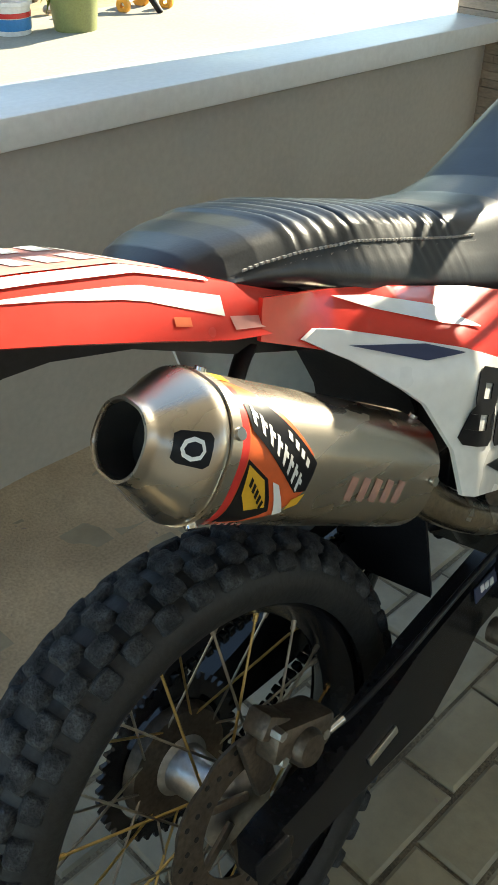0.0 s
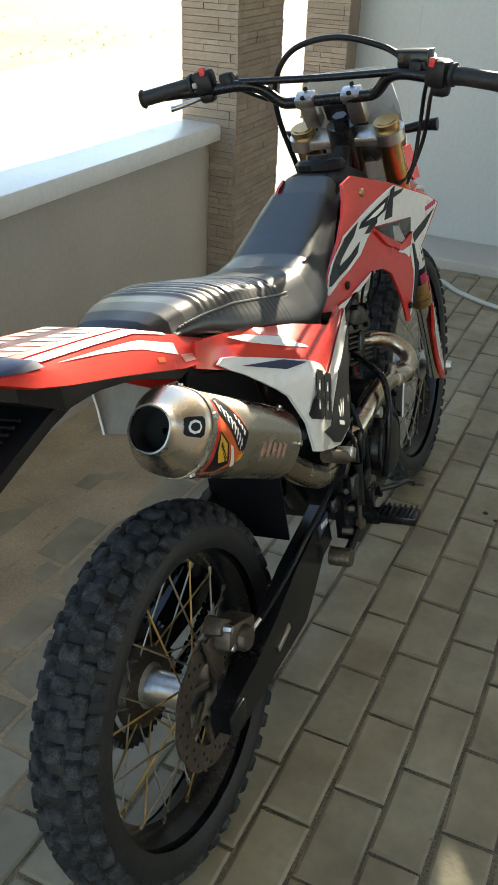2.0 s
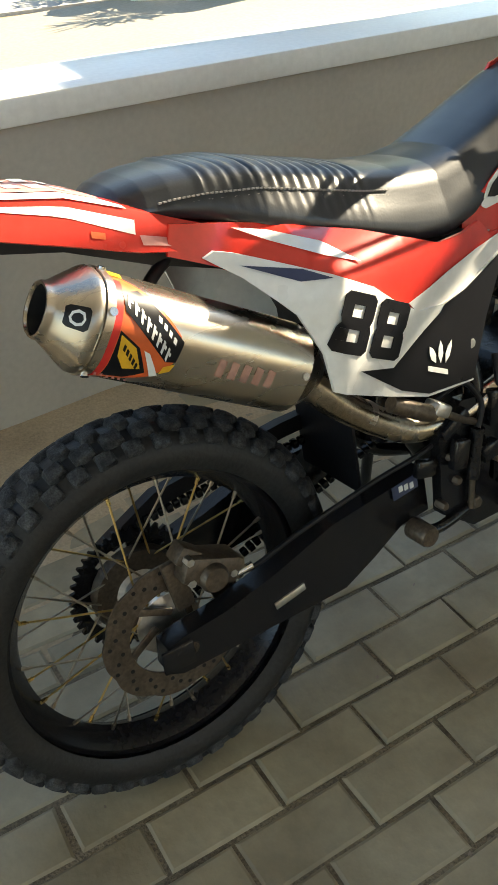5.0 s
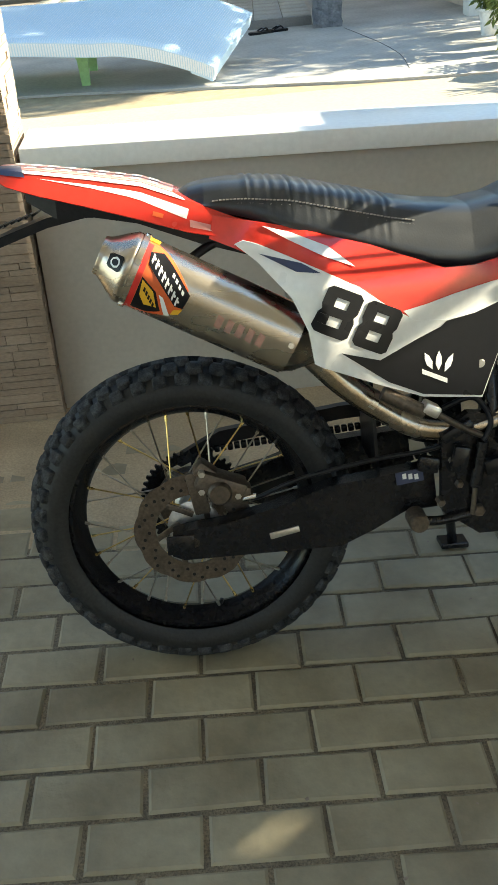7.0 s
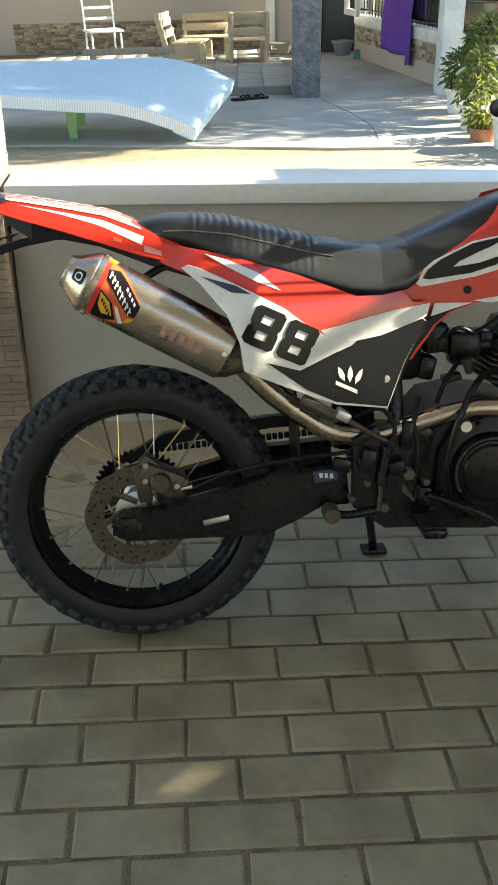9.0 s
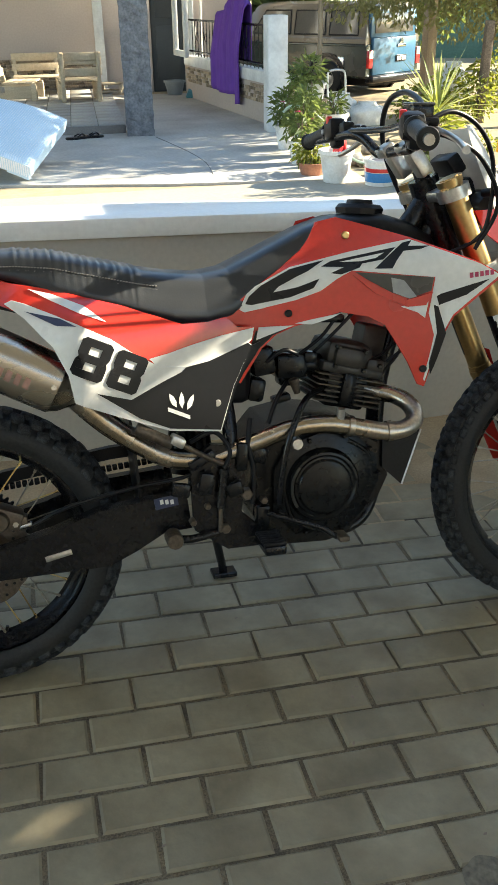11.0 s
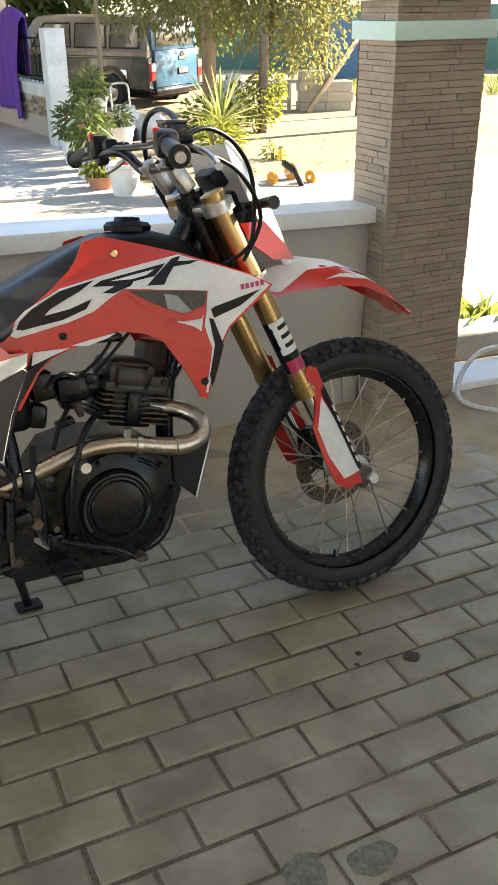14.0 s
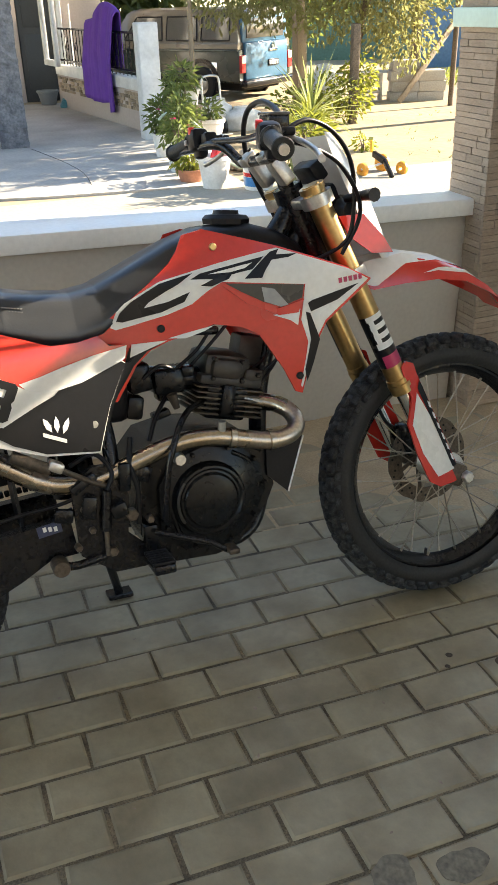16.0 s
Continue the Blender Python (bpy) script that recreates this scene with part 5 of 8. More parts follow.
# ---- fork, clamps, bars
FORK_T, FORK_B = Vector((1.036, 0, 1.052)), Vector((1.248, 0, 0.584))
fork_d = (FORK_B - FORK_T).normalized()
for s in (-1, 1):
    off = Vector((0, s * 0.098, 0))
    leg = part("fork_leg", tube("fork_leg", [FORK_T + off, FORK_B + off], 0.0255, 24, smooth=False), "gold", bike, "gold upside-down fork leg")
    for t, r in ((0.0, 0.0285), (0.945, 0.0275), (0.97, 0.0290), (0.995, 0.0275)):
        p = FORK_T.lerp(FORK_B, t) + off
        part("fork_collar", tube("fork_collar", [p - fork_d * 0.006, p + fork_d * 0.006], r, 24, smooth=False), "gold", leg)
    low = FORK_B + fork_d * 0.27 + off
    part("stanchion", tube("stanchion", [FORK_B + off, low], 0.019, 20, smooth=False), "chrome", leg)
    part("fork_top_cap", tube("fork_top_cap", [FORK_T + off - fork_d * 0.008, FORK_T + off], 0.022, 8, smooth=False), "gold", leg)
    lug = bmesh.new()
    add_box(lug, (WB - 0.033, s * 0.095, RF + 0.012), (0.075, 0.044, 0.06), 0.012, Matrix.Rotation(radians(25), 3, "Y"))
    part("axle_lug", of_bm("axle_lug", lug, True), "dirtyalu", leg, "cast alloy axle lug")
    part("axle_end", turned("axle_end", [(0.003, s * 0.132), (0.012, s * 0.132), (0.015, s * 0.128), (0.015, s * 0.07)], 8), "alu", leg, at=pose(WB, 0, RF))
    g = [(1.235, 0.647), (1.251, 0.660), (1.273, 0.652), (1.283, 0.622), (1.328, 0.522), (1.391, 0.377), (1.385, 0.344), (1.328, 0.340), (1.301, 0.357), (1.268, 0.432), (1.245, 0.512), (1.261, 0.572), (1.245, 0.612)]
    g = [(x - 0.004 + 0.03 * (0.65 - z), z - 0.006) for x, z in g]
    gy = lambda x, z: -0.128 + 0.10 * (x - 1.206 - 0.414 * (0.6 - z)) ** 2 * 20
    me = sheet("fork_guard", g, gy, 0.006, 0.02)
    me2 = sheet("guard_face", [(x - 0.004 + 0.03 * (0.65 - z), z - 0.006) for x, z in [(1.275, 0.582), (1.328, 0.492), (1.379, 0.377), (1.323, 0.367), (1.283, 0.432), (1.257, 0.507)]], gy, 0.001, 0.02, 0.0015)
    me3 = sheet("guard_stripe", [(x - 0.004 + 0.03 * (0.65 - z), z - 0.006) for x, z in [(1.285, 0.610), (1.292, 0.598), (1.385, 0.384), (1.371, 0.382), (1.328, 0.482), (1.278, 0.592)]], gy, 0.001, 0.02, 0.003)
    gd = part("fork_guard", me if s < 0 else mirrored(me), "red", bike, "red fork guard with a white face")
    part("guard_face", me2 if s < 0 else mirrored(me2), "white", gd)
    part("guard_stripe", me3 if s < 0 else mirrored(me3), "decal_black", gd)
    for k in range(6):
        z = 0.552 - 0.028 * k
        x = 1.303 + 0.0129 * k
        m4 = sheet("guard_mark", [(x, z), (x + 0.007, z - 0.004), (x + 0.013, z - 0.02), (x + 0.006, z - 0.016)], gy, 0.001, 0.03, 0.0042)
        part("guard_mark", m4 if s < 0 else mirrored(m4), "decal_white", gd)
    # printed wrap on the fork leg
    wrap = bmesh.new()
    n = 14
    for t0, t1, mat in ((0.60, 0.86, "decal_black"),):
        rings = []
        for t in np.linspace(t0, t1, 5):
            p = FORK_T.lerp(FORK_B, float(t)) + off
            sd = Vector((0, s, 0))
            fr = fork_d.cross(sd).normalized()
            rings.append([p + (sd * math.cos(a) + fr * math.sin(a)) * 0.0262 for a in np.linspace(-1.7, 1.7, n)])
        part("fork_wrap", loft("fork_wrap", rings, closed=False), mat, leg, "black printed fork wrap")
    for k, (t0, t1, a0, a1, mat) in enumerate(((0.60, 0.625, -0.9, 0.9, "decal_white"), (0.645, 0.67, -0.9, 0.8, "decal_white"), (0.69, 0.715, -0.9, 0.8, "decal_white"), (0.735, 0.765, -0.9, 0.9, "decal_white"), (0.60, 0.765, 0.3, 0.75, "decal_white"), (0.80, 0.86, -0.9, 0.9, "decal_magenta"))):
        rings = []
        for t in (t0, t1):
            p = FORK_T.lerp(FORK_B, t) + off
            sd = Vector((0, s, 0))
            fr = fork_d.cross(sd).normalized() * (1 if s < 0 else -1)
            rings.append([p + (sd * math.cos(a) + fr * math.sin(a)) * 0.0268 for a in np.linspace(a0, a1, 8)])
        part("wrap_mark", loft("wrap_mark", rings, closed=False), mat, leg)
part("front_axle", tube("front_axle", [(WB, -0.11, RF), (WB, 0.11, RF)], 0.009, 12, smooth=False), "alu", bike)
fc = bmesh.new()
add_box(fc, (1.362, 0.075, 0.405), (0.05, 0.05, 0.085), 0.01, Matrix.Rotation(radians(-20), 3, "Y"))
add_box(fc, (1.342, 0.06, 0.43), (0.03, 0.035, 0.05), 0.008)
part("front_caliper", of_bm("front_caliper", fc, True), "engine", bike, "dark front brake caliper")
part("front_brake_hose", tube("front_brake_hose", [(1.325, 0.07, 0.44), (1.29, 0.06, 0.47), (1.275, 0.085, 0.53), (1.275, 0.11, 0.60), (1.20, 0.12, 0.75)], 0.005, 8), "black", bike, "black brake hose")

for t in (0.05, 0.40):
    clampbm = bmesh.new()
    p = FORK_T.lerp(FORK_B, t)
    rot = Matrix.Rotation(radians(-21), 3, "Y")
    add_box(clampbm, p, (0.062, 0.17, 0.024), 0.006, rot)
    for s in (-1, 1):
        c = bmesh.ops.create_cone(clampbm, segments=20, radius1=0.036, radius2=0.036, depth=0.026, cap_ends=True)
        for v in c["verts"]:
            v.co = rot @ v.co + p + Vector((0, s * 0.098, 0))
    part("triple_clamp", of_bm("triple_clamp", clampbm, True), "alu", bike, "cast alloy triple clamp")
part("stem_nut", tube("stem_nut", [FORK_T - fork_d * 0.03 + Vector((-0.012, 0, 0)), FORK_T + Vector((-0.012, 0, 0))], 0.017, 6, smooth=False), "blackmetal", bike)
for s in (-1, 1):
    rz = bmesh.new()
    d = Vector((-0.075, 0, 0.105)).normalized()
    rt = d.to_track_quat("Z", "Y").to_matrix()
    add_box(rz, Vector((0.985, s * 0.052, 1.092)), (0.038, 0.032, 0.062), 0.006, rt)
    add_box(rz, Vector((0.953, s * 0.052, 1.123)), (0.044, 0.034, 0.024), 0.006, rt)
    rs = part("bar_riser", of_bm("bar_riser", rz, True), "alu", bike, "machined alloy handlebar riser")
    for k in (-1, 1):
        p = Vector((0.947 + k * 0.012, s * 0.052, 1.134 + k * 0.008))
        part("riser_bolt", tube("riser_bolt", [p, p + d * 0.004], 0.005, 8, smooth=False), "hole", rs)
BAR = [(0.866, -0.405, 1.132), (0.880, -0.325, 1.150), (0.893, -0.25, 1.165), (0.908, -0.185, 1.180), (0.928, -0.145, 1.176), (0.948, -0.11, 1.152), (0.953, -0.08, 1.147), (0.953, 0, 1.147)]
BAR = [(x, y, z - 0.035 + 0.015 * max(0, (-y - 0.11) / 0.3)) for x, y, z in BAR]
STEER = Matrix.Translation((0.953, 0, 0)) @ pose(0, 0, 0.006, 0, 0, -4.0) @ Matrix.Translation((-0.953, 0, 0))
bar = part("handlebar", tube("handlebar", BAR + [(x, -y, z + 0.048 * max(0, (-y - 0.11) / 0.3)) for x, y, z in reversed(BAR[:-1])], 0.0118, 14), "blackmetal", bike, "black braced motocross handlebar", at=STEER)
part("crossbar", tube("crossbar", [(0.908, -0.185, 1.153), (0.93, 0, 1.157), (0.908, 0.185, 1.168)], 0.0075, 10), "blackmetal", bar)
for s in (-1, 1):
    grip = []
    for t, r in ((0.0, 0.0195), (0.02, 0.021), (0.05, 0.0165), (0.5, 0.0165), (0.9, 0.0165), (0.93, 0.022), (0.97, 0.022)):
        grip.append((t, r))
    up = 0.028 if s > 0 else -0.02
    dz = up * 0.5 if s > 0 else up
    a, b = Vector((0.864, s * 0.415, 1.130 + up)), Vector((0.888, s * 0.285, 1.159 + (up * 0.6 if s > 0 else up)))
    rings = []
    dd = (b - a).normalized()
    u = dd.orthogonal().normalized()
    v2 = dd.cross(u)
    for t, r in grip:
        p = a.lerp(b, t)
        rings.append([p + (u * math.cos(k * math.pi / 9) + v2 * math.sin(k * math.pi / 9)) * r for k in range(18)])
    part("grip", loft("grip", rings), "rubber", bar, "black rubber grip")
    if s < 0:
        part("bar_end", tube("bar_end", [a - dd * 0.012, a], 0.010, 12, smooth=False), "alu", bar)
    sw = bmesh.new()
    c = Vector((0.892, s * 0.262, 1.163 + dz))
    rt = dd.to_track_quat("X", "Z").to_matrix()
    add_box(sw, c, (0.045, 0.046, 0.052), 0.012, rt)
    add_box(sw, c + Vector((0.006, -s * 0.0, -0.028)), (0.036, 0.03, 0.03), 0.01, rt)
    cl = part("control_housing", of_bm("control_housing", sw, True), "black", bar, "black switch housing")
    rb = bmesh.new()
    add_box(rb, c + Vector((-0.016, s * -0.006, 0.021)), (0.013, 0.014, 0.018), 0.003, rt)
    part("switch", of_bm("switch", rb, True), "decal_red", cl, "red switch")
    if s > 0:
        rb = bmesh.new()
        add_box(rb, c + Vector((-0.024, 0.012, -0.004)), (0.012, 0.012, 0.012), 0.003, rt)
        part("switch", of_bm("switch", rb, True), "decal_grey", cl, "grey switch")
    pc = bmesh.new()
    q = Vector((0.908, s * 0.215, 1.174 + (0.0 if s > 0 else up)))
    add_box(pc, q, (0.03, 0.034, 0.034), 0.008, rt)
    add_box(pc, q + Vector((0.03, s * 0.01, 0.0)), (0.03, 0.04, 0.018), 0.006, rt)
    part("lever_perch", of_bm("lever_perch", pc, True), "black", bar)
    part("lever", tube("lever", [(0.938, s * 0.215, 1.168 + dz), (0.965, s * 0.25, 1.150 + dz), (0.965, s * 0.31, 1.132 + dz), (0.95, s * 0.375, 1.115 + dz), (0.943, s * 0.395, 1.112 + dz)], lambda t: 0.006 if t < 0.9 else 0.0075, 10), "alu", bar, "alloy hand lever")
mc = bmesh.new()
add_box(mc, (0.925, -0.205, 1.172), (0.042, 0.062, 0.028), 0.004, Matrix.Rotation(radians(6), 3, "X"))
part("brake_reservoir", of_bm("brake_reservoir", mc, True), "blackmetal", bike, "black brake fluid reservoir", at=STEER)
lid = bmesh.new()
add_box(lid, (0.925, -0.2055, 1.1875), (0.045, 0.065, 0.006), 0.002, Matrix.Rotation(radians(6), 3, "X"))
part("reservoir_lid", of_bm("reservoir_lid", lid, True), "smoke", bike, at=STEER)
part("brake_line", tube("brake_line", [(0.93, -0.18, 1.172), (0.95, -0.13, 1.205), (0.96, -0.03, 1.235), (0.965, 0.07, 1.225), (0.975, 0.125, 1.17), (1.0, 0.14, 1.09), (1.07, 0.13, 0.95), (1.19, 0.125, 0.74)], 0.0062, 10), "black", bike, "black looping brake line")
part("throttle_cable", tube("throttle_cable", [(0.91, -0.235, 1.155), (0.97, -0.225, 1.178), (1.04, -0.20, 1.155), (1.092, -0.17, 1.10), (1.108, -0.15, 1.02), (1.098, -0.13, 0.94), (1.04, -0.09, 0.90)], 0.0048, 8), "black", bike, "black throttle cable")
part("throttle_cable", tube("throttle_cable", [(0.90, -0.24, 1.14), (0.97, -0.225, 1.13), (1.06, -0.19, 1.09), (1.12, -0.155, 1.0), (1.09, -0.12, 0.91)], 0.0048, 8), "black", bike, "black throttle cable")
part("clutch_cable", tube("clutch_cable", [(0.93, 0.205, 1.165), (0.99, 0.16, 1.13), (1.04, 0.10, 1.10), (1.06, 0.06, 1.0), (0.98, 0.04, 0.92)], 0.0045, 8), "black", bike, "black clutch cable")

# ---- front plate, dash, fender
plate = []
for x, z, w, back in ((1.125, 1.165, 0.085, 0.045), (1.148, 1.135, 0.100, 0.065), (1.185, 1.08, 0.112, 0.085), (1.222, 1.01, 0.114, 0.09), (1.252, 0.945, 0.100, 0.085), (1.275, 0.888, 0.066, 0.05)):
    plate.append([Vector((x - back * (k / 6) ** 2 + dx, w * k / 6, z)) for dx, ks in ((0.0, range(-6, 7)), (-0.004, range(6, -7, -1))) for k in ks])
part("front_plate", loft("front_plate", plate, angle=50), "white", bike, "white plastic front number plate")
for s in (-1, 1):
    me = sheet("plate_wing", [(1.088, 0.990), (1.148, 0.992), (1.198, 0.938), (1.220, 0.904), (1.168, 0.906), (1.113, 0.945)], lambda x, z: -0.117, 0.006, 0.03)
    wing = part("plate_wing", me if s < 0 else mirrored(me), "red", bike, "red side wing of the front plate")
    part("indicator", tube("indicator", [(1.115, s * 0.10, 1.025), (1.135, s * 0.15, 1.03), (1.138, s * 0.185, 1.03)], lambda t: 0.009 + 0.006 * t, 10), "black", bike, "black indicator stalk")
dash = bmesh.new()
add_box(dash, (1.085, 0.01, 1.088), (0.034, 0.095, 0.046), 0.008, Matrix.Rotation(radians(-35), 3, "Y"))
add_box(dash, (1.115, 0.01, 1.03), (0.05, 0.08, 0.06), 0.014, Matrix.Rotation(radians(-20), 3, "Y"))
part("instrument", of_bm("instrument", dash, True), "black", bike, "black instrument housing")
part("headlamp", turned("headlamp", [(0.002, -0.062), (0.026, -0.058), (0.038, -0.036), (0.040, 0), (0.038, 0.036), (0.026, 0.058), (0.002, 0.062)], 24), "smoke", bike, "smoked headlamp shell", at=pose(1.155, 0, 0.995))
FF = [(1.06, 0.83, 0.815, 0.045), (1.12, 0.858, 0.825, 0.052), (1.19, 0.874, 0.80, 0.060), (1.27, 0.884, 0.808, 0.066), (1.36, 0.868, 0.810, 0.068), (1.44, 0.836, 0.798, 0.066), (1.51, 0.790, 0.765, 0.058), (1.56, 0.74, 0.738, 0.046), (1.597, 0.722, 0.714, 0.030)]
FF = [(x + 0.012, zt + 0.018, ze + 0.018, w) for x, zt, ze, w in FF]
fr = []
for x, zt, ze, w in FF:
    r = [(0, zt), (-w * 0.35, zt - 0.002), (-w * 0.7, zt - 0.008), (-w * 0.9, (zt * 0.6 + ze * 0.4)), (-w, ze), (-w + 0.004, ze), (-w * 0.7, zt - 0.013), (0, zt - 0.006)]
    fr.append([Vector((x, y, z)) for y, z in r] + [Vector((x, -y, z)) for y, z in reversed(r[1:-1])])
ffend = part("front_fender", loft("front_fender", fr, angle=35), "red", bike, "red front fender with a white top")


def ff_patch(cells, mat):
    bm = bmesh.new()
    bm.faces.new([bm.verts.new((x, v, 0)) for x, v in cells])
    for no, ks in (((0, 1, 0), (0.35, 0.7, 1.0)), ((1, 0, 0), [f[0] for f in FF])):
        for k in ks:
            bmesh.ops.bisect_plane(bm, geom=bm.verts[:] + bm.edges[:] + bm.faces[:], plane_co=Vector(no) * k, plane_no=no, dist=1e-6)
    for q in bm.verts:
        xs = [f[0] for f in FF]
        zt, ze, w = (float(np.interp(q.co.x, xs, [f[k] for f in FF])) for k in (1, 2, 3))
        v = q.co.y
        y, z = [float(np.interp(v, [0, 0.35, 0.7, 1.0, 1.5], p)) for p in ([0, w * 0.35, w * 0.7, w * 0.9, w], [zt, zt - 0.002, zt - 0.008, zt * 0.6 + ze * 0.4, ze])]
        q.co = Vector((q.co.x, -y - (0.0012 if v > 0.01 else 0.0), z + 0.0012))
    bmesh.ops.triangulate(bm, faces=bm.faces)
    me = of_bm("fender_graphic", bm, True)
    part("fender_graphic", me, mat, ffend)
    part("fender_graphic", mirrored(me), mat, ffend)


ff_patch([(1.074, 0.0), (1.582, 0.0), (1.532, 0.55), (1.462, 0.64), (1.372, 0.82), (1.302, 0.95), (1.252, 1.15), (1.212, 1.42), (1.074, 1.42)], "white")
ff_patch([(1.332, 1.28), (1.392, 1.05), (1.472, 0.84), (1.512, 0.92), (1.442, 1.12)], "white")

# ---- controls at the feet, stand
peg_bm = bmesh.new()
add_box(peg_bm, (0.60, -0.205, 0.324), (0.046, 0.088, 0.020), 0.005)
add_box(peg_bm, (0.60, -0.15, 0.318), (0.03, 0.04, 0.03), 0.006)
peg = part("foot_peg", of_bm("foot_peg", peg_bm, True), "blackmetal", bike, "ribbed black rubber foot peg")
for k in range(7):
    rib_bm = bmesh.new()
    add_box(rib_bm, (0.60, -0.170 - 0.0118 * k, 0.336), (0.048, 0.0055, 0.008), 0.002)
    part("rubber_rib", of_bm("rubber_rib", rib_bm, True), "black", peg)
peg2 = bmesh.new()
add_box(peg2, (0.60, 0.205, 0.328), (0.042, 0.085, 0.022), 0.004)
part("foot_peg", of_bm("foot_peg", peg2, True), "blackmetal", bike, "ribbed black rubber foot peg")
part("link_arm", tube("link_arm", [(0.405, -0.15, 0.338), (0.44, -0.155, 0.335), (0.50, -0.15, 0.342)], 0.009, 10), "blackmetal", bike, "black suspension link")
part("link_bush", turned("link_bush", [(0.004, -0.172), (0.016, -0.172), (0.018, -0.168), (0.018, -0.13)], 18), "dirtyalu", bike, at=pose(0.404, 0, 0.338))
pegp = part("pillion_peg", tube("pillion_peg", [(0.335, -0.170, 0.590), (0.405, -0.178, 0.553)], 0.0125, 14, smooth=False), "dirtyalu", bike, "folded steel pillion peg")
pk = bmesh.new()
add_box(pk, (0.416, -0.176, 0.558), (0.03, 0.03, 0.02), 0.004, Matrix.Rotation(radians(30), 3, "Y"))
part("peg_knuckle", of_bm("peg_knuckle", pk, True), "alu", pegp)
part("peg_stay", tube("peg_stay", [(0.425, -0.17, 0.548), (0.475, -0.16, 0.515), (0.52, -0.150, 0.49)], 0.006, 8), "dirtyalu", pegp)
stand = part("side_stand", tube("side_stand", [(0.53, 0.13, 0.34), (0.56, 0.19, 0.21), (0.596, 0.262, 0.066)], 0.011, 12), "blackmetal", bike, "black side stand, folded out")
part("stand_foot", of_bm("stand_foot", box_bm(0.565, 0.24, 0.053, 0.63, 0.29, 0.066, 0.003)), "blackmetal", stand)

# ---------------------------------------------------------------- beyond the wall: materials
def leaf_material(name, color, glow, rough=0.5):
    """A leaf that lets some light through."""
    m = material(name, color, rough, vary=0.3, scale=2.5, fine=20, bump=0.0, pieces=0.35, spec=0.35)
    n, l = m.node_tree.nodes, m.node_tree.links
    tr, mx = n.new("ShaderNodeBsdfTranslucent"), n.new("ShaderNodeMixShader")
    tr.inputs[0].default_value = (*glow, 1)
    mx.inputs[0].default_value = 0.4
    l.new(n["Principled BSDF"].outputs[0], mx.inputs[1])
    l.new(tr.outputs[0], mx.inputs[2])
    l.new(mx.outputs[0], n["Material Output"].inputs[0])
    return m


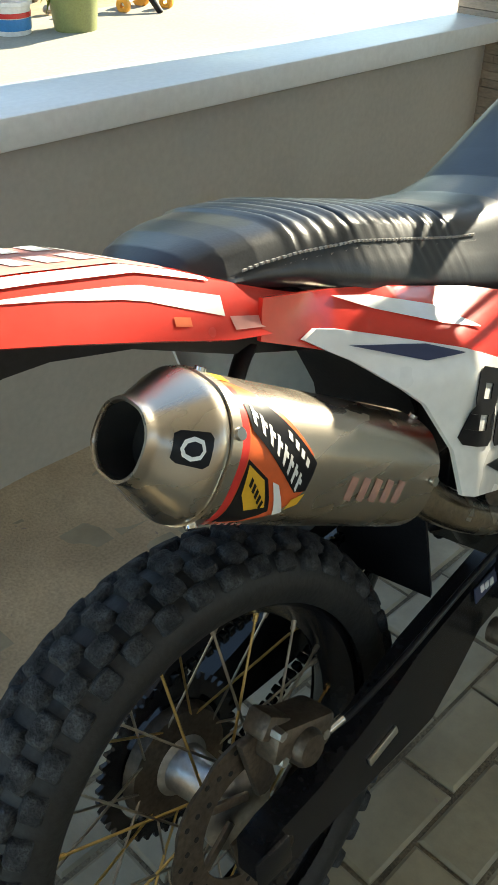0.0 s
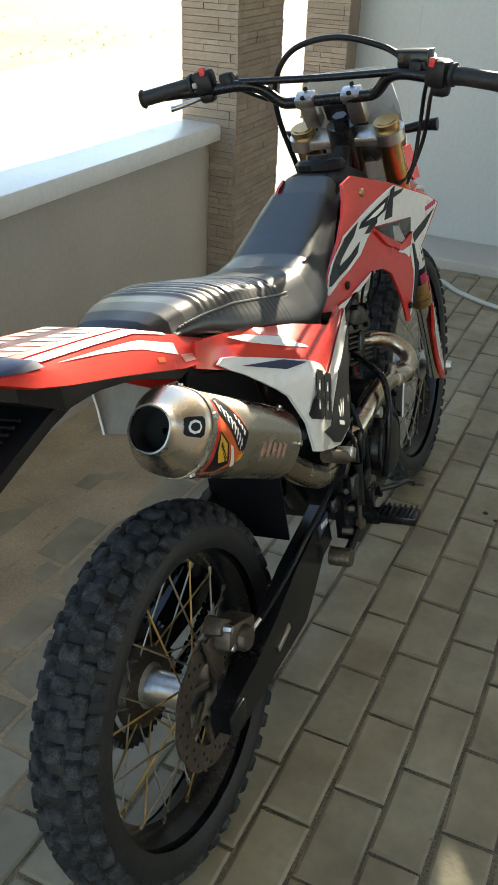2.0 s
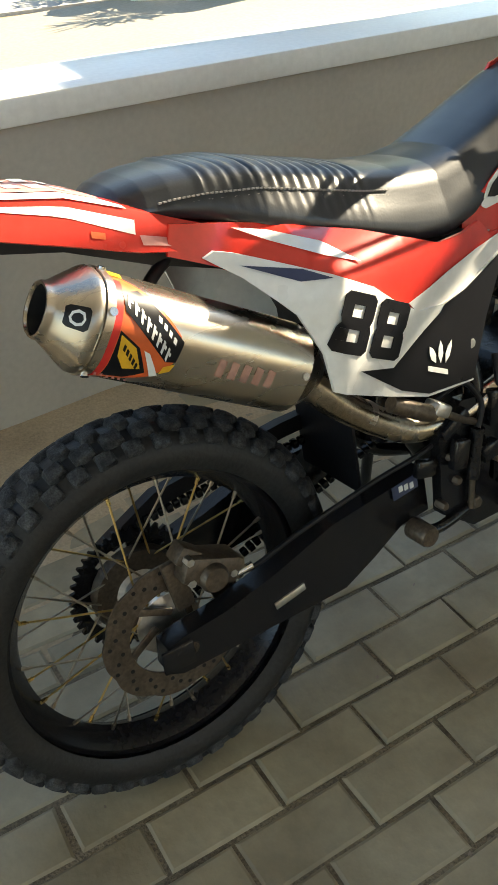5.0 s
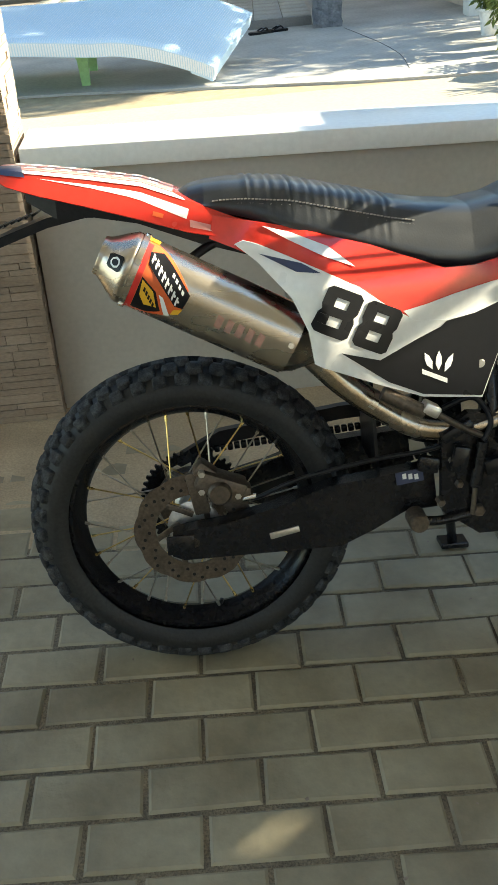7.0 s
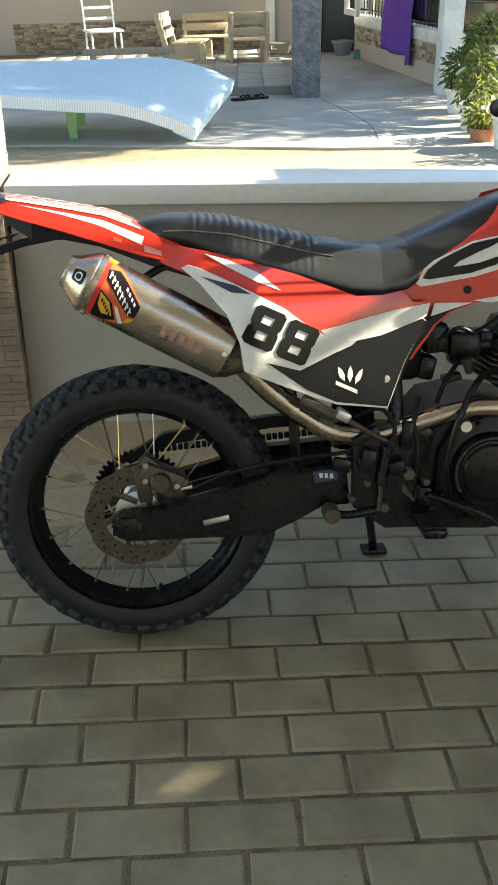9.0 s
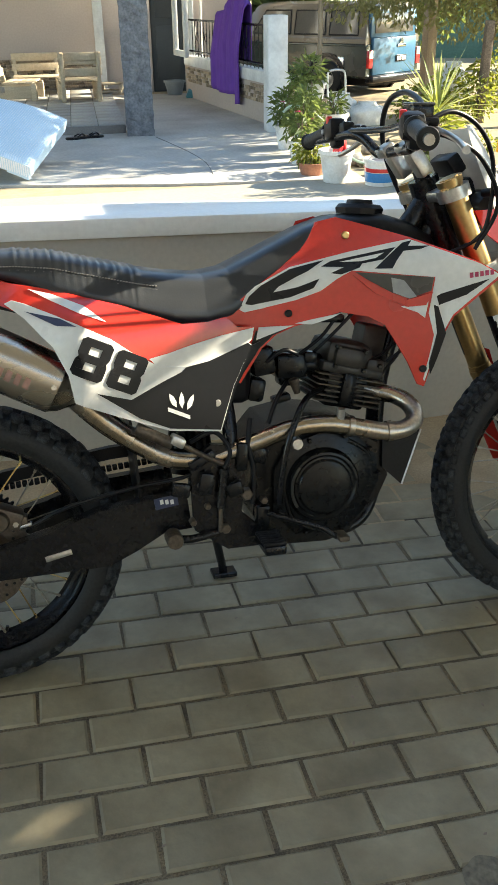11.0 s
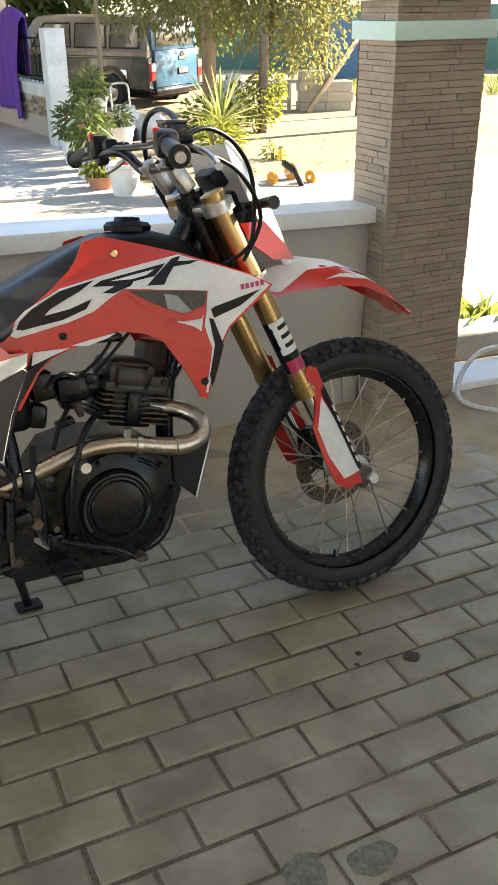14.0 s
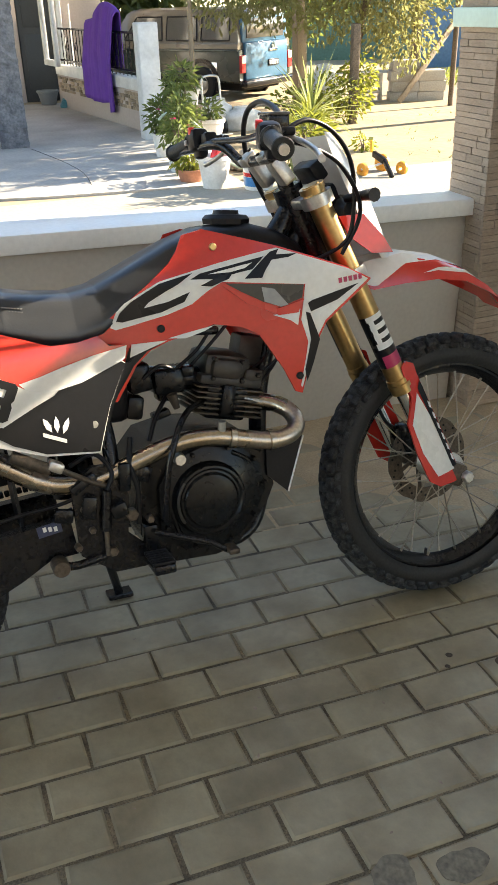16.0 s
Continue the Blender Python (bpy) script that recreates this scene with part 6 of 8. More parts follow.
M.update({
    "leaf": leaf_material("green_leaf", (0.085, 0.12, 0.045), (0.26, 0.32, 0.08)),
    "leaf_tree": leaf_material("olive_tree_leaf", (0.12, 0.125, 0.065), (0.46, 0.45, 0.16)),
    "leaf_bush": leaf_material("yellow_green_leaf", (0.10, 0.13, 0.03), (0.40, 0.42, 0.06)),
    "blade": leaf_material("pale_green_blade", (0.24, 0.29, 0.12), (0.5, 0.54, 0.2)),
    "bark": material("grey_brown_bark", (0.16, 0.12, 0.085), 0.9, vary=0.3, scale=9, fine=60, bump=0.7),
    "post_stone": material("rough_grey_render", (0.19, 0.19, 0.195), 0.9, vary=0.25, scale=12, fine=45, bump=1.0, bump_scale=38, second=(0.10, 0.10, 0.11), patch=0.8),
    "beige_wall": material("dusty_rose_plaster", (0.47, 0.395, 0.345), 0.8, vary=0.05, scale=1.2, fine=40, bump=0.06),
    "mosaic": material("mosaic_stone", (0.34, 0.26, 0.18), 0.75, vary=0.2, scale=20, fine=60, bump=0.3, pieces=0.5),
    "grout": material("mosaic_grout", (0.24, 0.21, 0.18), 0.9, bump=0.2),
    "whitewash": material("weathered_white_paint", (0.70, 0.70, 0.68), 0.7, vary=0.07, scale=4, fine=30, bump=0.2, second=(0.47, 0.47, 0.46), patch=0.8),
    "pine": material("raw_pallet_wood", (0.50, 0.41, 0.285), 0.75, vary=0.16, scale=3, fine=40, bump=0.25, stretch=(1, 8, 8), pieces=0.16),
    "deck": material("weathered_deck_tile", (0.40, 0.39, 0.36), 0.8, vary=0.12, scale=2, fine=40, bump=0.2, pieces=0.1, second=(0.30, 0.29, 0.27), patch=0.7),
    "darkdoor": material("dark_doorway_grey", (0.045, 0.05, 0.055), 0.5, vary=0.1, scale=2, fine=40, bump=0.05),
    "purple": material("purple_towelling", (0.13, 0.045, 0.33), 0.95, vary=0.18, scale=6, fine=130, bump=0.5),
    "foam": material("pale_blue_checked_cover", (0.56, 0.70, 0.80), 0.8, vary=0.06, scale=3, fine=120, bump=0.1),
    "foam_line": material("white_cover_stripe", (0.80, 0.83, 0.86), 0.8, vary=0.05, bump=0.05),
    "green_plastic": material("sun_bleached_green_plastic", (0.33, 0.58, 0.27), 0.5, vary=0.08, scale=4, fine=40, bump=0.03),
    "pot_white": material("scuffed_white_plastic", (0.74, 0.73, 0.70), 0.45, vary=0.08, scale=7, fine=50, bump=0.05, second=(0.52, 0.49, 0.43), patch=0.7),
    "pot_grey": material("grey_plastic", (0.22, 0.23, 0.23), 0.5, vary=0.1, bump=0.05),
    "terracotta": material("terracotta_plastic", (0.44, 0.19, 0.11), 0.6, vary=0.12, scale=9, fine=60, bump=0.1),
    "blue_plastic": material("blue_plastic", (0.04, 0.20, 0.45), 0.4, vary=0.08, bump=0.03),
    "teal_plastic": material("teal_plastic", (0.05, 0.19, 0.22), 0.45, vary=0.08, bump=0.03),
    "olive_plastic": material("olive_plastic", (0.20, 0.22, 0.08), 0.5, vary=0.1, bump=0.05),
    "orange_plastic": material("orange_plastic", (0.80, 0.35, 0.04), 0.45, vary=0.08, bump=0.03),
    "soil": material("potting_soil", (0.07, 0.05, 0.035), 0.95, vary=0.3, bump=0.6),
    "car_tan": material("tan_car_paint", (0.15, 0.125, 0.095), 0.3, vary=0.06, scale=2, fine=30, bump=0.01, coat=0.4),
    "car_black": material("dark_green_car_paint", (0.022, 0.035, 0.030), 0.25, vary=0.15, scale=2, fine=30, bump=0.01, coat=0.5),
    "car_blue": material("blue_car_paint", (0.035, 0.12, 0.21), 0.32, vary=0.1, scale=2, fine=30, bump=0.01, coat=0.3),
    "car_glass": material("dark_car_glass", (0.10, 0.095, 0.085), 0.08, vary=0.1, bump=0.0, spec=0.9),
    "lamp_red": material("red_lamp_lens", (0.55, 0.03, 0.03), 0.2, vary=0.1, bump=0.0),
    "lamp_clear": material("clear_lamp_lens", (0.66, 0.60, 0.50), 0.2, vary=0.1, bump=0.0),
    "block": material("hollow_concrete_block", (0.42, 0.39, 0.34), 0.95, vary=0.12, scale=6, fine=50, bump=0.5, pieces=0.12),
    "pole_wood": material("weathered_grey_timber", (0.30, 0.24, 0.17), 0.85, vary=0.18, scale=4, fine=40, bump=0.4, stretch=(8, 8, 1)),
    "tarp": material("faded_green_sheet", (0.10, 0.19, 0.15), 0.7, vary=0.12, scale=2, fine=20, bump=0.1),
    "far_blue": material("faded_blue_sheet", (0.10, 0.20, 0.34), 0.7, vary=0.12, scale=2, fine=20, bump=0.1),
    "grass": leaf_material("dry_green_grass", (0.16, 0.20, 0.06), (0.32, 0.36, 0.08)),
    "hose": material("pale_green_hose", (0.42, 0.52, 0.40), 0.5, vary=0.1, bump=0.03),
    "hose_white": material("dirty_white_hose", (0.60, 0.58, 0.53), 0.55, vary=0.1, bump=0.03),
    "rock": material("grey_garden_stone", (0.34, 0.31, 0.27), 0.9, vary=0.2, scale=6, fine=30, bump=0.5),
})


# ---------------------------------------------------------------- kinds of thing
def leaves(name, spots, length, width, seed, droop=0.3):
    """Many small folded leaves, one on each spot; a spot is a place and an outward direction."""
    rnd = random.Random(seed)
    v, f = [], []
    for p, d in spots:
        d = (Vector(d) + Vector((rnd.uniform(-0.8, 0.8), rnd.uniform(-0.8, 0.8), rnd.uniform(-0.6, 0.5) - droop))).normalized()
        s = d.cross(Vector((rnd.uniform(-1, 1), rnd.uniform(-1, 1), rnd.uniform(0.2, 1)))).normalized()
        n = s.cross(d)
        k = rnd.uniform(0.6, 1.3)
        a, w = length * k, width * k
        b = len(v)
        p = Vector(p)
        v += [p, p + d * a * 0.5 + s * w + n * w * 0.4, p + d * a - n * a * 0.12, p + d * a * 0.5 - s * w + n * w * 0.4]
        f += [(b, b + 1, b + 2), (b, b + 2, b + 3)]
    return mesh_of(name, v, f)


def crown_spots(rnd, blobs, count):
    """Spots through uneven lumps, thicker at their shells; blobs: centre, radii."""
    weights = [r[0] * r[1] * r[2] for c, r in blobs]
    out = []
    for k in range(count):
        c, r = rnd.choices(blobs, weights)[0]
        d = Vector((rnd.gauss(0, 1), rnd.gauss(0, 1), rnd.gauss(0, 1))).normalized()
        q = rnd.random() ** 0.45
        out.append((Vector(c) + Vector((d.x * r[0], d.y * r[1], d.z * r[2])) * q, d))
    return out


def tree(at, label, height, lean, blobs, count, leaf, size, seed, mat="leaf_tree", trunk_r=0.07, group="trees in the yard"):
    t = thing("tree", at, label, "tree", group)
    rnd = random.Random(seed)
    top = Vector((lean[0], lean[1], height))
    tr = loft("trunk", tube_rings([(0, 0, -0.05), (lean[0] * 0.2, lean[1] * 0.3, height * 0.35), (lean[0] * 0.6, lean[1] * 0.6, height * 0.7), top], lambda u: trunk_r * (1.25 - 0.65 * u), 10, 5))
    trunk = part("trunk", tr, "bark", t)
    for c, r in blobs:
        start = Vector((lean[0] * 0.5, lean[1] * 0.5, height * rnd.uniform(0.5, 0.85)))
        mid = start.lerp(Vector(c), 0.55) + Vector((rnd.uniform(-0.15, 0.15), rnd.uniform(-0.15, 0.15), 0.2))
        part("limb", loft("limb", tube_rings([start, mid, c], lambda u: trunk_r * (0.5 - 0.38 * u), 7, 4)), "bark", t)
    part("crown", leaves("crown", crown_spots(rnd, blobs, count), leaf, size, seed), mat, t, "many small backlit leaves")
    return t


def bush(name, at, label, category, blobs, count, leaf, wide, seed, mat="leaf", stems=6, group=""):
    t = thing(name, at, label, category, group)
    rnd = random.Random(seed)
    for k in range(stems):
        c, r = rnd.choice(blobs)
        e = Vector(c) + Vector((rnd.uniform(-0.6, 0.6) * r[0], rnd.uniform(-0.6, 0.6) * r[1], rnd.uniform(0, 0.7) * r[2]))
        part("stem", tube("stem", [(rnd.uniform(-0.03, 0.03), rnd.uniform(-0.03, 0.03), 0), (e.x * 0.4, e.y * 0.4, e.z * 0.55), e], lambda u: 0.008 * (1 - 0.6 * u), 6, 4), "bark", t)
    part("foliage", leaves("foliage", crown_spots(rnd, blobs, count), leaf, wide, seed), mat, t)
    return t


def pot(name, at, label, category, r0, r1, h, mat, rim=0.012, soil=True, group=""):
    t = thing(name, at, label, category, group)
    prof = [(0.001, 0), (r0, 0), (r0 + (r1 - r0) * 0.5, h * 0.5), (r1 * 0.985, h * 0.86), (r1 + rim, h * 0.88), (r1 + rim, h), (r1 - 0.004, h), (r1 * 0.92, h * 0.9), (0.001, h * 0.9)] if soil else \
        [(0.001, 0), (r0, 0), (r0 + (r1 - r0) * 0.5, h * 0.5), (r1 * 0.985, h * 0.86), (r1 + rim, h * 0.88), (r1 + rim, h), (r1 - 0.006, h), (r0 * 0.93, 0.012), (0.001, 0.012)]
    part("body", turned("body", prof, 28, "z"), mat, t)
    if soil:
        part("soil", turned("soil", [(0.001, h * 0.93), (r1 * 0.95, h * 0.93), (r1 * 0.95, h * 0.9), (0.001, h * 0.9)], 20, "z"), "soil", t, "dark potting soil")
    return t


def bar(name, a, b, size, mat, parent, bevel=0.006):
    """A straight timber from a to b."""
    a, b = Vector(a), Vector(b)
    bm = bmesh.new()
    add_box(bm, (a + b) / 2, ((b - a).length, size[0], size[1]), bevel, (b - a).to_track_quat("X", "Z").to_matrix())
    return part(name, of_bm(name, bm, True, 50), mat, parent)


SITE[0] = YARD

# ---------------------------------------------------------------- terrace, neighbour's porch and house
def slab_outline():
    return [(-9.0, 7.3), (-1.5, 6.55), (0.8, 6.08), (2.4, 5.93), (2.36, 8.8), (2.2, 10.0), (2.0, 13.3), (-9.0, 13.3)]


bm = bmesh.new()
top = bm.faces.new([bm.verts.new((x, y, 0)) for x, y in slab_outline()])
r = bmesh.ops.extrude_face_region(bm, geom=[top])
for g in r["geom"]:
    if isinstance(g, bmesh.types.BMVert):
        g.co.z = -0.25
terrace = part("terrace", of_bm("terrace", bm), "terrace")
tagged(terrace, "weathered grey concrete terrace slab with cracks", "terrace", kind="structure")
crack = part("crack", tube("crack", [(0.92, 8.7, 0.001), (1.05, 8.1, 0.001), (1.15, 7.6, 0.001), (1.22, 7.0, 0.001), (1.2, 6.4, 0.001)], 0.0022, 5, 4), "hole", terrace)

deck = part("porch_floor", box("porch_floor", -8.0, 9.12, -0.1, 0.62, 13.6, 0.085, 0.006), "grout")
tagged(deck, "weathered grey tiled porch floor raised one step", "porch", kind="structure")
tile_me = box("tile", -0.146, -0.146, 0, 0.146, 0.146, 0.012, 0.003, 1)
for i in range(12):
    for j in range(14):
        part("tile", tile_me, "deck", deck, at=pose(0.47 - 0.3 * i, 9.27 + 0.3 * j, 0.085))

house_w = part("wall_porch", box("wall_porch", -8.0, 13.6, -0.1, 1.32, 13.8, 3.2, 0.004), "beige_wall")
tagged(house_w, "dusty rose plastered porch wall of the neighbouring house", "wall", kind="structure")
house_e = part("wall_porch_side", box("wall_porch_side", 1.84, 13.6, -0.1, 2.6, 13.8, 3.2, 0.004), "beige_wall")
tagged(house_e, "dusty rose plastered wall beside the dark door", "wall", kind="structure")
lintel = part("lintel", box("lintel", 1.32, 13.602, 2.1, 1.84, 13.798, 3.2, 0.004), "beige_wall")
tagged(lintel, "plastered lintel over the dark door", "wall", kind="structure")
# unseen wall; the dimness behind the doorway is put into its dark colour
back = part("wall_inner", box("wall_inner", 0.9, 14.6, -0.1, 2.4, 14.7, 3.2, 0.004), "darkdoor")
tagged(back, "unseen inner wall, coloured dark for the dim doorway", "wall", kind="structure")
door = part("door_1", box("door_1", 1.33, 13.64, 0.0, 1.83, 13.69, 2.095, 0.004), "darkdoor")
tagged(door, "closed dark grey door in the porch wall", "door", kind="structure")
part("panel", box("panel", 1.40, 13.625, 0.2, 1.76, 13.645, 0.95, 0.006), "darkdoor", door)
part("panel", box("panel", 1.40, 13.625, 1.05, 1.76, 13.645, 1.95, 0.006), "darkdoor", door)
trim = part("trim", box("trim", 0.46, 13.50, 0.08, 0.60, 13.598, 2.3, 0.006), "whitewash")
tagged(trim, "white painted door frame strip on the porch wall", "trim", kind="structure")
trim2 = part("trim", box("trim", 1.90, 13.45, 0.0, 1.97, 13.598, 2.3, 0.006), "whitewash")
tagged(trim2, "white painted corner strip beside the dark door", "trim", kind="structure")

# mosaic strips on the porch wall
rnd = random.Random(21)
tiny = {w: box("mosaic_stone", 0, -0.014, 0, w - 0.004, 0, 0.034, 0.002, 1) for w in (0.07, 0.11, 0.15)}
for row in range(11):
    x = -3.4
    while x < 0.42:
        w = rnd.choice((0.07, 0.11, 0.15))
        if x + w > 0.45:
            break
        part("mosaic_stone", tiny[w], "mosaic", house_w, at=pose(x, 13.598, 0.10 + row * 0.038))
        x += w

plaque = thing("plaque", pose(-1.21, 13.58, 1.46), "round pale plaque with a dark lattice on the porch wall", "plaque")
part("disc", turned("disc", [(0.001, 0.0), (0.29, 0.0), (0.30, -0.012), (0.28, -0.02), (0.001, -0.02)], 40, "y"), "whitewash", plaque)
for k in range(3):
    part("bar", box("bar", -0.22 + 0.02 * k, -0.026, -0.12 + 0.1 * k, 0.22 - 0.02 * k, -0.02, -0.10 + 0.1 * k, 0.002), "pot_grey", plaque)

stone_post = thing("porch_post", pose(0.77, 8.98, 0, 0, 0, -3), "square porch post in rough dark grey render", "post")
bm = box_bm(-0.145, -0.145, -0.02, 0.145, 0.145, 3.1)
for k in range(1, 62):
    bmesh.ops.bisect_plane(bm, geom=bm.verts[:] + bm.edges[:] + bm.faces[:], plane_co=(0, 0, k * 0.05), plane_no=(0, 0, 1))
for k in (-0.07, 0.0, 0.07):
    bmesh.ops.bisect_plane(bm, geom=bm.verts[:] + bm.edges[:] + bm.faces[:], plane_co=(k, 0, 0), plane_no=(1, 0, 0))
    bmesh.ops.bisect_plane(bm, geom=bm.verts[:] + bm.edges[:] + bm.faces[:], plane_co=(0, k, 0), plane_no=(0, 1, 0))
rnd = random.Random(5)
for v in bm.verts:
    v.co += Vector((rnd.uniform(-0.01, 0.01), rnd.uniform(-0.01, 0.01), rnd.uniform(-0.012, 0.012)))
part("shaft", of_bm("shaft", bm), "post_stone", stone_post)

porch_roof = part("porch_roof", box("porch_roof", -8.0, 8.7, 3.1, 2.4, 14.0, 3.2, 0.01), "whitewash")
tagged(porch_roof, "plain porch roof slab on the rough post", "roof", kind="structure")

# garden wall with the rail
SIDE = pose(2.42, 8.98, 0, 0, 0, 99.0)       # x along the wall, away from the lane
side = part("wall_garden", box("wall_garden", 0.1, -0.06, -0.1, 3.9, 0.06, 0.44, 0.004), "beige_wall", at=SIDE)
tagged(side, "low rose plastered garden wall with a mosaic band", "wall", kind="structure")
part("sill", box("sill", 0.1, -0.09, 0.44, 3.9, 0.09, 0.57, 0.008), "whitewash", side, "white painted sill")
rnd = random.Random(22)
for row in range(5):
    x = 0.12
    while x < 3.75:
        w = rnd.choice((0.07, 0.11, 0.15))
        if rnd.random() < 0.8:
            part("mosaic_stone", tiny[w], "mosaic", side, at=pose(x + w, 0.062, 0.22 + row * 0.04, 0, 0, 180))
        x += w
white_post = thing("gate_post", pose(2.27, 8.87, 0, 0, 0, 3), "weathered white square concrete gate post", "post")
part("shaft", box("shaft", -0.11, -0.11, -0.02, 0.11, 0.11, 1.165, 0.012), "whitewash", white_post)
rail = thing("garden_rail", SIDE @ pose(0, 0, 0.57), "black iron rail with curls on the garden wall", "railing")
for z in (0.06, 0.47):
    part("rail", tube("rail", [(0.12, 0, z), (3.85, 0, z)], 0.014, 8, 2, False), "blackmetal", rail)
for k in range(26):
    part("baluster", tube("baluster", [(0.2 + 0.14 * k, 0, 0.0), (0.2 + 0.14 * k, 0, 0.47)], 0.007, 6, 2, False), "blackmetal", rail)
curl_me = tube("curl", [(0.05 * math.cos(a / 3), 0, 0.05 * math.sin(a / 3)) for a in range(20)], 0.006, 6, 2)
for k in range(8):
    part("curl", curl_me, "blackmetal", rail, at=pose(0.48 + 0.42 * k, 0.012, 0.26))
inner = thing("window_frame", SIDE @ pose(3.3, 0.20, 0.57), "white painted window frame beyond the garden wall", "window")
for x in (0.0, 0.55):
    part("upright", box("upright", x, -0.03, 0, x + 0.09, 0.03, 1.6, 0.005), "whitewash", inner)
part("crosspiece", box("crosspiece", 0.0, -0.032, 0.0, 0.64, 0.032, 0.08, 0.005), "whitewash", inner)


def towel(at):
    """A thick cloth hung over the rail, falling in folds on both sides."""
    t = thing("towel", at, "purple bath towel draped over the garden rail", "towel")
    rings = []
    nx, nz = 40, 30
    for i in range(nx + 1):
        u = i / nx
        crest = 0.62 + 0.16 * math.sin(math.pi * min(1, u * 1.25 + 0.08)) ** 0.8 - 0.10 * max(0, u - 0.55)
        low = -0.30 - 0.05 * math.sin(u * 3) - (0.12 if u < 0.2 else 0.0)
        ring = []
        for k in range(nz + 1):
            q = k / nz
            if q < 0.62:
                z = low + (crest - low) * q / 0.62
                y = 0.035 + 0.09 * min(1.0, (crest - z) / 0.5) + 0.014 * math.sin(u * 23 + q * 2) + 0.007 * math.sin(u * 51 + 1)
                y = max(y, 0.02)
            elif q < 0.70:
                z, y = crest + 0.012, 0.02 - (q - 0.62) * 0.6
            else:
                z = crest - (crest - 0.05) * (q - 0.70) / 0.30
                y = -0.035 - 0.006 * math.sin(u * 19)
            ring.append(Vector((1.2 * u, y, z)))
        rings.append(ring)
    me = loft("cloth", rings, closed=False, caps=False, smooth=True, angle=80)
    ob = part("cloth", me, "purple", t)
    so = ob.modifiers.new("thick", "SOLIDIFY")
    so.thickness, so.offset = 0.012, 0
    return t


towel(SIDE @ pose(1.25, 0, 0.57))


# ---------------------------------------------------------------- pallet furniture on the porch
def pallet_chair(name, at, w, d, seat, top, label, category):
    """Broad boards: two side frames, a slatted seat and a tilted back. Faces +x."""
    t = thing(name, at, label, category, "pallet furniture on the porch")
    for y in (-w / 2 + 0.03, w / 2 - 0.03):
        bar("side_rail", (-0.05, y, seat * 0.55), (d, y, seat * 0.55), (0.06, seat * 0.85), "pine", t)
        bar("back_post", (0.0, y, 0.0), (-0.16, y, top), (0.05, 0.075), "pine", t)
        bar("front_leg", (d - 0.04, y * 1.02, 0.0), (d - 0.04, y * 1.02, seat + 0.02), (0.05, 0.07), "pine", t)
    n = 4
    for k in range(n):
        x = 0.04 + (d - 0.08) * (k + 0.5) / n
        bar("slat", (x, -w / 2, seat + 0.03), (x, w / 2, seat + 0.03), ((d - 0.1) / n, 0.022), "pine", t)
    for z in (seat + 0.14, seat + 0.28, top - 0.05):
        x = -0.16 * z / top + 0.035
        bar("back_slat", (x, -w / 2 - 0.01, z), (x, w / 2 + 0.01, z), (0.022, 0.10), "pine", t)
    return t


pallet_chair("pallet_chair", pose(-0.87, 12.2, 0.095, 0, 0, -8), 0.62, 0.50, 0.20, 0.60, "raw pallet wood chair with a tilted back on the porch", "chair")
pallet_chair("pallet_chair", pose(0.18, 11.5, 0.095, 0, 0, 96), 0.54, 0.48, 0.24, 0.62, "raw pallet wood chair turned away on the porch", "chair")
pallet_chair("pallet_bench", pose(-0.45, 13.15, 0.095, 0, 0, -88), 0.66, 0.48, 0.2, 0.52, "weathered pallet wood bench against the porch wall", "bench")
crate = thing("wooden_step", pose(0.62, 12.6, 0.095, 0, 0, -12), "low raw wooden step box on the porch", "step")
for z in (0.02, 0.12):
    part("board", box("board", -0.16, -0.13, z, 0.16, 0.13, z + 0.025, 0.004), "pine", crate)
for x in (-0.14, 0.14):
    part("side", box("side", x - 0.015, -0.125, 0, x + 0.015, 0.125, 0.12, 0.003), "pine", crate)
white_chair = thing("garden_chair", pose(-1.75, 11.6, 0.095, 0, 0, 20), "white painted metal garden chair on the porch", "chair")
for x in (-0.2, 0.2):
    for y in (-0.2, 0.2):
        part("leg", tube("leg", [(x, y, 0), (x * 0.95, y * 0.95, 0.42)], 0.014, 8, 2, False), "whitewash", white_chair)
    part("back_post", tube("back_post", [(x, 0.2, 0.42), (x, 0.26, 0.85)], 0.013, 8, 2, False), "whitewash", white_chair)
part("seat", box("seat", -0.23, -0.23, 0.42, 0.23, 0.23, 0.45, 0.01), "whitewash", white_chair)
for z in (0.55, 0.68, 0.82):
    part("back_rail", box("back_rail", -0.21, 0.235, z, 0.21, 0.25, z + 0.035, 0.005), "whitewash", white_chair)


def flip_flop(at):
    t = thing("flip_flop", at, "black rubber flip-flop lying on the terrace", "shoe", "flip-flops on the terrace")
    rings = []
    for k in range(9):
        u = k / 8
        w = 0.045 * (0.75 + 0.35 * math.sin(math.pi * (0.15 + 0.8 * u))) * (1 if 0 < k < 8 else 0.55)
        x = -0.13 + 0.26 * u
        rings.append([Vector((x, -w, 0)), Vector((x, w, 0)), Vector((x, w, 0.022)), Vector((x, -w, 0.022))])
    part("sole", loft("sole", rings), "black", t)
    for s in (-1, 1):
        part("strap", tube("strap", [(0.085, 0, 0.022), (0.05, 0.025 * s, 0.05), (-0.02, 0.042 * s, 0.024)], 0.008, 6, 4), "black", t)
    part("logo_bar", box("logo_bar", 0.02, -0.012, 0.05, 0.05, 0.012, 0.054, 0.001), "pot_grey", t)
    return t


flip_flop(pose(0.08, 8.80, 0.001, 0, 0, 25))
flip_flop(pose(0.23, 8.86, 0.001, 0, 0, 10))

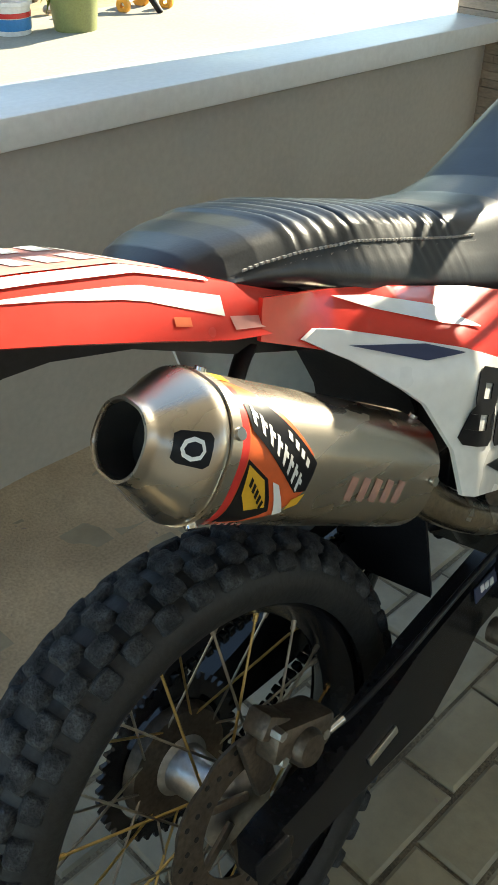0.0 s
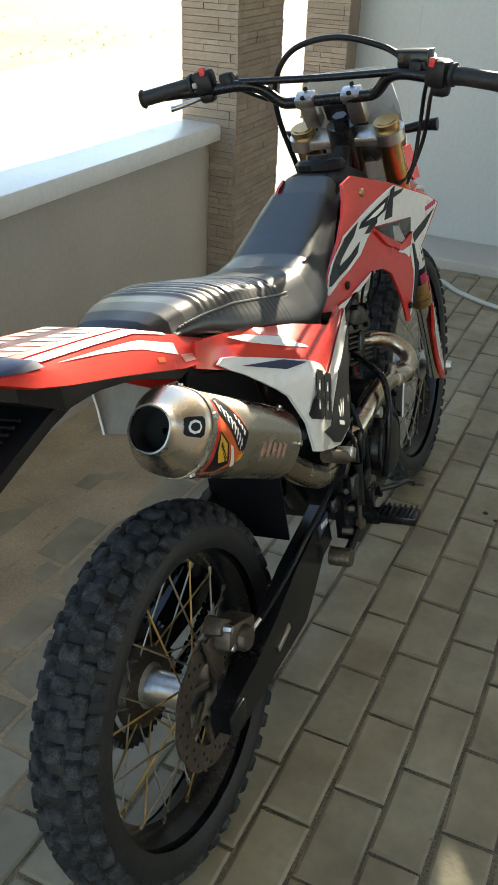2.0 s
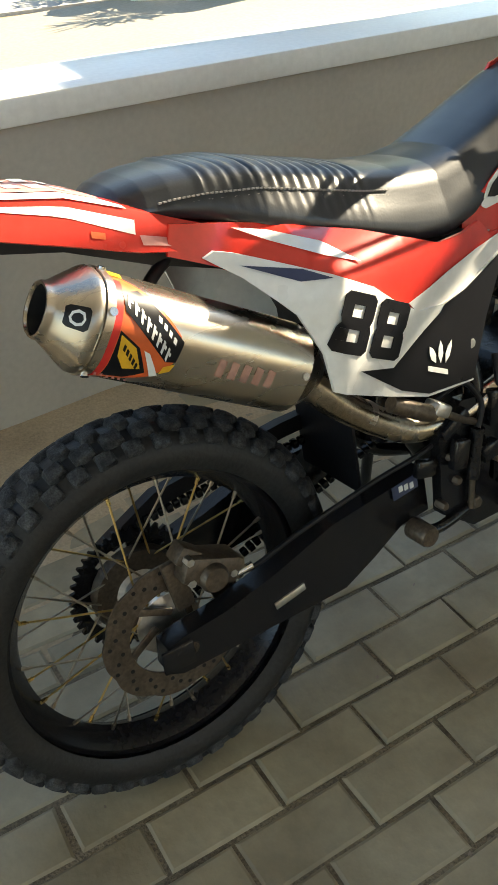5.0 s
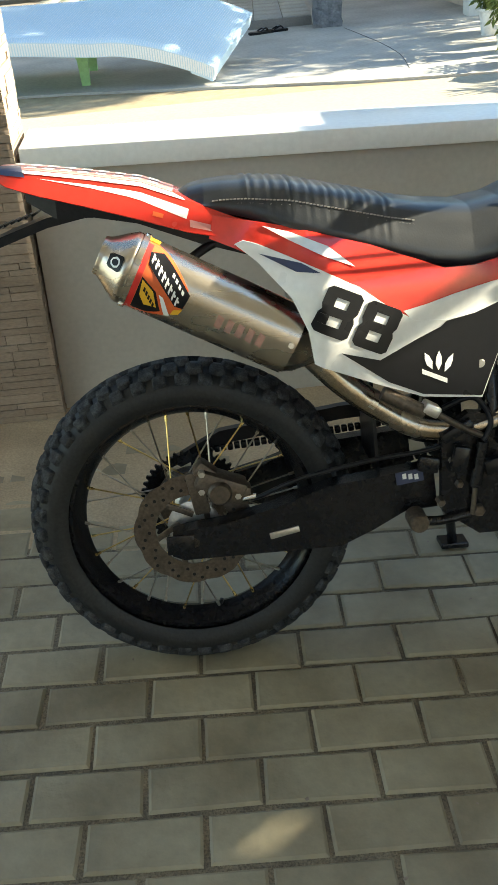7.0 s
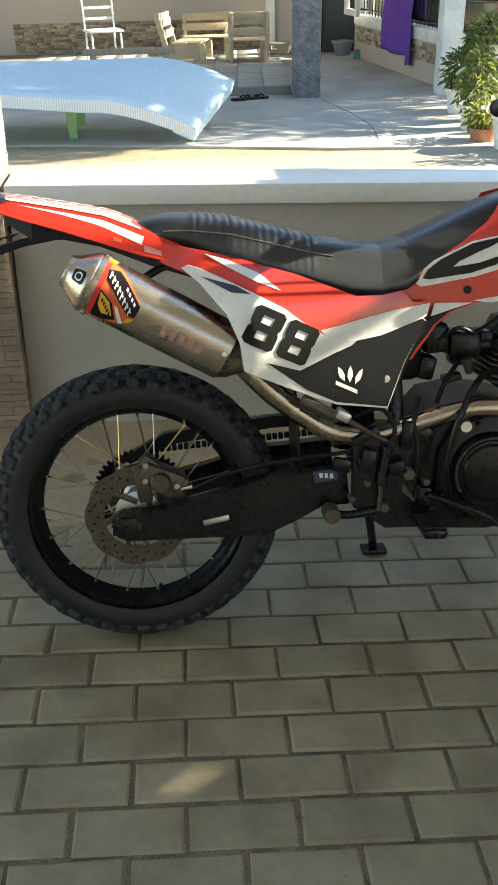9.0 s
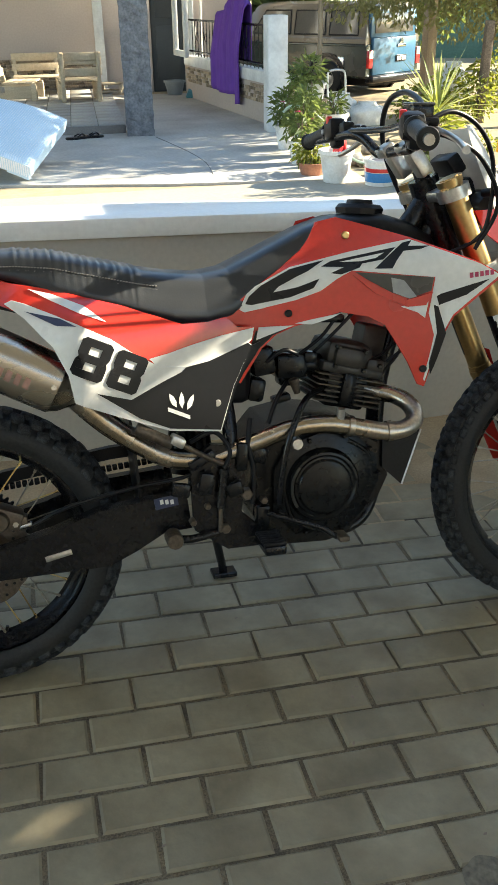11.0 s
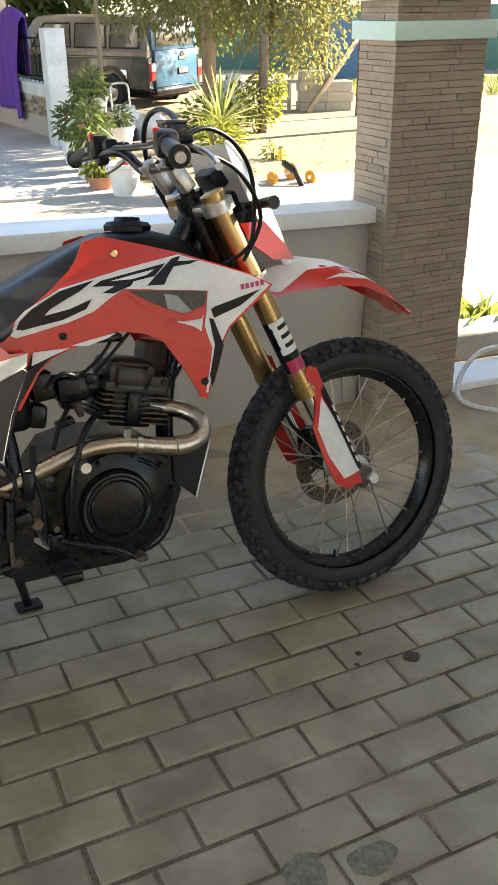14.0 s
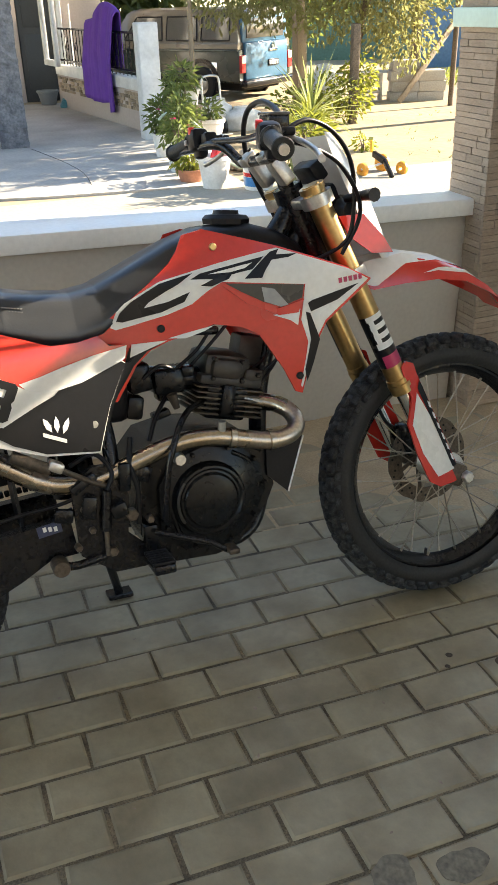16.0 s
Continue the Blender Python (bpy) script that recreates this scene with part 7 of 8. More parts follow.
# bucket, bottle, dustpan and poles by the dark door
pot("bucket", pose(1.60, 13.12, 0), "grey plastic bucket by the dark door", "bucket", 0.11, 0.155, 0.20, "pot_grey", soil=False)
bottle = thing("bottle", pose(1.84, 12.95, 0), "blue and white cleaning bottle by the door", "bottle")
part("body", turned("body", [(0.001, 0), (0.045, 0), (0.045, 0.22), (0.018, 0.28), (0.018, 0.31), (0.001, 0.31)], 20, "z"), "pot_white", bottle)
part("label", turned("label", [(0.0455, 0.05), (0.0465, 0.05), (0.0465, 0.18), (0.0455, 0.18)], 20, "z"), "far_blue", bottle)
part("cap", turned("cap", [(0.001, 0.31), (0.02, 0.31), (0.02, 0.36), (0.001, 0.36)], 16, "z"), "pot_white", bottle)
pan = thing("dustpan", pose(1.86, 12.62, 0), "teal plastic dustpan with a red patch", "dustpan")
bm = bmesh.new()
v = [bm.verts.new(p) for p in ((-0.17, -0.1, 0), (0.17, -0.1, 0), (0.15, 0.12, 0), (-0.15, 0.12, 0), (-0.12, -0.08, 0.10), (0.12, -0.08, 0.10), (0.09, 0.1, 0.13), (-0.09, 0.1, 0.13))]
for q in ((3, 2, 1, 0), (4, 5, 6, 7), (0, 1, 5, 4), (1, 2, 6, 5), (2, 3, 7, 6), (3, 0, 4, 7)):
    bm.faces.new([v[i] for i in q])
bmesh.ops.bevel(bm, geom=bm.edges[:], offset=0.012, segments=2, affect="EDGES")
part("scoop", of_bm("scoop", bm, True), "teal_plastic", pan)
part("patch", box("patch", -0.05, -0.108, 0.02, 0.04, -0.09, 0.10, 0.004), "lamp_red", pan, "red patch")
part("handle", tube("handle", [(0, 0.06, 0.12), (0.03, 0.10, 0.95)], 0.012, 8, 2, False), "pot_white", pan)
broom = thing("broom", pose(1.99, 12.8, 0), "broom with a pale handle leaning in the corner", "broom")
part("handle", tube("handle", [(0, 0, 0.12), (0.02, 0.10, 1.35)], 0.013, 8, 2, False), "pot_white", broom)
part("head", box("head", -0.03, -0.12, 0.0, 0.03, 0.12, 0.14, 0.02), "black", broom)


# ---------------------------------------------------------------- foam mattress on a plastic table
def mattress(at):
    """A foam slab that lies level and droops at one end, in a striped cover with checked top."""
    t = thing("foam_mattress", at, "pale blue checked foam mattress drooping off a table", "mattress")
    L, W, H = 2.30, 1.0, 0.10
    nx, ny = 70, 26

    def top(u, v):
        x = L * u
        bend = max(0.0, x - 1.40 - 0.12 * v)
        drop = 0.30 * bend ** 1.5
        sag = 0.16 * (1 - v) * max(0.0, min(1.0, (x - 0.5) / 0.8)) * 0.35
        edge = min(u * L, (1 - u) * L, v * W, (1 - v) * W)
        soft = 0.02 * (1 - min(1, edge / 0.04)) ** 2
        return Vector((x - 0.10 * bend ** 2 + 0.30 * v * min(1.0, x / 1.5), W * v, 0.14 * v - drop - sag - soft + 0.006 * math.sin(x * 3.1 + v * 2)))

    bm = bmesh.new()
    grid = [[bm.verts.new(top(i / nx, j / ny)) for j in range(ny + 1)] for i in range(nx + 1)]
    low = [[bm.verts.new(top(i / nx, j / ny) * 1 + Vector((-0.03 if i > nx * 0.9 else 0, 0, -H))) for j in range(ny + 1)] for i in range(nx + 1)]
    for i in range(nx):
        for j in range(ny):
            bm.faces.new((grid[i][j], grid[i + 1][j], grid[i + 1][j + 1], grid[i][j + 1]))
            bm.faces.new((low[i][j], low[i][j + 1], low[i + 1][j + 1], low[i + 1][j]))
    for i in range(nx):
        bm.faces.new((low[i][0], low[i + 1][0], grid[i + 1][0], grid[i][0]))
        bm.faces.new((grid[i][ny], grid[i + 1][ny], low[i + 1][ny], low[i][ny]))
    for j in range(ny):
        bm.faces.new((grid[0][j], grid[0][j + 1], low[0][j + 1], low[0][j]))
        bm.faces.new((grid[nx][j + 1], grid[nx][j], low[nx][j], low[nx][j + 1]))
    part("slab", of_bm("slab", bm, True, 50), "foam", t)
    # raised white cover lines: across the top, and upright along the front and end edges
    v, f = [], []

    def line(a, b, n, w):
        k = len(v)
        v.extend([a - w + n * 0.001, a + w + n * 0.001, b + w + n * 0.001, b - w + n * 0.001])
        f.append((k, k + 1, k + 2, k + 3))

    for i in range(118):
        u = (i + 0.5) / 118
        for j in range(ny):
            line(top(u, j / ny), top(u, (j + 1) / ny), Vector((0, 0, 1.5)), Vector((0.0018, 0, 0)))
    for j in range(46):
        w = (j + 0.5) / 46
        for i in range(nx):
            line(top(i / nx, w), top((i + 1) / nx, w), Vector((0, 0, 1.5)), Vector((0, 0.0018, 0)))
    part("top_check", mesh_of("top_check", v, f), "foam_line", t, "fine white checked lines")
    v, f = [], []
    for i in range(110):
        a = top((i + 0.5) / 110, 0.0)
        k = len(v)
        v.extend([a + Vector((-0.006, -0.0025, -0.006)), a + Vector((0.006, -0.0025, -0.006)), a + Vector((0.006, -0.0025, -H + 0.006)), a + Vector((-0.006, -0.0025, -H + 0.006))])
        f.append((k, k + 1, k + 2, k + 3))
    part("edge_stripe", mesh_of("edge_stripe", v, f), "foam_line", t, "white ribbed edge")
    return t


mattress(pose(-2.53, 6.40, 0.45, 0, 0, 0))
table = thing("plastic_table", pose(-1.85, 7.15, 0, 0, 0, 3), "sun-bleached green plastic table under the mattress", "table")
part("tabletop", box("tabletop", -0.62, -0.42, 0.29, 0.55, 0.42, 0.33, 0.012), "green_plastic", table)
for x in (-0.5, 0.42):
    for y in (-0.34, 0.34):
        bm = bmesh.new()
        for k, (w, z) in enumerate(((0.085, 0.29), (0.045, 0.2), (0.035, 0.0))):
            for p in ((-w, -0.02), (w, -0.02), (w, 0.02), (-w, 0.02)):
                bm.verts.new((p[0] + x, p[1] + y, z))
        bm.verts.ensure_lookup_table()
        for k in range(2):
            for q in range(4):
                a, b = k * 4 + q, k * 4 + (q + 1) % 4
                bm.faces.new([bm.verts[i] for i in (a, b, b + 4, a + 4)])
        bm.faces.new([bm.verts[i] for i in (8, 9, 10, 11)])
        part("leg", of_bm("leg", bm), "green_plastic", table)
trestle = thing("trestle", pose(-1.0, 8.6, 0), "dark wooden trestle beside the green table", "trestle")
for x in (-0.45, 0.3):
    part("leg", box("leg", x - 0.03, -0.03, 0, x + 0.03, 0.03, 0.5, 0.004), "pole_wood", trestle)
part("beam", box("beam", -0.55, -0.035, 0.5, 0.4, 0.035, 0.56, 0.004), "pole_wood", trestle)

# ---------------------------------------------------------------- pots, buckets and plants along the terrace
pot("bucket", pose(2.13, 5.86, 0), "white plastic bucket with rubbish in it", "bucket", 0.10, 0.135, 0.25, "pot_white", soil=False)
rag = part("rag", tube("rag", [(2.10, 5.83, 0.05), (2.12, 5.84, 0.2), (2.17, 5.87, 0.31), (2.2, 5.9, 0.24)], lambda u: 0.02 + 0.018 * math.sin(u * 3), 8, 5), "lamp_red")
tagged(rag, "crumpled red rag sticking out of the bucket", "rag")
tub = pot("paint_tub", pose(2.44, 5.66, 0), "white paint tub with a blue and red band", "tub", 0.115, 0.13, 0.20, "pot_white", soil=False)
part("band", turned("band", [(0.1205, 0.03), (0.1215, 0.03), (0.1265, 0.10), (0.1255, 0.10)], 28, "z"), "blue_plastic", tub, "blue band")
part("band", turned("band", [(0.124, 0.105), (0.1265, 0.105), (0.129, 0.135), (0.1275, 0.135)], 28, "z"), "lamp_red", tub, "thin red band")
p1 = pot("plant_pot", pose(2.03, 6.22, 0), "low terracotta plastic plant pot", "plant pot", 0.10, 0.13, 0.10, "terracotta")
pot("plant_pot", pose(2.06, 6.75, 0), "white scuffed plant pot on the terrace edge", "plant pot", 0.09, 0.12, 0.2, "pot_white", group="white plant pots")
pot("plant_pot", pose(2.20, 7.15, 0), "white scuffed plant pot on the terrace edge", "plant pot", 0.09, 0.12, 0.22, "pot_white", group="white plant pots")
pot("plant_pot", pose(2.12, 7.6, 0), "white scuffed plant pot on the terrace edge", "plant pot", 0.09, 0.12, 0.22, "pot_white", group="white plant pots")
pot("plant_pot", pose(2.62, 7.75, 0), "tall ribbed white plant pot", "plant pot", 0.10, 0.15, 0.30, "pot_white")
stand = thing("plant_stand", pose(2.36, 7.45, 0), "thin steel plant stand holding a pot", "stand")
for x, y in ((-0.08, -0.08), (0.08, -0.08), (0.08, 0.08), (-0.08, 0.08)):
    part("leg", tube("leg", [(x, y, 0), (x, y, 0.46)], 0.008, 6, 2, False), "pole_wood", stand)
part("shelf", box("shelf", -0.1, -0.1, 0.455, 0.1, 0.1, 0.47, 0.004), "pole_wood", stand)
pot("plant_pot", pose(2.36, 7.45, 0.47), "small white plant pot on the steel stand", "plant pot", 0.07, 0.09, 0.14, "pot_white")
bush("potted_plant", pose(2.36, 7.45, 0.60), "leafy green plant in the pot on the stand", "plant", [((-0.08, 0, 0.12), (0.16, 0.16, 0.11)), ((-0.17, -0.05, 0.05), (0.12, 0.12, 0.1))], 260, 0.10, 0.013, 31, group="potted plants")
bush("potted_plant", pose(2.06, 6.75, 0.18), "leafy green plant with small pink flowers", "plant", [((0, 0, 0.14), (0.17, 0.17, 0.15)), ((0.02, 0.02, 0.33), (0.12, 0.12, 0.12))], 380, 0.075, 0.013, 32, group="potted plants")
bush("potted_plant", pose(2.20, 7.15, 0.2), "leafy green plant in a white pot", "plant", [((0, 0, 0.16), (0.19, 0.17, 0.16)), ((0.0, 0.0, 0.38), (0.1, 0.1, 0.12))], 420, 0.075, 0.014, 33, group="potted plants")
bush("potted_plant", pose(2.12, 7.6, 0.2), "leafy green plant in a white pot", "plant", [((0, 0, 0.18), (0.17, 0.17, 0.18))], 360, 0.08, 0.014, 34, group="potted plants")
bush("potted_plant", pose(2.03, 6.22, 0.08), "yellow-green leafy plant in the terracotta pot", "plant", [((0, 0.03, 0.10), (0.16, 0.16, 0.12))], 320, 0.07, 0.012, 35, "leaf_bush", group="potted plants")
bush("potted_plant", pose(2.62, 7.75, 0.27), "small green plant in the tall ribbed pot", "plant", [((0, 0, 0.1), (0.12, 0.12, 0.12))], 160, 0.08, 0.014, 36, group="potted plants")
rnd = random.Random(9)
for x, y, z in ((2.0, 6.68, 0.45), (2.13, 6.72, 0.38), (2.25, 7.1, 0.5), (2.06, 7.55, 0.44)):
    f = thing("flower", pose(x, y, z), "small pink flower among the potted plants", "flower", "pink flowers")
    for a in range(5):
        part("petal", turned("petal", [(0.001, 0.0), (0.012, 0.002), (0.001, 0.004)], 8, "z"), "decal_magenta", f, at=pose(0.014 * math.cos(a * 1.257), 0.014 * math.sin(a * 1.257), 0, 30, 0, 72 * a))
sheet_bag = part("plastic_bag", loft("plastic_bag", [[Vector((2.25 + (0.06 + 0.05 * math.sin(k)) * math.cos(a * 0.785) * s, 6.55 + 0.06 * math.sin(a * 0.785) * s, z)) for a in range(8)] for k, (z, s) in enumerate(((0.0, 1.1), (0.06, 1.5), (0.13, 1.0), (0.19, 0.5)))]), "pot_white")
tagged(sheet_bag, "crumpled white plastic bag among the pots", "bag")
hose = part("garden_hose", tube("garden_hose", [(1.92, 6.9, 0.42), (2.0, 6.9, 0.47), (2.15, 6.85, 0.44), (2.3, 6.75, 0.3), (2.45, 6.6, 0.08), (2.6, 6.5, 0.012), (2.9, 6.7, 0.012)], 0.013, 8, 6), "hose")
tagged(hose, "pale green garden hose hung over the plants", "hose")
rnd = random.Random(14)
for k in range(22):
    s = rnd.uniform(0.03, 0.09)
    bm = bmesh.new()
    bmesh.ops.create_icosphere(bm, subdivisions=2, radius=s)
    for v in bm.verts:
        v.co *= rnd.uniform(0.82, 1.12)
        v.co.z *= 0.65
    st = part("stone", of_bm("stone", bm, True, 60), "rock", at=pose(2.3 + rnd.uniform(0, 0.9), 5.75 + rnd.uniform(0, 1.6), s * 0.3))
    tagged(st, "rough grey garden stone on the sandy ground", "stone", "garden stones")
olive = pot("plant_pot", pose(2.83, 5.52, -0.012), "large olive green plastic plant tub by the lane", "plant pot", 0.14, 0.17, 0.27, "olive_plastic")
bush("potted_plant", pose(2.83, 5.55, 0.22), "grassy green plant in the olive tub", "plant", [((0, 0.03, 0.16), (0.17, 0.17, 0.2))], 420, 0.13, 0.009, 37, "leaf_bush", 8, "potted plants")

# hand truck, sacks, toy
truck = thing("hand_truck", pose(2.98, 8.85, -0.02, -6, 0, 10), "grey steel hand truck with small wheels", "hand truck")
for x in (-0.11, 0.11):
    part("rail", tube("rail", [(x, 0, 0.06), (x, 0, 0.55)], 0.013, 8, 2, False), "alu", truck)
part("handle", tube("handle", [(-0.11, 0, 0.55), (-0.08, 0, 0.62), (0.08, 0, 0.62), (0.11, 0, 0.55)], 0.013, 8, 5), "alu", truck)
for z in (0.2, 0.4):
    part("crossbar", tube("crossbar", [(-0.11, 0, z), (0.11, 0, z)], 0.010, 8, 2, False), "alu", truck)
part("toe_plate", box("toe_plate", -0.13, -0.2, 0.0, 0.13, 0.0, 0.012, 0.003), "alu", truck)
for x in (-0.15, 0.15):
    wh = part("wheel", turned("wheel", [(0.02, -0.02), (0.075, -0.02), (0.08, 0), (0.075, 0.02), (0.02, 0.02)], 20, "x", True), "rubber", truck, at=pose(x, 0.05, 0.08))


def sack(at, r, h, seed, label):
    rnd = random.Random(seed)
    rings = []
    for k in range(9):
        u = k / 8
        rad = r * (0.85 + 0.3 * math.sin(math.pi * (0.1 + 0.75 * u))) * (1 if k < 7 else 0.55)
        rings.append([Vector((rad * rnd.uniform(0.88, 1.1) * math.cos(a), rad * 0.8 * rnd.uniform(0.88, 1.1) * math.sin(a), h * u)) for a in (2 * math.pi * i / 14 for i in range(14))])
    ob = part("sack", loft("sack", rings, angle=80), "pot_white", at=at)
    return tagged(ob, label, "sack", "white sacks")


sack(pose(3.15, 9.3, -0.03), 0.17, 0.36, 1, "white woven sack standing on the sand")
sack(pose(3.42, 9.15, -0.03), 0.20, 0.27, 2, "slumped white woven sack on the sand")
sack(pose(4.75, 9.9, -0.03), 0.20, 0.62, 3, "tall white woven sack under the tree")
toy = thing("toy_trike", pose(3.55, 5.85, -0.012, 0, 0, -62), "broken orange toy trike with a black bar", "toy")
for x, y, r in ((-0.02, 0.14, 0.075), (-0.02, -0.14, 0.055), (0.2, 0.12, 0.055)):
    wh = part("wheel", turned("wheel", [(0.018, -0.022), (r - 0.008, -0.022), (r, -0.012), (r, 0.012), (r - 0.008, 0.022), (0.018, 0.022)], 24, "y", True), "orange_plastic", toy, at=pose(x, y, r))
part("axle", tube("axle", [(-0.02, -0.15, 0.06), (-0.02, 0.15, 0.07)], 0.01, 8, 2, False), "pot_white", toy)
bar("bar", (-0.05, 0.05, 0.16), (0.12, -0.02, 0.12), (0.035, 0.05), "black", toy)
bar("bar", (0.12, -0.02, 0.12), (0.25, -0.08, 0.01), (0.03, 0.04), "black", toy)
part("flag", box("flag", -0.08, 0.03, 0.17, -0.055, 0.06, 0.27, 0.006), "decal_yellow", toy, "yellow plastic stub")


# ---------------------------------------------------------------- parked off-road car
def off_roader(at):
    t = thing("off_road_car", at, "old boxy tan and dark off-road car with blue rear", "car")
    L, W = 3.6, 1.42          # front towards +x, left side at +y
    def ring(x, w, z0, z1, c):
        return [Vector((x, -w + c, z0)), Vector((x, w - c, z0)), Vector((x, w, z0 + c)), Vector((x, w, z1 - c)), Vector((x, w - c, z1)), Vector((x, -w + c, z1)), Vector((x, -w, z1 - c)), Vector((x, -w, z0 + c))]
    lower = loft("lower_body", [ring(0.03, W / 2 - 0.01, 0.28, 0.71, 0.03)] + [ring(x, W / 2, 0.26, 0.73, 0.03) for x in (0.06, 1.2, 2.4, L - 0.06)] + [ring(L, W / 2 - 0.03, 0.3, 0.7, 0.04)], angle=30)
    part("lower_body", lower, "car_black", t, "dark green lower body")
    part("waist", loft("waist", [ring(x, W / 2 + 0.004, 0.71, 0.81, 0.02) for x in (0.045, 1.2, 2.45, L - 0.1)], angle=30), "car_tan", t, "tan waist panel")
    part("moulding", box("moulding", 0.05, -W / 2 - 0.014, 0.69, L - 0.1, W / 2 + 0.014, 0.72, 0.006), "car_black", t)
    roof_rings = []
    for z, x0, x1, w in ((0.79, 0.05, 2.55, W / 2 - 0.02), (1.20, 0.10, 2.20, W / 2 - 0.10), (1.25, 0.14, 2.12, W / 2 - 0.13), (1.275, 0.25, 2.0, W / 2 - 0.22)):
        roof_rings.append([Vector((x0, -w, z)), Vector((x1, -w, z)), Vector((x1, w, z)), Vector((x0, w, z))])
    part("cabin", loft("cabin", roof_rings, angle=25), "car_tan", t, "tan cabin and roof")
    for s in (-1, 1):
        for x0, x1 in ((0.20, 0.72), (0.80, 1.38), (1.46, 2.10)):
            v = []
            for x, z in ((x0, 0.84), (x1 + (0.12 if x1 > 2 else 0), 0.84), (x1 - (0.12 if x1 > 2 else 0), 1.16), (x0 + 0.03, 1.16)):
                w = W / 2 - 0.02 - 0.08 * (z - 0.79) / 0.41
                v.append(Vector((x, s * (w + 0.003), z)))
            win = part("window", loft("window", [v, [q + Vector((0, s * 0.006, 0)) for q in v]], smooth=False), "car_glass", t, "dark side window")
            for i in range(4):
                a, b = v[i], v[(i + 1) % 4]
                bar("seal", a + Vector((0, s * 0.006, 0)), b + Vector((0, s * 0.006, 0)), (0.012, 0.022), "black", win, 0.003)
        part("sill_step", box("sill_step", 0.95, s * W / 2 - 0.05, 0.22, 2.6, s * W / 2 + 0.05, 0.26, 0.01), "alu", t, "metal side step")
    for y in (-0.64, 0.64):
        lamp = part("tail_lamp", box("tail_lamp", -0.012, y - 0.055, 0.40, 0.05, y + 0.055, 0.64, 0.008), "lamp_red", t, "red tail lamp")
        part("reverse_lens", box("reverse_lens", -0.017, y - 0.05, 0.53, 0.045, y + 0.05, 0.635, 0.006), "lamp_clear", lamp, "clear upper lens")
    part("tailgate", box("tailgate", -0.004, -0.575, 0.30, 0.06, 0.575, 0.80, 0.012), "car_blue", t, "blue painted tailgate")
    part("tailgate_top", box("tailgate_top", 0.03, -0.60, 0.80, 0.09, 0.60, 1.17, 0.012), "car_blue", t, "blue painted upper gate")
    part("rear_window", box("rear_window", 0.018, -0.50, 0.86, 0.034, 0.50, 1.12, 0.004), "car_glass", t, "dark rear window")
    part("number_plate", box("number_plate", -0.02, -0.30, 0.46, -0.006, -0.02, 0.55, 0.003), "black", t, "dark number plate")
    for k in range(4):
        part("plate_bar", box("plate_bar", -0.024, -0.28 + 0.065 * k, 0.475, -0.019, -0.235 + 0.065 * k, 0.535, 0.002), "white", t)
    part("gate_handle", box("gate_handle", -0.02, -0.27, 0.66, -0.006, -0.05, 0.70, 0.006), "chrome", t, "chrome gate handle")
    part("emblem", turned("emblem", [(0.001, 0.0), (0.05, 0.0), (0.05, -0.008), (0.001, -0.008)], 20, "x"), "chrome", t, at=pose(-0.006, -0.16, 0.735))
    part("fuel_flap", box("fuel_flap", 0.42, W / 2 + 0.003, 0.36, 0.56, W / 2 + 0.01, 0.55, 0.006), "chrome", t, "bright oval badge")
    part("rear_bumper", box("rear_bumper", -0.10, -W / 2, 0.20, 0.04, W / 2, 0.30, 0.025), "blackmetal", t, "black rear bumper")
    part("underbody", box("underbody", 0.1, -0.5, 0.14, L - 0.2, 0.5, 0.27, 0.02), "hole", t)
    for x in (0.72, 2.85):
        for s in (-1, 1):
            arch = part("wheel_arch", turned("wheel_arch", [(0.27, -0.02), (0.33, -0.02), (0.33, 0.02), (0.27, 0.02)], 32, "y", True), "blackmetal", t, at=pose(x, s * (W / 2 + 0.006), 0.27))
            tyre = part("wheel", turned("wheel", [(0.14, -0.08), (0.235, -0.085), (0.26, -0.06), (0.26, 0.06), (0.235, 0.085), (0.14, 0.08)], 32, "y", True), "rubber", t, "black car tyre", at=pose(x, s * (W / 2 - 0.05), 0.235))
            part("rim", turned("rim", [(0.001, -0.05), (0.05, -0.055), (0.09, -0.04), (0.145, -0.07), (0.145, 0.07), (0.09, 0.04), (0.05, 0.055), (0.001, 0.05)], 28, "y"), "alu", tyre)
    return t


off_roader(pose(4.86, 12.44, -0.03, 0, 0, 128))

# ---------------------------------------------------------------- poles, blocks, trees
pole = thing("wooden_pole", pose(4.95, 11.3, -0.1, 0, 0, 12), "square weathered timber pole in the yard", "pole")
part("shaft", box("shaft", -0.075, -0.075, 0, 0.075, 0.075, 4.2, 0.01), "pole_wood", pole)
pole2 = thing("metal_pole", pose(2.98, 9.7, -0.1), "thin grey metal pole behind the white post", "pole")
part("shaft", tube("shaft", [(0, 0, 0), (0, 0, 3.6)], 0.028, 12, 2, False), "pole_wood", pole2)
post3 = thing("fence_post", pose(4.74, 8.98, -0.08, 2, 0, 0), "short dark wooden fence post in the sand", "post")
part("shaft", box("shaft", -0.045, -0.045, 0, 0.045, 0.045, 1.15, 0.008), "bark", post3)
post4 = thing("thin_pole", pose(6.62, 9.96, -0.08), "thin dark pole standing in the sand", "pole")
part("shaft", tube("shaft", [(0, 0, 0), (0.03, 0, 3.4)], 0.035, 10, 2, False), "bark", post4)
block_me = box("block", -0.19, -0.075, 0, 0.19, 0.075, 0.135, 0.006)
stack = thing("block_stack", pose(6.55, 10.85, -0.03, 0, 0, -16), "stack of grey hollow concrete blocks on the sand", "block stack")
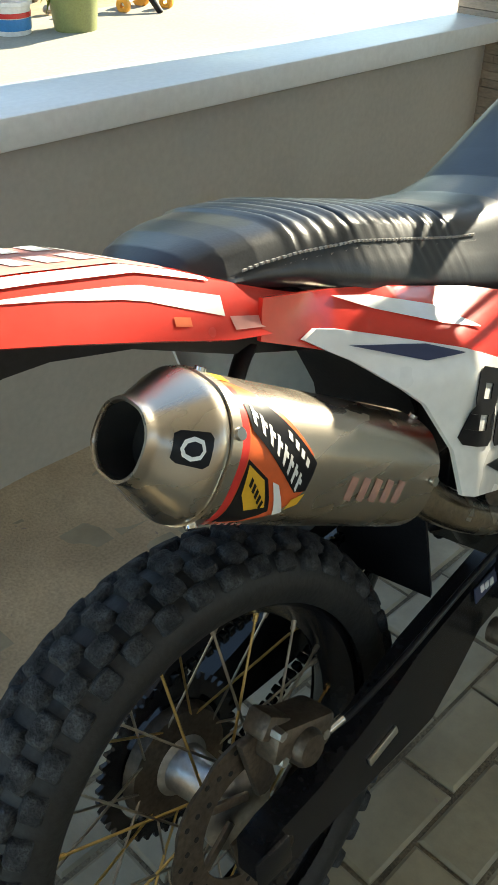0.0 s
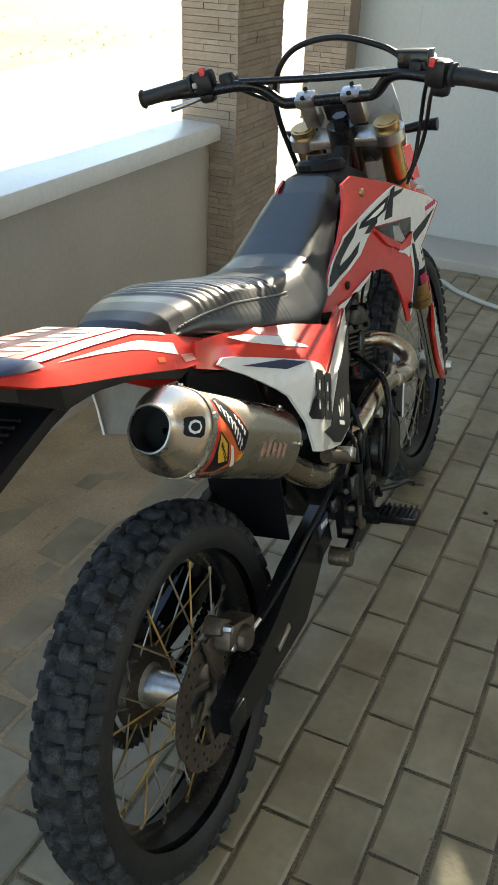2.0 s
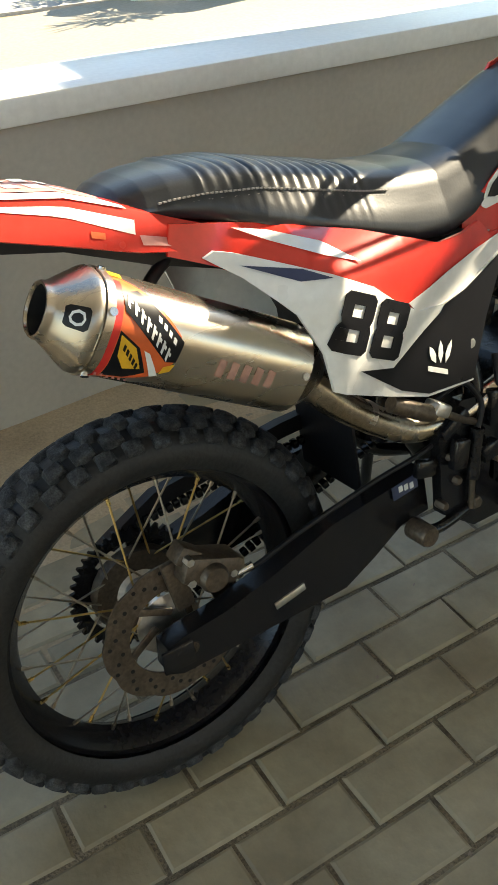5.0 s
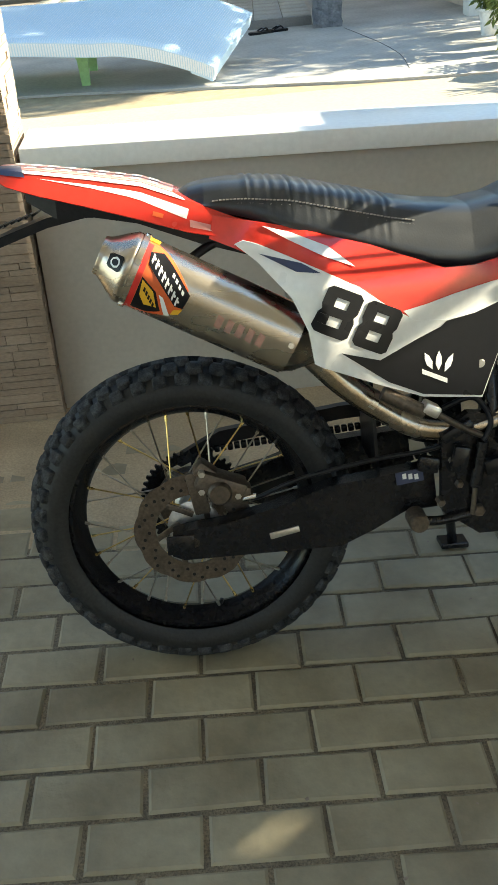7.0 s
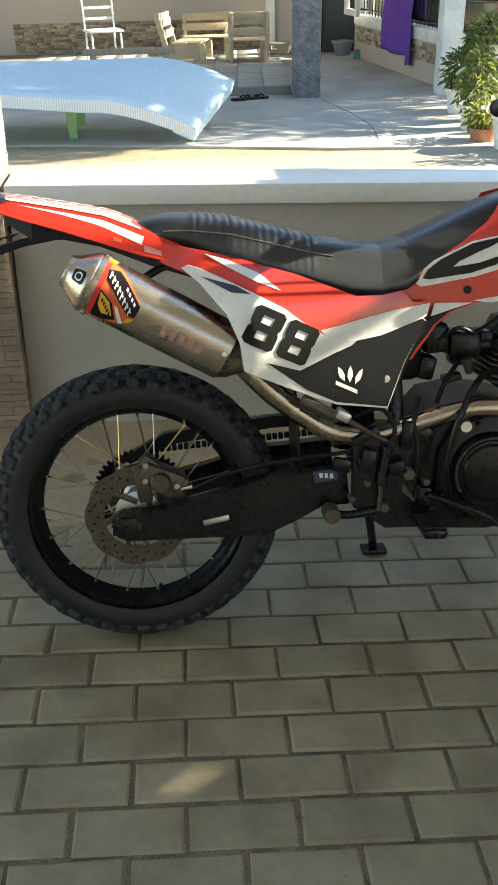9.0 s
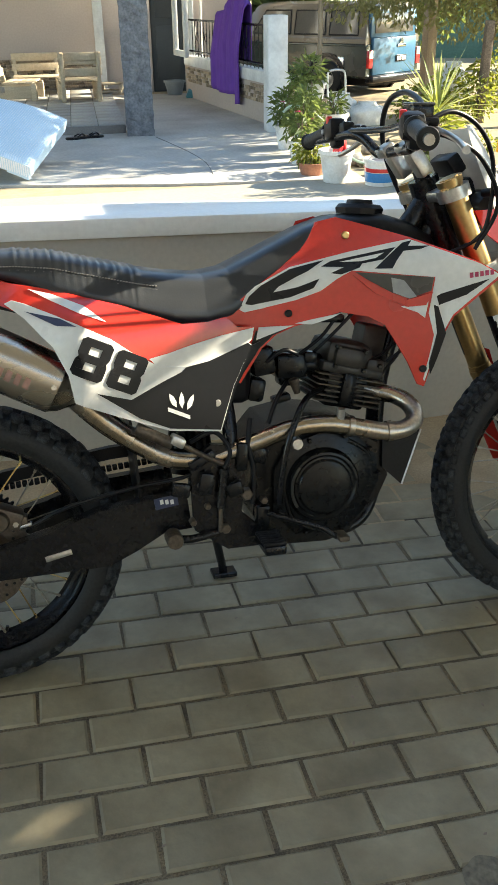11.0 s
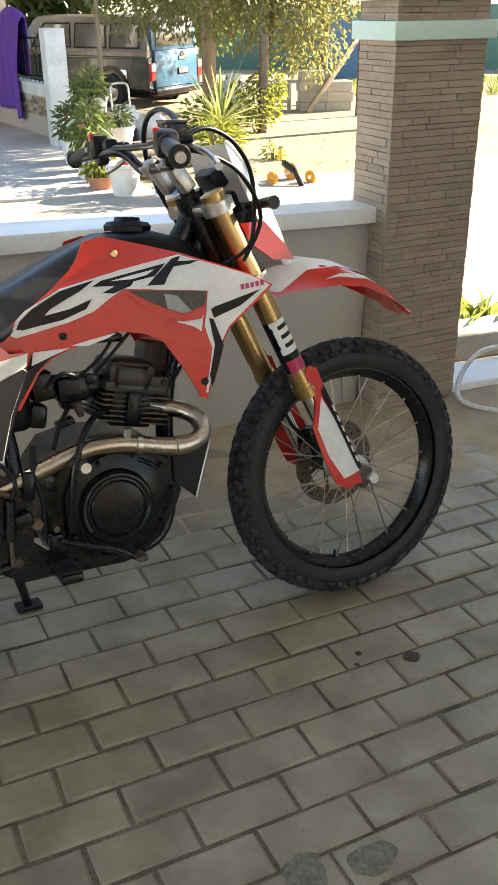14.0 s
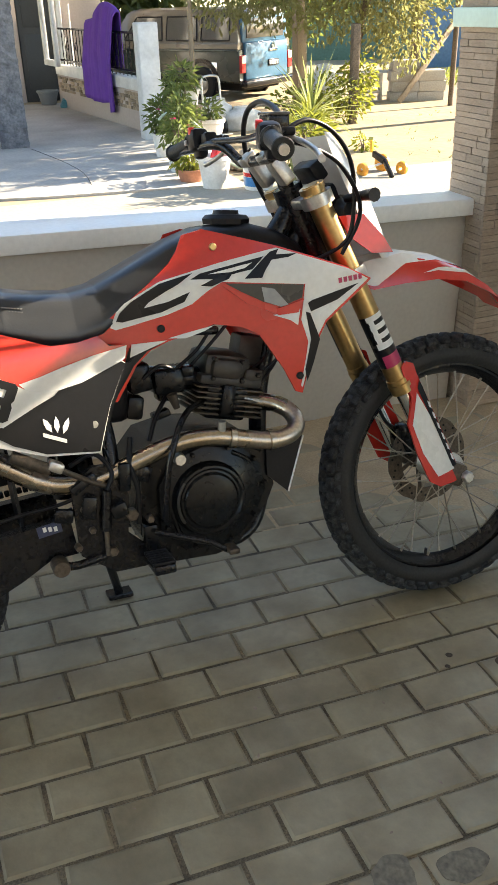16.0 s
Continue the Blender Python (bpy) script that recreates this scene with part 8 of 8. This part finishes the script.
for row in range(4):
    for col in range(2 if row < 3 else 1):
        for dep in range(2):
            part("block", block_me, "block", stack, at=pose(-0.19 + 0.385 * col + 0.02 * (row % 2), -0.08 + 0.16 * dep, 0.138 * row))
lattice = thing("vent_block", pose(5.83, 10.95, -0.03, 0, 0, -10), "pierced concrete vent block beside the stack", "vent block")
for x in (-0.2, -0.07, 0.07, 0.2):
    part("upright", box("upright", x - 0.02, -0.05, 0, x + 0.02, 0.05, 0.4, 0.004), "block", lattice)
for z in (0.0, 0.13, 0.26, 0.37):
    part("crosspiece", box("crosspiece", -0.22, -0.045, z, 0.22, 0.045, z + 0.035, 0.004), "block", lattice)
board = thing("leaning_board", pose(6.15, 10.55, 0.0), "pale timber board leaning on the blocks", "board")
bar("plank", (0, 0, 0.0), (0.95, 0.25, 1.0), (0.03, 0.085), "pole_wood", board)


def yucca(at, seed):
    t = thing("yucca", at, "spiky pale green yucca on a short stem", "plant")
    rnd = random.Random(seed)
    part("trunk", tube("trunk", [(0, 0, 0), (0.01, 0, 0.14), (0, 0, 0.28)], 0.04, 10, 3), "bark", t)
    for k in range(64):
        a, e = rnd.uniform(0, 2 * math.pi), radians(rnd.uniform(-25, 88))
        ln = rnd.uniform(0.5, 0.78)
        d = Vector((math.cos(a) * math.cos(e), math.sin(a) * math.cos(e), math.sin(e)))
        s = d.cross(Vector((0, 0, 1.001))).normalized()
        n = s.cross(d)
        v, f = [], []
        for i, (u, w) in enumerate(((0, 0.010), (0.3, 0.014), (0.7, 0.010), (1, 0.001))):
            c = Vector((0, 0, 0.27)) + d * ln * u - Vector((0, 0, 0.10)) * u * u
            v += [c - s * w + n * w * 0.5, c, c + s * w + n * w * 0.5]
        for i in range(3):
            for q in range(2):
                b = i * 3 + q
                f.append((b, b + 1, b + 4, b + 3))
        part("leaf", mesh_of("leaf", v, f), "blade", t)
    return t


yucca(pose(3.80, 7.95, -0.02), 3)
bush("bush", pose(4.1, 9.3, -0.03), "low yellow-green bush under the tree", "bush", [((0, 0, 0.2), (0.35, 0.3, 0.22)), ((0.4, 0.1, 0.3), (0.3, 0.3, 0.3))], 700, 0.075, 0.02, 41, "leaf_bush", 10)
bush("bush", pose(4.72, 9.0, -0.03), "bright leafy bush climbing the fence post", "bush", [((0, 0, 0.3), (0.26, 0.25, 0.28)), ((0.15, 0.1, 0.55), (0.25, 0.2, 0.25))], 700, 0.07, 0.018, 42, "leaf_bush", 8)
bush("weed", pose(4.02, 7.1, -0.03), "small green weed in the sand", "weed", [((0, 0, 0.07), (0.12, 0.1, 0.09))], 120, 0.06, 0.012, 43, "leaf_bush", 4)
bush("weed", pose(3.35, 6.3, -0.03), "small green weed in the sand", "weed", [((0, 0, 0.05), (0.1, 0.1, 0.06))], 90, 0.05, 0.01, 44, "leaf_bush", 3)
tree(pose(5.0, 9.6, -0.05), "small tree with hanging yellow-green backlit leaves", 2.3, (0.3, 0.0), [
    ((-0.9, 0.1, 1.55), (0.75, 0.7, 0.55)), ((0.1, -0.2, 1.7), (0.8, 0.8, 0.75)), ((0.75, 0.1, 1.25), (0.55, 0.6, 0.75)), ((0.9, 0.4, 0.85), (0.35, 0.4, 0.4)),
    ((-1.5, 0.2, 1.5), (0.6, 0.6, 0.45)), ((-0.3, 0.0, 1.25), (0.5, 0.5, 0.4)), ((0.4, -0.1, 1.2), (0.5, 0.5, 0.5)), ((0.2, 0.3, 2.4), (1.2, 1.1, 0.6)), ((-0.5, -0.3, 2.2), (0.9, 0.8, 0.5)), ((1.4, 0.2, 1.9), (0.7, 0.8, 0.7))], 15000, 0.068, 0.019, 51, trunk_r=0.045)
# high crown out of view, added to dapple the terrace and mattress
tree(pose(6.4, 8.75, -0.05), "taller tree shading the terrace with small leaves", 3.4, (0.1, -0.2), [
    ((0.0, -0.6, 3.0), (1.3, 1.1, 0.8)), ((-1.0, 0.4, 2.7), (1.0, 1.1, 0.7)), ((0.9, 0.5, 3.2), (1.1, 1.1, 0.8)), ((-0.4, -0.2, 3.7), (1.1, 1.0, 0.6)), ((0.2, 1.6, 3.1), (1.2, 1.0, 0.9)), ((-0.5, -1.35, 3.9), (1.4, 0.75, 0.7)), ((0.8, -1.2, 4.3), (1.3, 0.8, 0.6)), ((-0.5, 0.1, 4.4), (1.4, 1.2, 0.6))], 17000, 0.11, 0.034, 52)
tree(pose(6.9, 11.6, -0.05), "taller tree behind the block stack", 2.9, (0.2, 0.1), [
    ((0.0, -0.3, 2.2), (1.0, 1.0, 0.9)), ((-0.9, 0.4, 2.5), (1.0, 1.0, 0.7)), ((0.9, 0.3, 2.6), (1.1, 1.1, 1.0)), ((0.0, 0.0, 3.3), (1.3, 1.3, 0.7)), ((1.2, -0.5, 1.6), (0.5, 0.5, 0.6))], 8000, 0.085, 0.024, 53)
tree(pose(3.3, 14.9, -0.05), "broad-leaved tree behind the garden wall", 2.4, (-0.2, 0.1), [
    ((-0.5, -0.2, 1.5), (0.9, 0.6, 0.6)), ((0.5, 0.0, 1.7), (0.9, 0.7, 0.6)), ((0.0, 0.1, 2.4), (1.2, 0.9, 0.6))], 1500, 0.34, 0.07, 54, "leaf")

tree(pose(5.6, 14.6, -0.05), "dense green tree behind the parked car", 2.6, (0.1, 0.1), [
    ((0.0, 0.0, 1.3), (1.2, 0.8, 0.9)), ((0.9, 0.2, 1.8), (1.1, 0.8, 0.9)), ((-0.6, 0.1, 2.3), (1.2, 0.9, 0.8))], 5000, 0.12, 0.034, 55, "leaf")

# ---------------------------------------------------------------- far side of the yard
fence_far = part("fence_far", box("fence_far", -1.0, 0, -0.1, 16.0, 0.05, 1.35, 0.004), "tarp", at=pose(8.5, 19.2, 0, 0, 0, -24))
tagged(fence_far, "faded green sheet fence at the far end", "fence", kind="structure")
grass_bed = part("grass_strip", box("grass_strip", -6, -1.2, -0.2, 9, 1.2, -0.012, 0.01), "grass", at=pose(12.4, 13.6, 0, 0, 0, -20))
tagged(grass_bed, "sunny green grass strip along the far fence", "grass", kind="structure")


def tufts(name, label, area, count, height, seed, mat):
    rnd = random.Random(seed)
    v, f = [], []
    x0, y0, x1, y1 = area
    for k in range(count):
        p = Vector((rnd.uniform(x0, x1), rnd.uniform(y0, y1), -0.03))
        for q in range(5):
            a, h = rnd.uniform(0, 6.28), height * rnd.uniform(0.5, 1.2)
            d = Vector((math.cos(a), math.sin(a), 0))
            s = Vector((-d.y, d.x, 0)) * 0.004
            b = len(v)
            v += [p - s, p + s, p + d * h * 0.3 + Vector((0, 0, h * 0.7)) + s * 0.6, p + d * h * 0.7 + Vector((0, 0, h))]
            f += [(b, b + 1, b + 2), (b, b + 2, b + 3)]
    ob = part(name, mesh_of(name, v, f), mat)
    return tagged(ob, label, "grass", kind="stuff")


tufts("dry_grass", "sparse dry grass tufts in the sandy yard", (3.4, 6.2, 9.5, 9.5), 110, 0.035, 61, "grass")
tufts("far_grass", "green grass along the far fence", (8.0, 11.5, 15.0, 14.5), 700, 0.14, 63, "grass")
rnd = random.Random(77)
v, f = [], []
for k in range(900):
    p = Vector((rnd.uniform(2.6, 9.5), rnd.uniform(5.7, 11.5), -0.028))
    a, s = rnd.uniform(0, 6.28), rnd.uniform(0.012, 0.035)
    d, e = Vector((math.cos(a), math.sin(a), rnd.uniform(-0.1, 0.3))) * s, Vector((-math.sin(a), math.cos(a), 0)) * s * 0.5
    b = len(v)
    v += [p - d, p + e, p + d + Vector((0, 0, 0.006)), p - e]
    f.append((b, b + 1, b + 2, b + 3))
litter = part("leaf_litter", mesh_of("leaf_litter", v, f), "bark")
tagged(litter, "dry brown leaves scattered over the sand", "leaves", kind="stuff")
blue_sheet = part("tarpaulin", box("tarpaulin", -1.2, -0.05, -0.03, 1.4, 0.05, 1.1, 0.03), "far_blue", at=pose(10.3, 15.6, 0, 0, 0, -20))
tagged(blue_sheet, "faded blue sheet hung at the far end of the yard", "tarpaulin")

SITE[0] = Matrix()

# ---------------------------------------------------------------- hose on the drive
hose2 = part("hose", tube("hose", [(3.2, 1.66, 0.042), (2.85, 1.60, 0.10), (2.58, 1.50, 0.13), (2.40, 1.40, 0.06), (2.36, 1.28, 0.012), (2.55, 1.08, 0.012), (2.95, 0.86, 0.012), (3.03, 0.777, 0.012), (2.90, 0.64, 0.012), (2.79, 0.405, 0.012), (2.85, 0.1, 0.012)], 0.011, 8, 6), "hose_white")
tagged(hose2, "dirty white hose lying on the paving", "hose")

# fallen bits and an oil stain on the drive
rnd = random.Random(90)
v, f = [], []
for k in range(420):
    p = Vector((rnd.uniform(-1.5, 3.2), rnd.uniform(-1.6, 1.35), 0.002))
    a, w = rnd.uniform(0, 6.28), rnd.uniform(0.002, 0.007)
    d, e = Vector((math.cos(a), math.sin(a), 0.15)) * w, Vector((-math.sin(a), math.cos(a), 0)) * w * rnd.uniform(0.3, 0.8)
    b = len(v)
    v += [p - d, p + e, p + d, p - e]
    f.append((b, b + 1, b + 2, b + 3))
grit = part("grit", mesh_of("grit", v, f), "core")
tagged(grit, "tiny leaf bits and grit scattered on the paving", "grit", kind="stuff")
for cx, cy, r, seed in ((1.194, 0.078, 0.020, 1), (1.081, 0.142, 0.008, 2), (1.056, 0.108, 0.006, 3)):
    q = random.Random(seed)
    bm = bmesh.new()
    bmesh.ops.create_icosphere(bm, subdivisions=2, radius=r)
    for w in bm.verts:
        w.co = Vector((w.co.x * q.uniform(0.7, 1.3), w.co.y * q.uniform(0.7, 1.3), max(w.co.z, -0.1 * r) * 0.3))
    tagged(part("leaf_clump", of_bm("leaf_clump", bm, True, 60), "soil", at=pose(cx, cy, 0.001)), "dark rotting leaf clump on the paving", "leaves", "leaf clumps on the paving")


def stain(cx, cy, r, seed, mat, label):
    """A thin irregular film on the paving."""
    q = random.Random(seed)
    n = 40
    a0, b0, c0 = (q.uniform(0, 6.28) for k in range(3))
    reach = [r * (1 + 0.13 * math.sin(2 * a + a0) + 0.07 * math.sin(3 * a + b0) + 0.04 * math.sin(7 * a + c0)) for a in (6.283 * k / n for k in range(n))]
    top = [Vector((reach[k] * math.cos(6.283 * k / n), reach[k] * 0.8 * math.sin(6.283 * k / n), 0.0016)) for k in range(n)]
    ob = part("stain", loft("stain", [[w - Vector((0, 0, 0.0016)) for w in top], top], smooth=False), mat, at=pose(cx, cy, 0.0008))
    return tagged(ob, label, "stain", "stains on the paving")


M["oil"] = material("old_oil_film", (0.185, 0.162, 0.122), 0.85, vary=0.3, scale=30, fine=90, bump=0.2)
stain(0.783, -0.363, 0.045, 4, "oil", "old dark oil stain on the paving")
stain(0.655, -0.336, 0.045, 6, "oil", "old dark oil stain on the paving")

# blown sand along the foot of the low wall, half burying the paving
rnd = random.Random(31)
phase = [(rnd.uniform(3, 30), rnd.uniform(3, 30), rnd.uniform(0, 6.28)) for k in range(9)]


def sand_height(x, y):
    edge = 0.70 + 0.10 * math.sin(x * 2.3 + 0.6) + 0.05 * math.sin(x * 7.1)
    far = min(1.0, max(0.0, (y - edge) / 0.35))
    lump = sum(math.sin(a * x + b * y + c) for a, b, c in phase) / 9
    wall_y = 1.413 + 0.0367 * (x + 0.60)
    heap = 0.012 * max(0.0, 1 - (wall_y - y) / 0.09) * (0.6 + 0.4 * math.sin(x * 9))
    return -0.0075 + 0.0088 * far ** 0.8 + 0.0030 * lump + heap


nx, ny, x0, x1, y0, y1 = 300, 64, -1.9, 3.3, 0.52, 1.50
v = [(x0 + (x1 - x0) * i / nx, y0 + (y1 - y0) * j / ny, sand_height(x0 + (x1 - x0) * i / nx, y0 + (y1 - y0) * j / ny)) for i in range(nx + 1) for j in range(ny + 1)]
f = [(i * (ny + 1) + j, (i + 1) * (ny + 1) + j, (i + 1) * (ny + 1) + j + 1, i * (ny + 1) + j + 1) for i in range(nx) for j in range(ny)]
tagged(part("sand", mesh_of("sand", v, f, True), "drift"), "thin drift of brown sand over the paving", "sand", kind="stuff")
stone_kerb = part("kerb_stone", box("kerb_stone", 2.45, 1.75, -0.05, 3.2, 1.95, 0.13, 0.02), "block")
tagged(stone_kerb, "rough concrete kerb stone beside the gate opening", "kerb", kind="structure")
tufts("verge_grass", "green grass tufts along the lane beside the pillar", (2.45, 1.78, 3.2, 2.05), 90, 0.07, 62, "grass")
tufts("kerb_grass", "green weeds growing behind the kerb stone", (2.45, 1.95, 3.15, 2.12), 60, 0.2, 66, "grass")

# ---------------------------------------------------------------- stone strips on the pillars
STRIPS = {}


def strip_mesh(w, h, d):
    key = (round(w, 3), round(h, 3), round(d, 3))
    if key not in STRIPS:
        c = 0.0009
        v = [(0, 0, 0), (w, 0, 0), (w, 0, h), (0, 0, h), (c, -d, c), (w - c, -d, c), (w - c, -d, h - c), (c, -d, h - c)]
        f = [(0, 1, 5, 4), (1, 2, 6, 5), (2, 3, 7, 6), (3, 0, 4, 7), (4, 5, 6, 7)]
        STRIPS[key] = mesh_of("strip", v, f)
        STRIPS[key].materials.append(M["ledger"])
    return STRIPS[key]


def clad(core, width, depth, z0, z1, faces, seed, low=0.0):
    """Stone strips of uneven length and depth on the given faces of a pillar."""
    rnd = random.Random(seed)
    z = z0
    while z < z1 - 0.008:
        h = min(rnd.choice((0.018, 0.021, 0.024, 0.03)), z1 - z)
        for face in faces:
            run, x = (width if face in "sn" else depth), 0.0
            first = True
            while x < run - 0.01:
                w = rnd.choice((0.07, 0.1, 0.14, 0.18, 0.22)) if not first else rnd.choice((0.05, 0.09, 0.15, 0.2))
                first = False
                w = min(w, run - x)
                if run - x - w < 0.03:
                    w = run - x
                d = rnd.choice((0.009, 0.010, 0.011, 0.0115, 0.0125))
                m = {"s": pose(x, 0.012, z), "w": pose(0.012, depth - x, z, 0, 0, -90), "e": pose(width - 0.012, x, z, 0, 0, 90)}[face]
                part("stone", strip_mesh(w - 0.0002, h - 0.0002, d), None, core, at=m)
                x += w
        z += h


clad(PILLAR_R, 0.385, 0.230, 0.0, 1.358, "sw", 3)
clad(PILLAR_R, 0.385, 0.230, 1.418, 1.48, "sw", 5)
clad(PILLAR_L, 0.385, 0.230, 0.0, 1.55, "se", 4)
clad(PILLAR_F, 0.40, 0.230, 0.6, 1.55, "w", 6)

# ---------------------------------------------------------------- paving blocks
BX, BY = 0.206, 0.1035


def block_mesh(seed):
    rnd = random.Random(seed)
    w, d, c, s = BX / 2 - 0.0042, BY / 2 - 0.0042, 0.0055, 0.0040
    j = lambda: rnd.uniform(-0.0024, 0.0018)
    low = [(-w + j(), -d + j()), (w + j(), -d + j()), (w + j(), d + j()), (-w + j(), d + j())]
    v = [(x, y, -0.03) for x, y in low] + [(x, y, -s) for x, y in low]
    v += [(x - math.copysign(c, x), y - math.copysign(c, y), rnd.uniform(-0.0006, 0.0006)) for x, y in low]
    f = [(a, (a + 1) % 4, (a + 1) % 4 + 4, a + 4) for a in range(4)] + [(a + 4, (a + 1) % 4 + 4, (a + 1) % 4 + 8, a + 8) for a in range(4)] + [(8, 9, 10, 11)]
    return v, f


BLOCKS = [block_mesh(k) for k in range(8)]
block_meshes = []
for bv, bf in BLOCKS:
    me = mesh_of("block", bv, bf)
    me.materials.append(M["paver"])
    block_meshes.append(me)
rest_v, rest_f = [], []
rnd = random.Random(11)
wall_line = lambda x: 1.413 + 0.0367 * (x + 0.60)
for row in range(-40, 17):
    y = (row + 0.5) * BY
    off = 0.0 if row % 2 else 0.5
    for col in range(-28, 19):
        x = (col + off) * BX + (BX / 2)
        if x > 3.62 or x < -5.8 or y > min(wall_line(x) + 0.02, 1.46 if x > 1.95 else 9):
            if not (2.37 < x < 3.5 and y < 1.43):
                continue
        m = pose(x, y, rnd.uniform(-0.0026, 0.0014), rnd.uniform(-0.5, 0.5), rnd.uniform(-0.3, 0.3), rnd.uniform(-0.5, 0.5))
        k = rnd.randrange(8)
        if -0.75 < x < 1.75 and -0.75 < y < 0.66:
            part("block", block_meshes[k], None, floor, at=m)
        else:
            b0 = len(rest_v)
            rest_v += [m @ Vector(q) for q in BLOCKS[k][0]]
            rest_f += [tuple(i + b0 for i in q) for q in BLOCKS[k][1]]
rest = part("paving_blocks", mesh_of("paving_blocks", rest_v, rest_f), "paver", floor)
tagged(rest, kind="stuff")
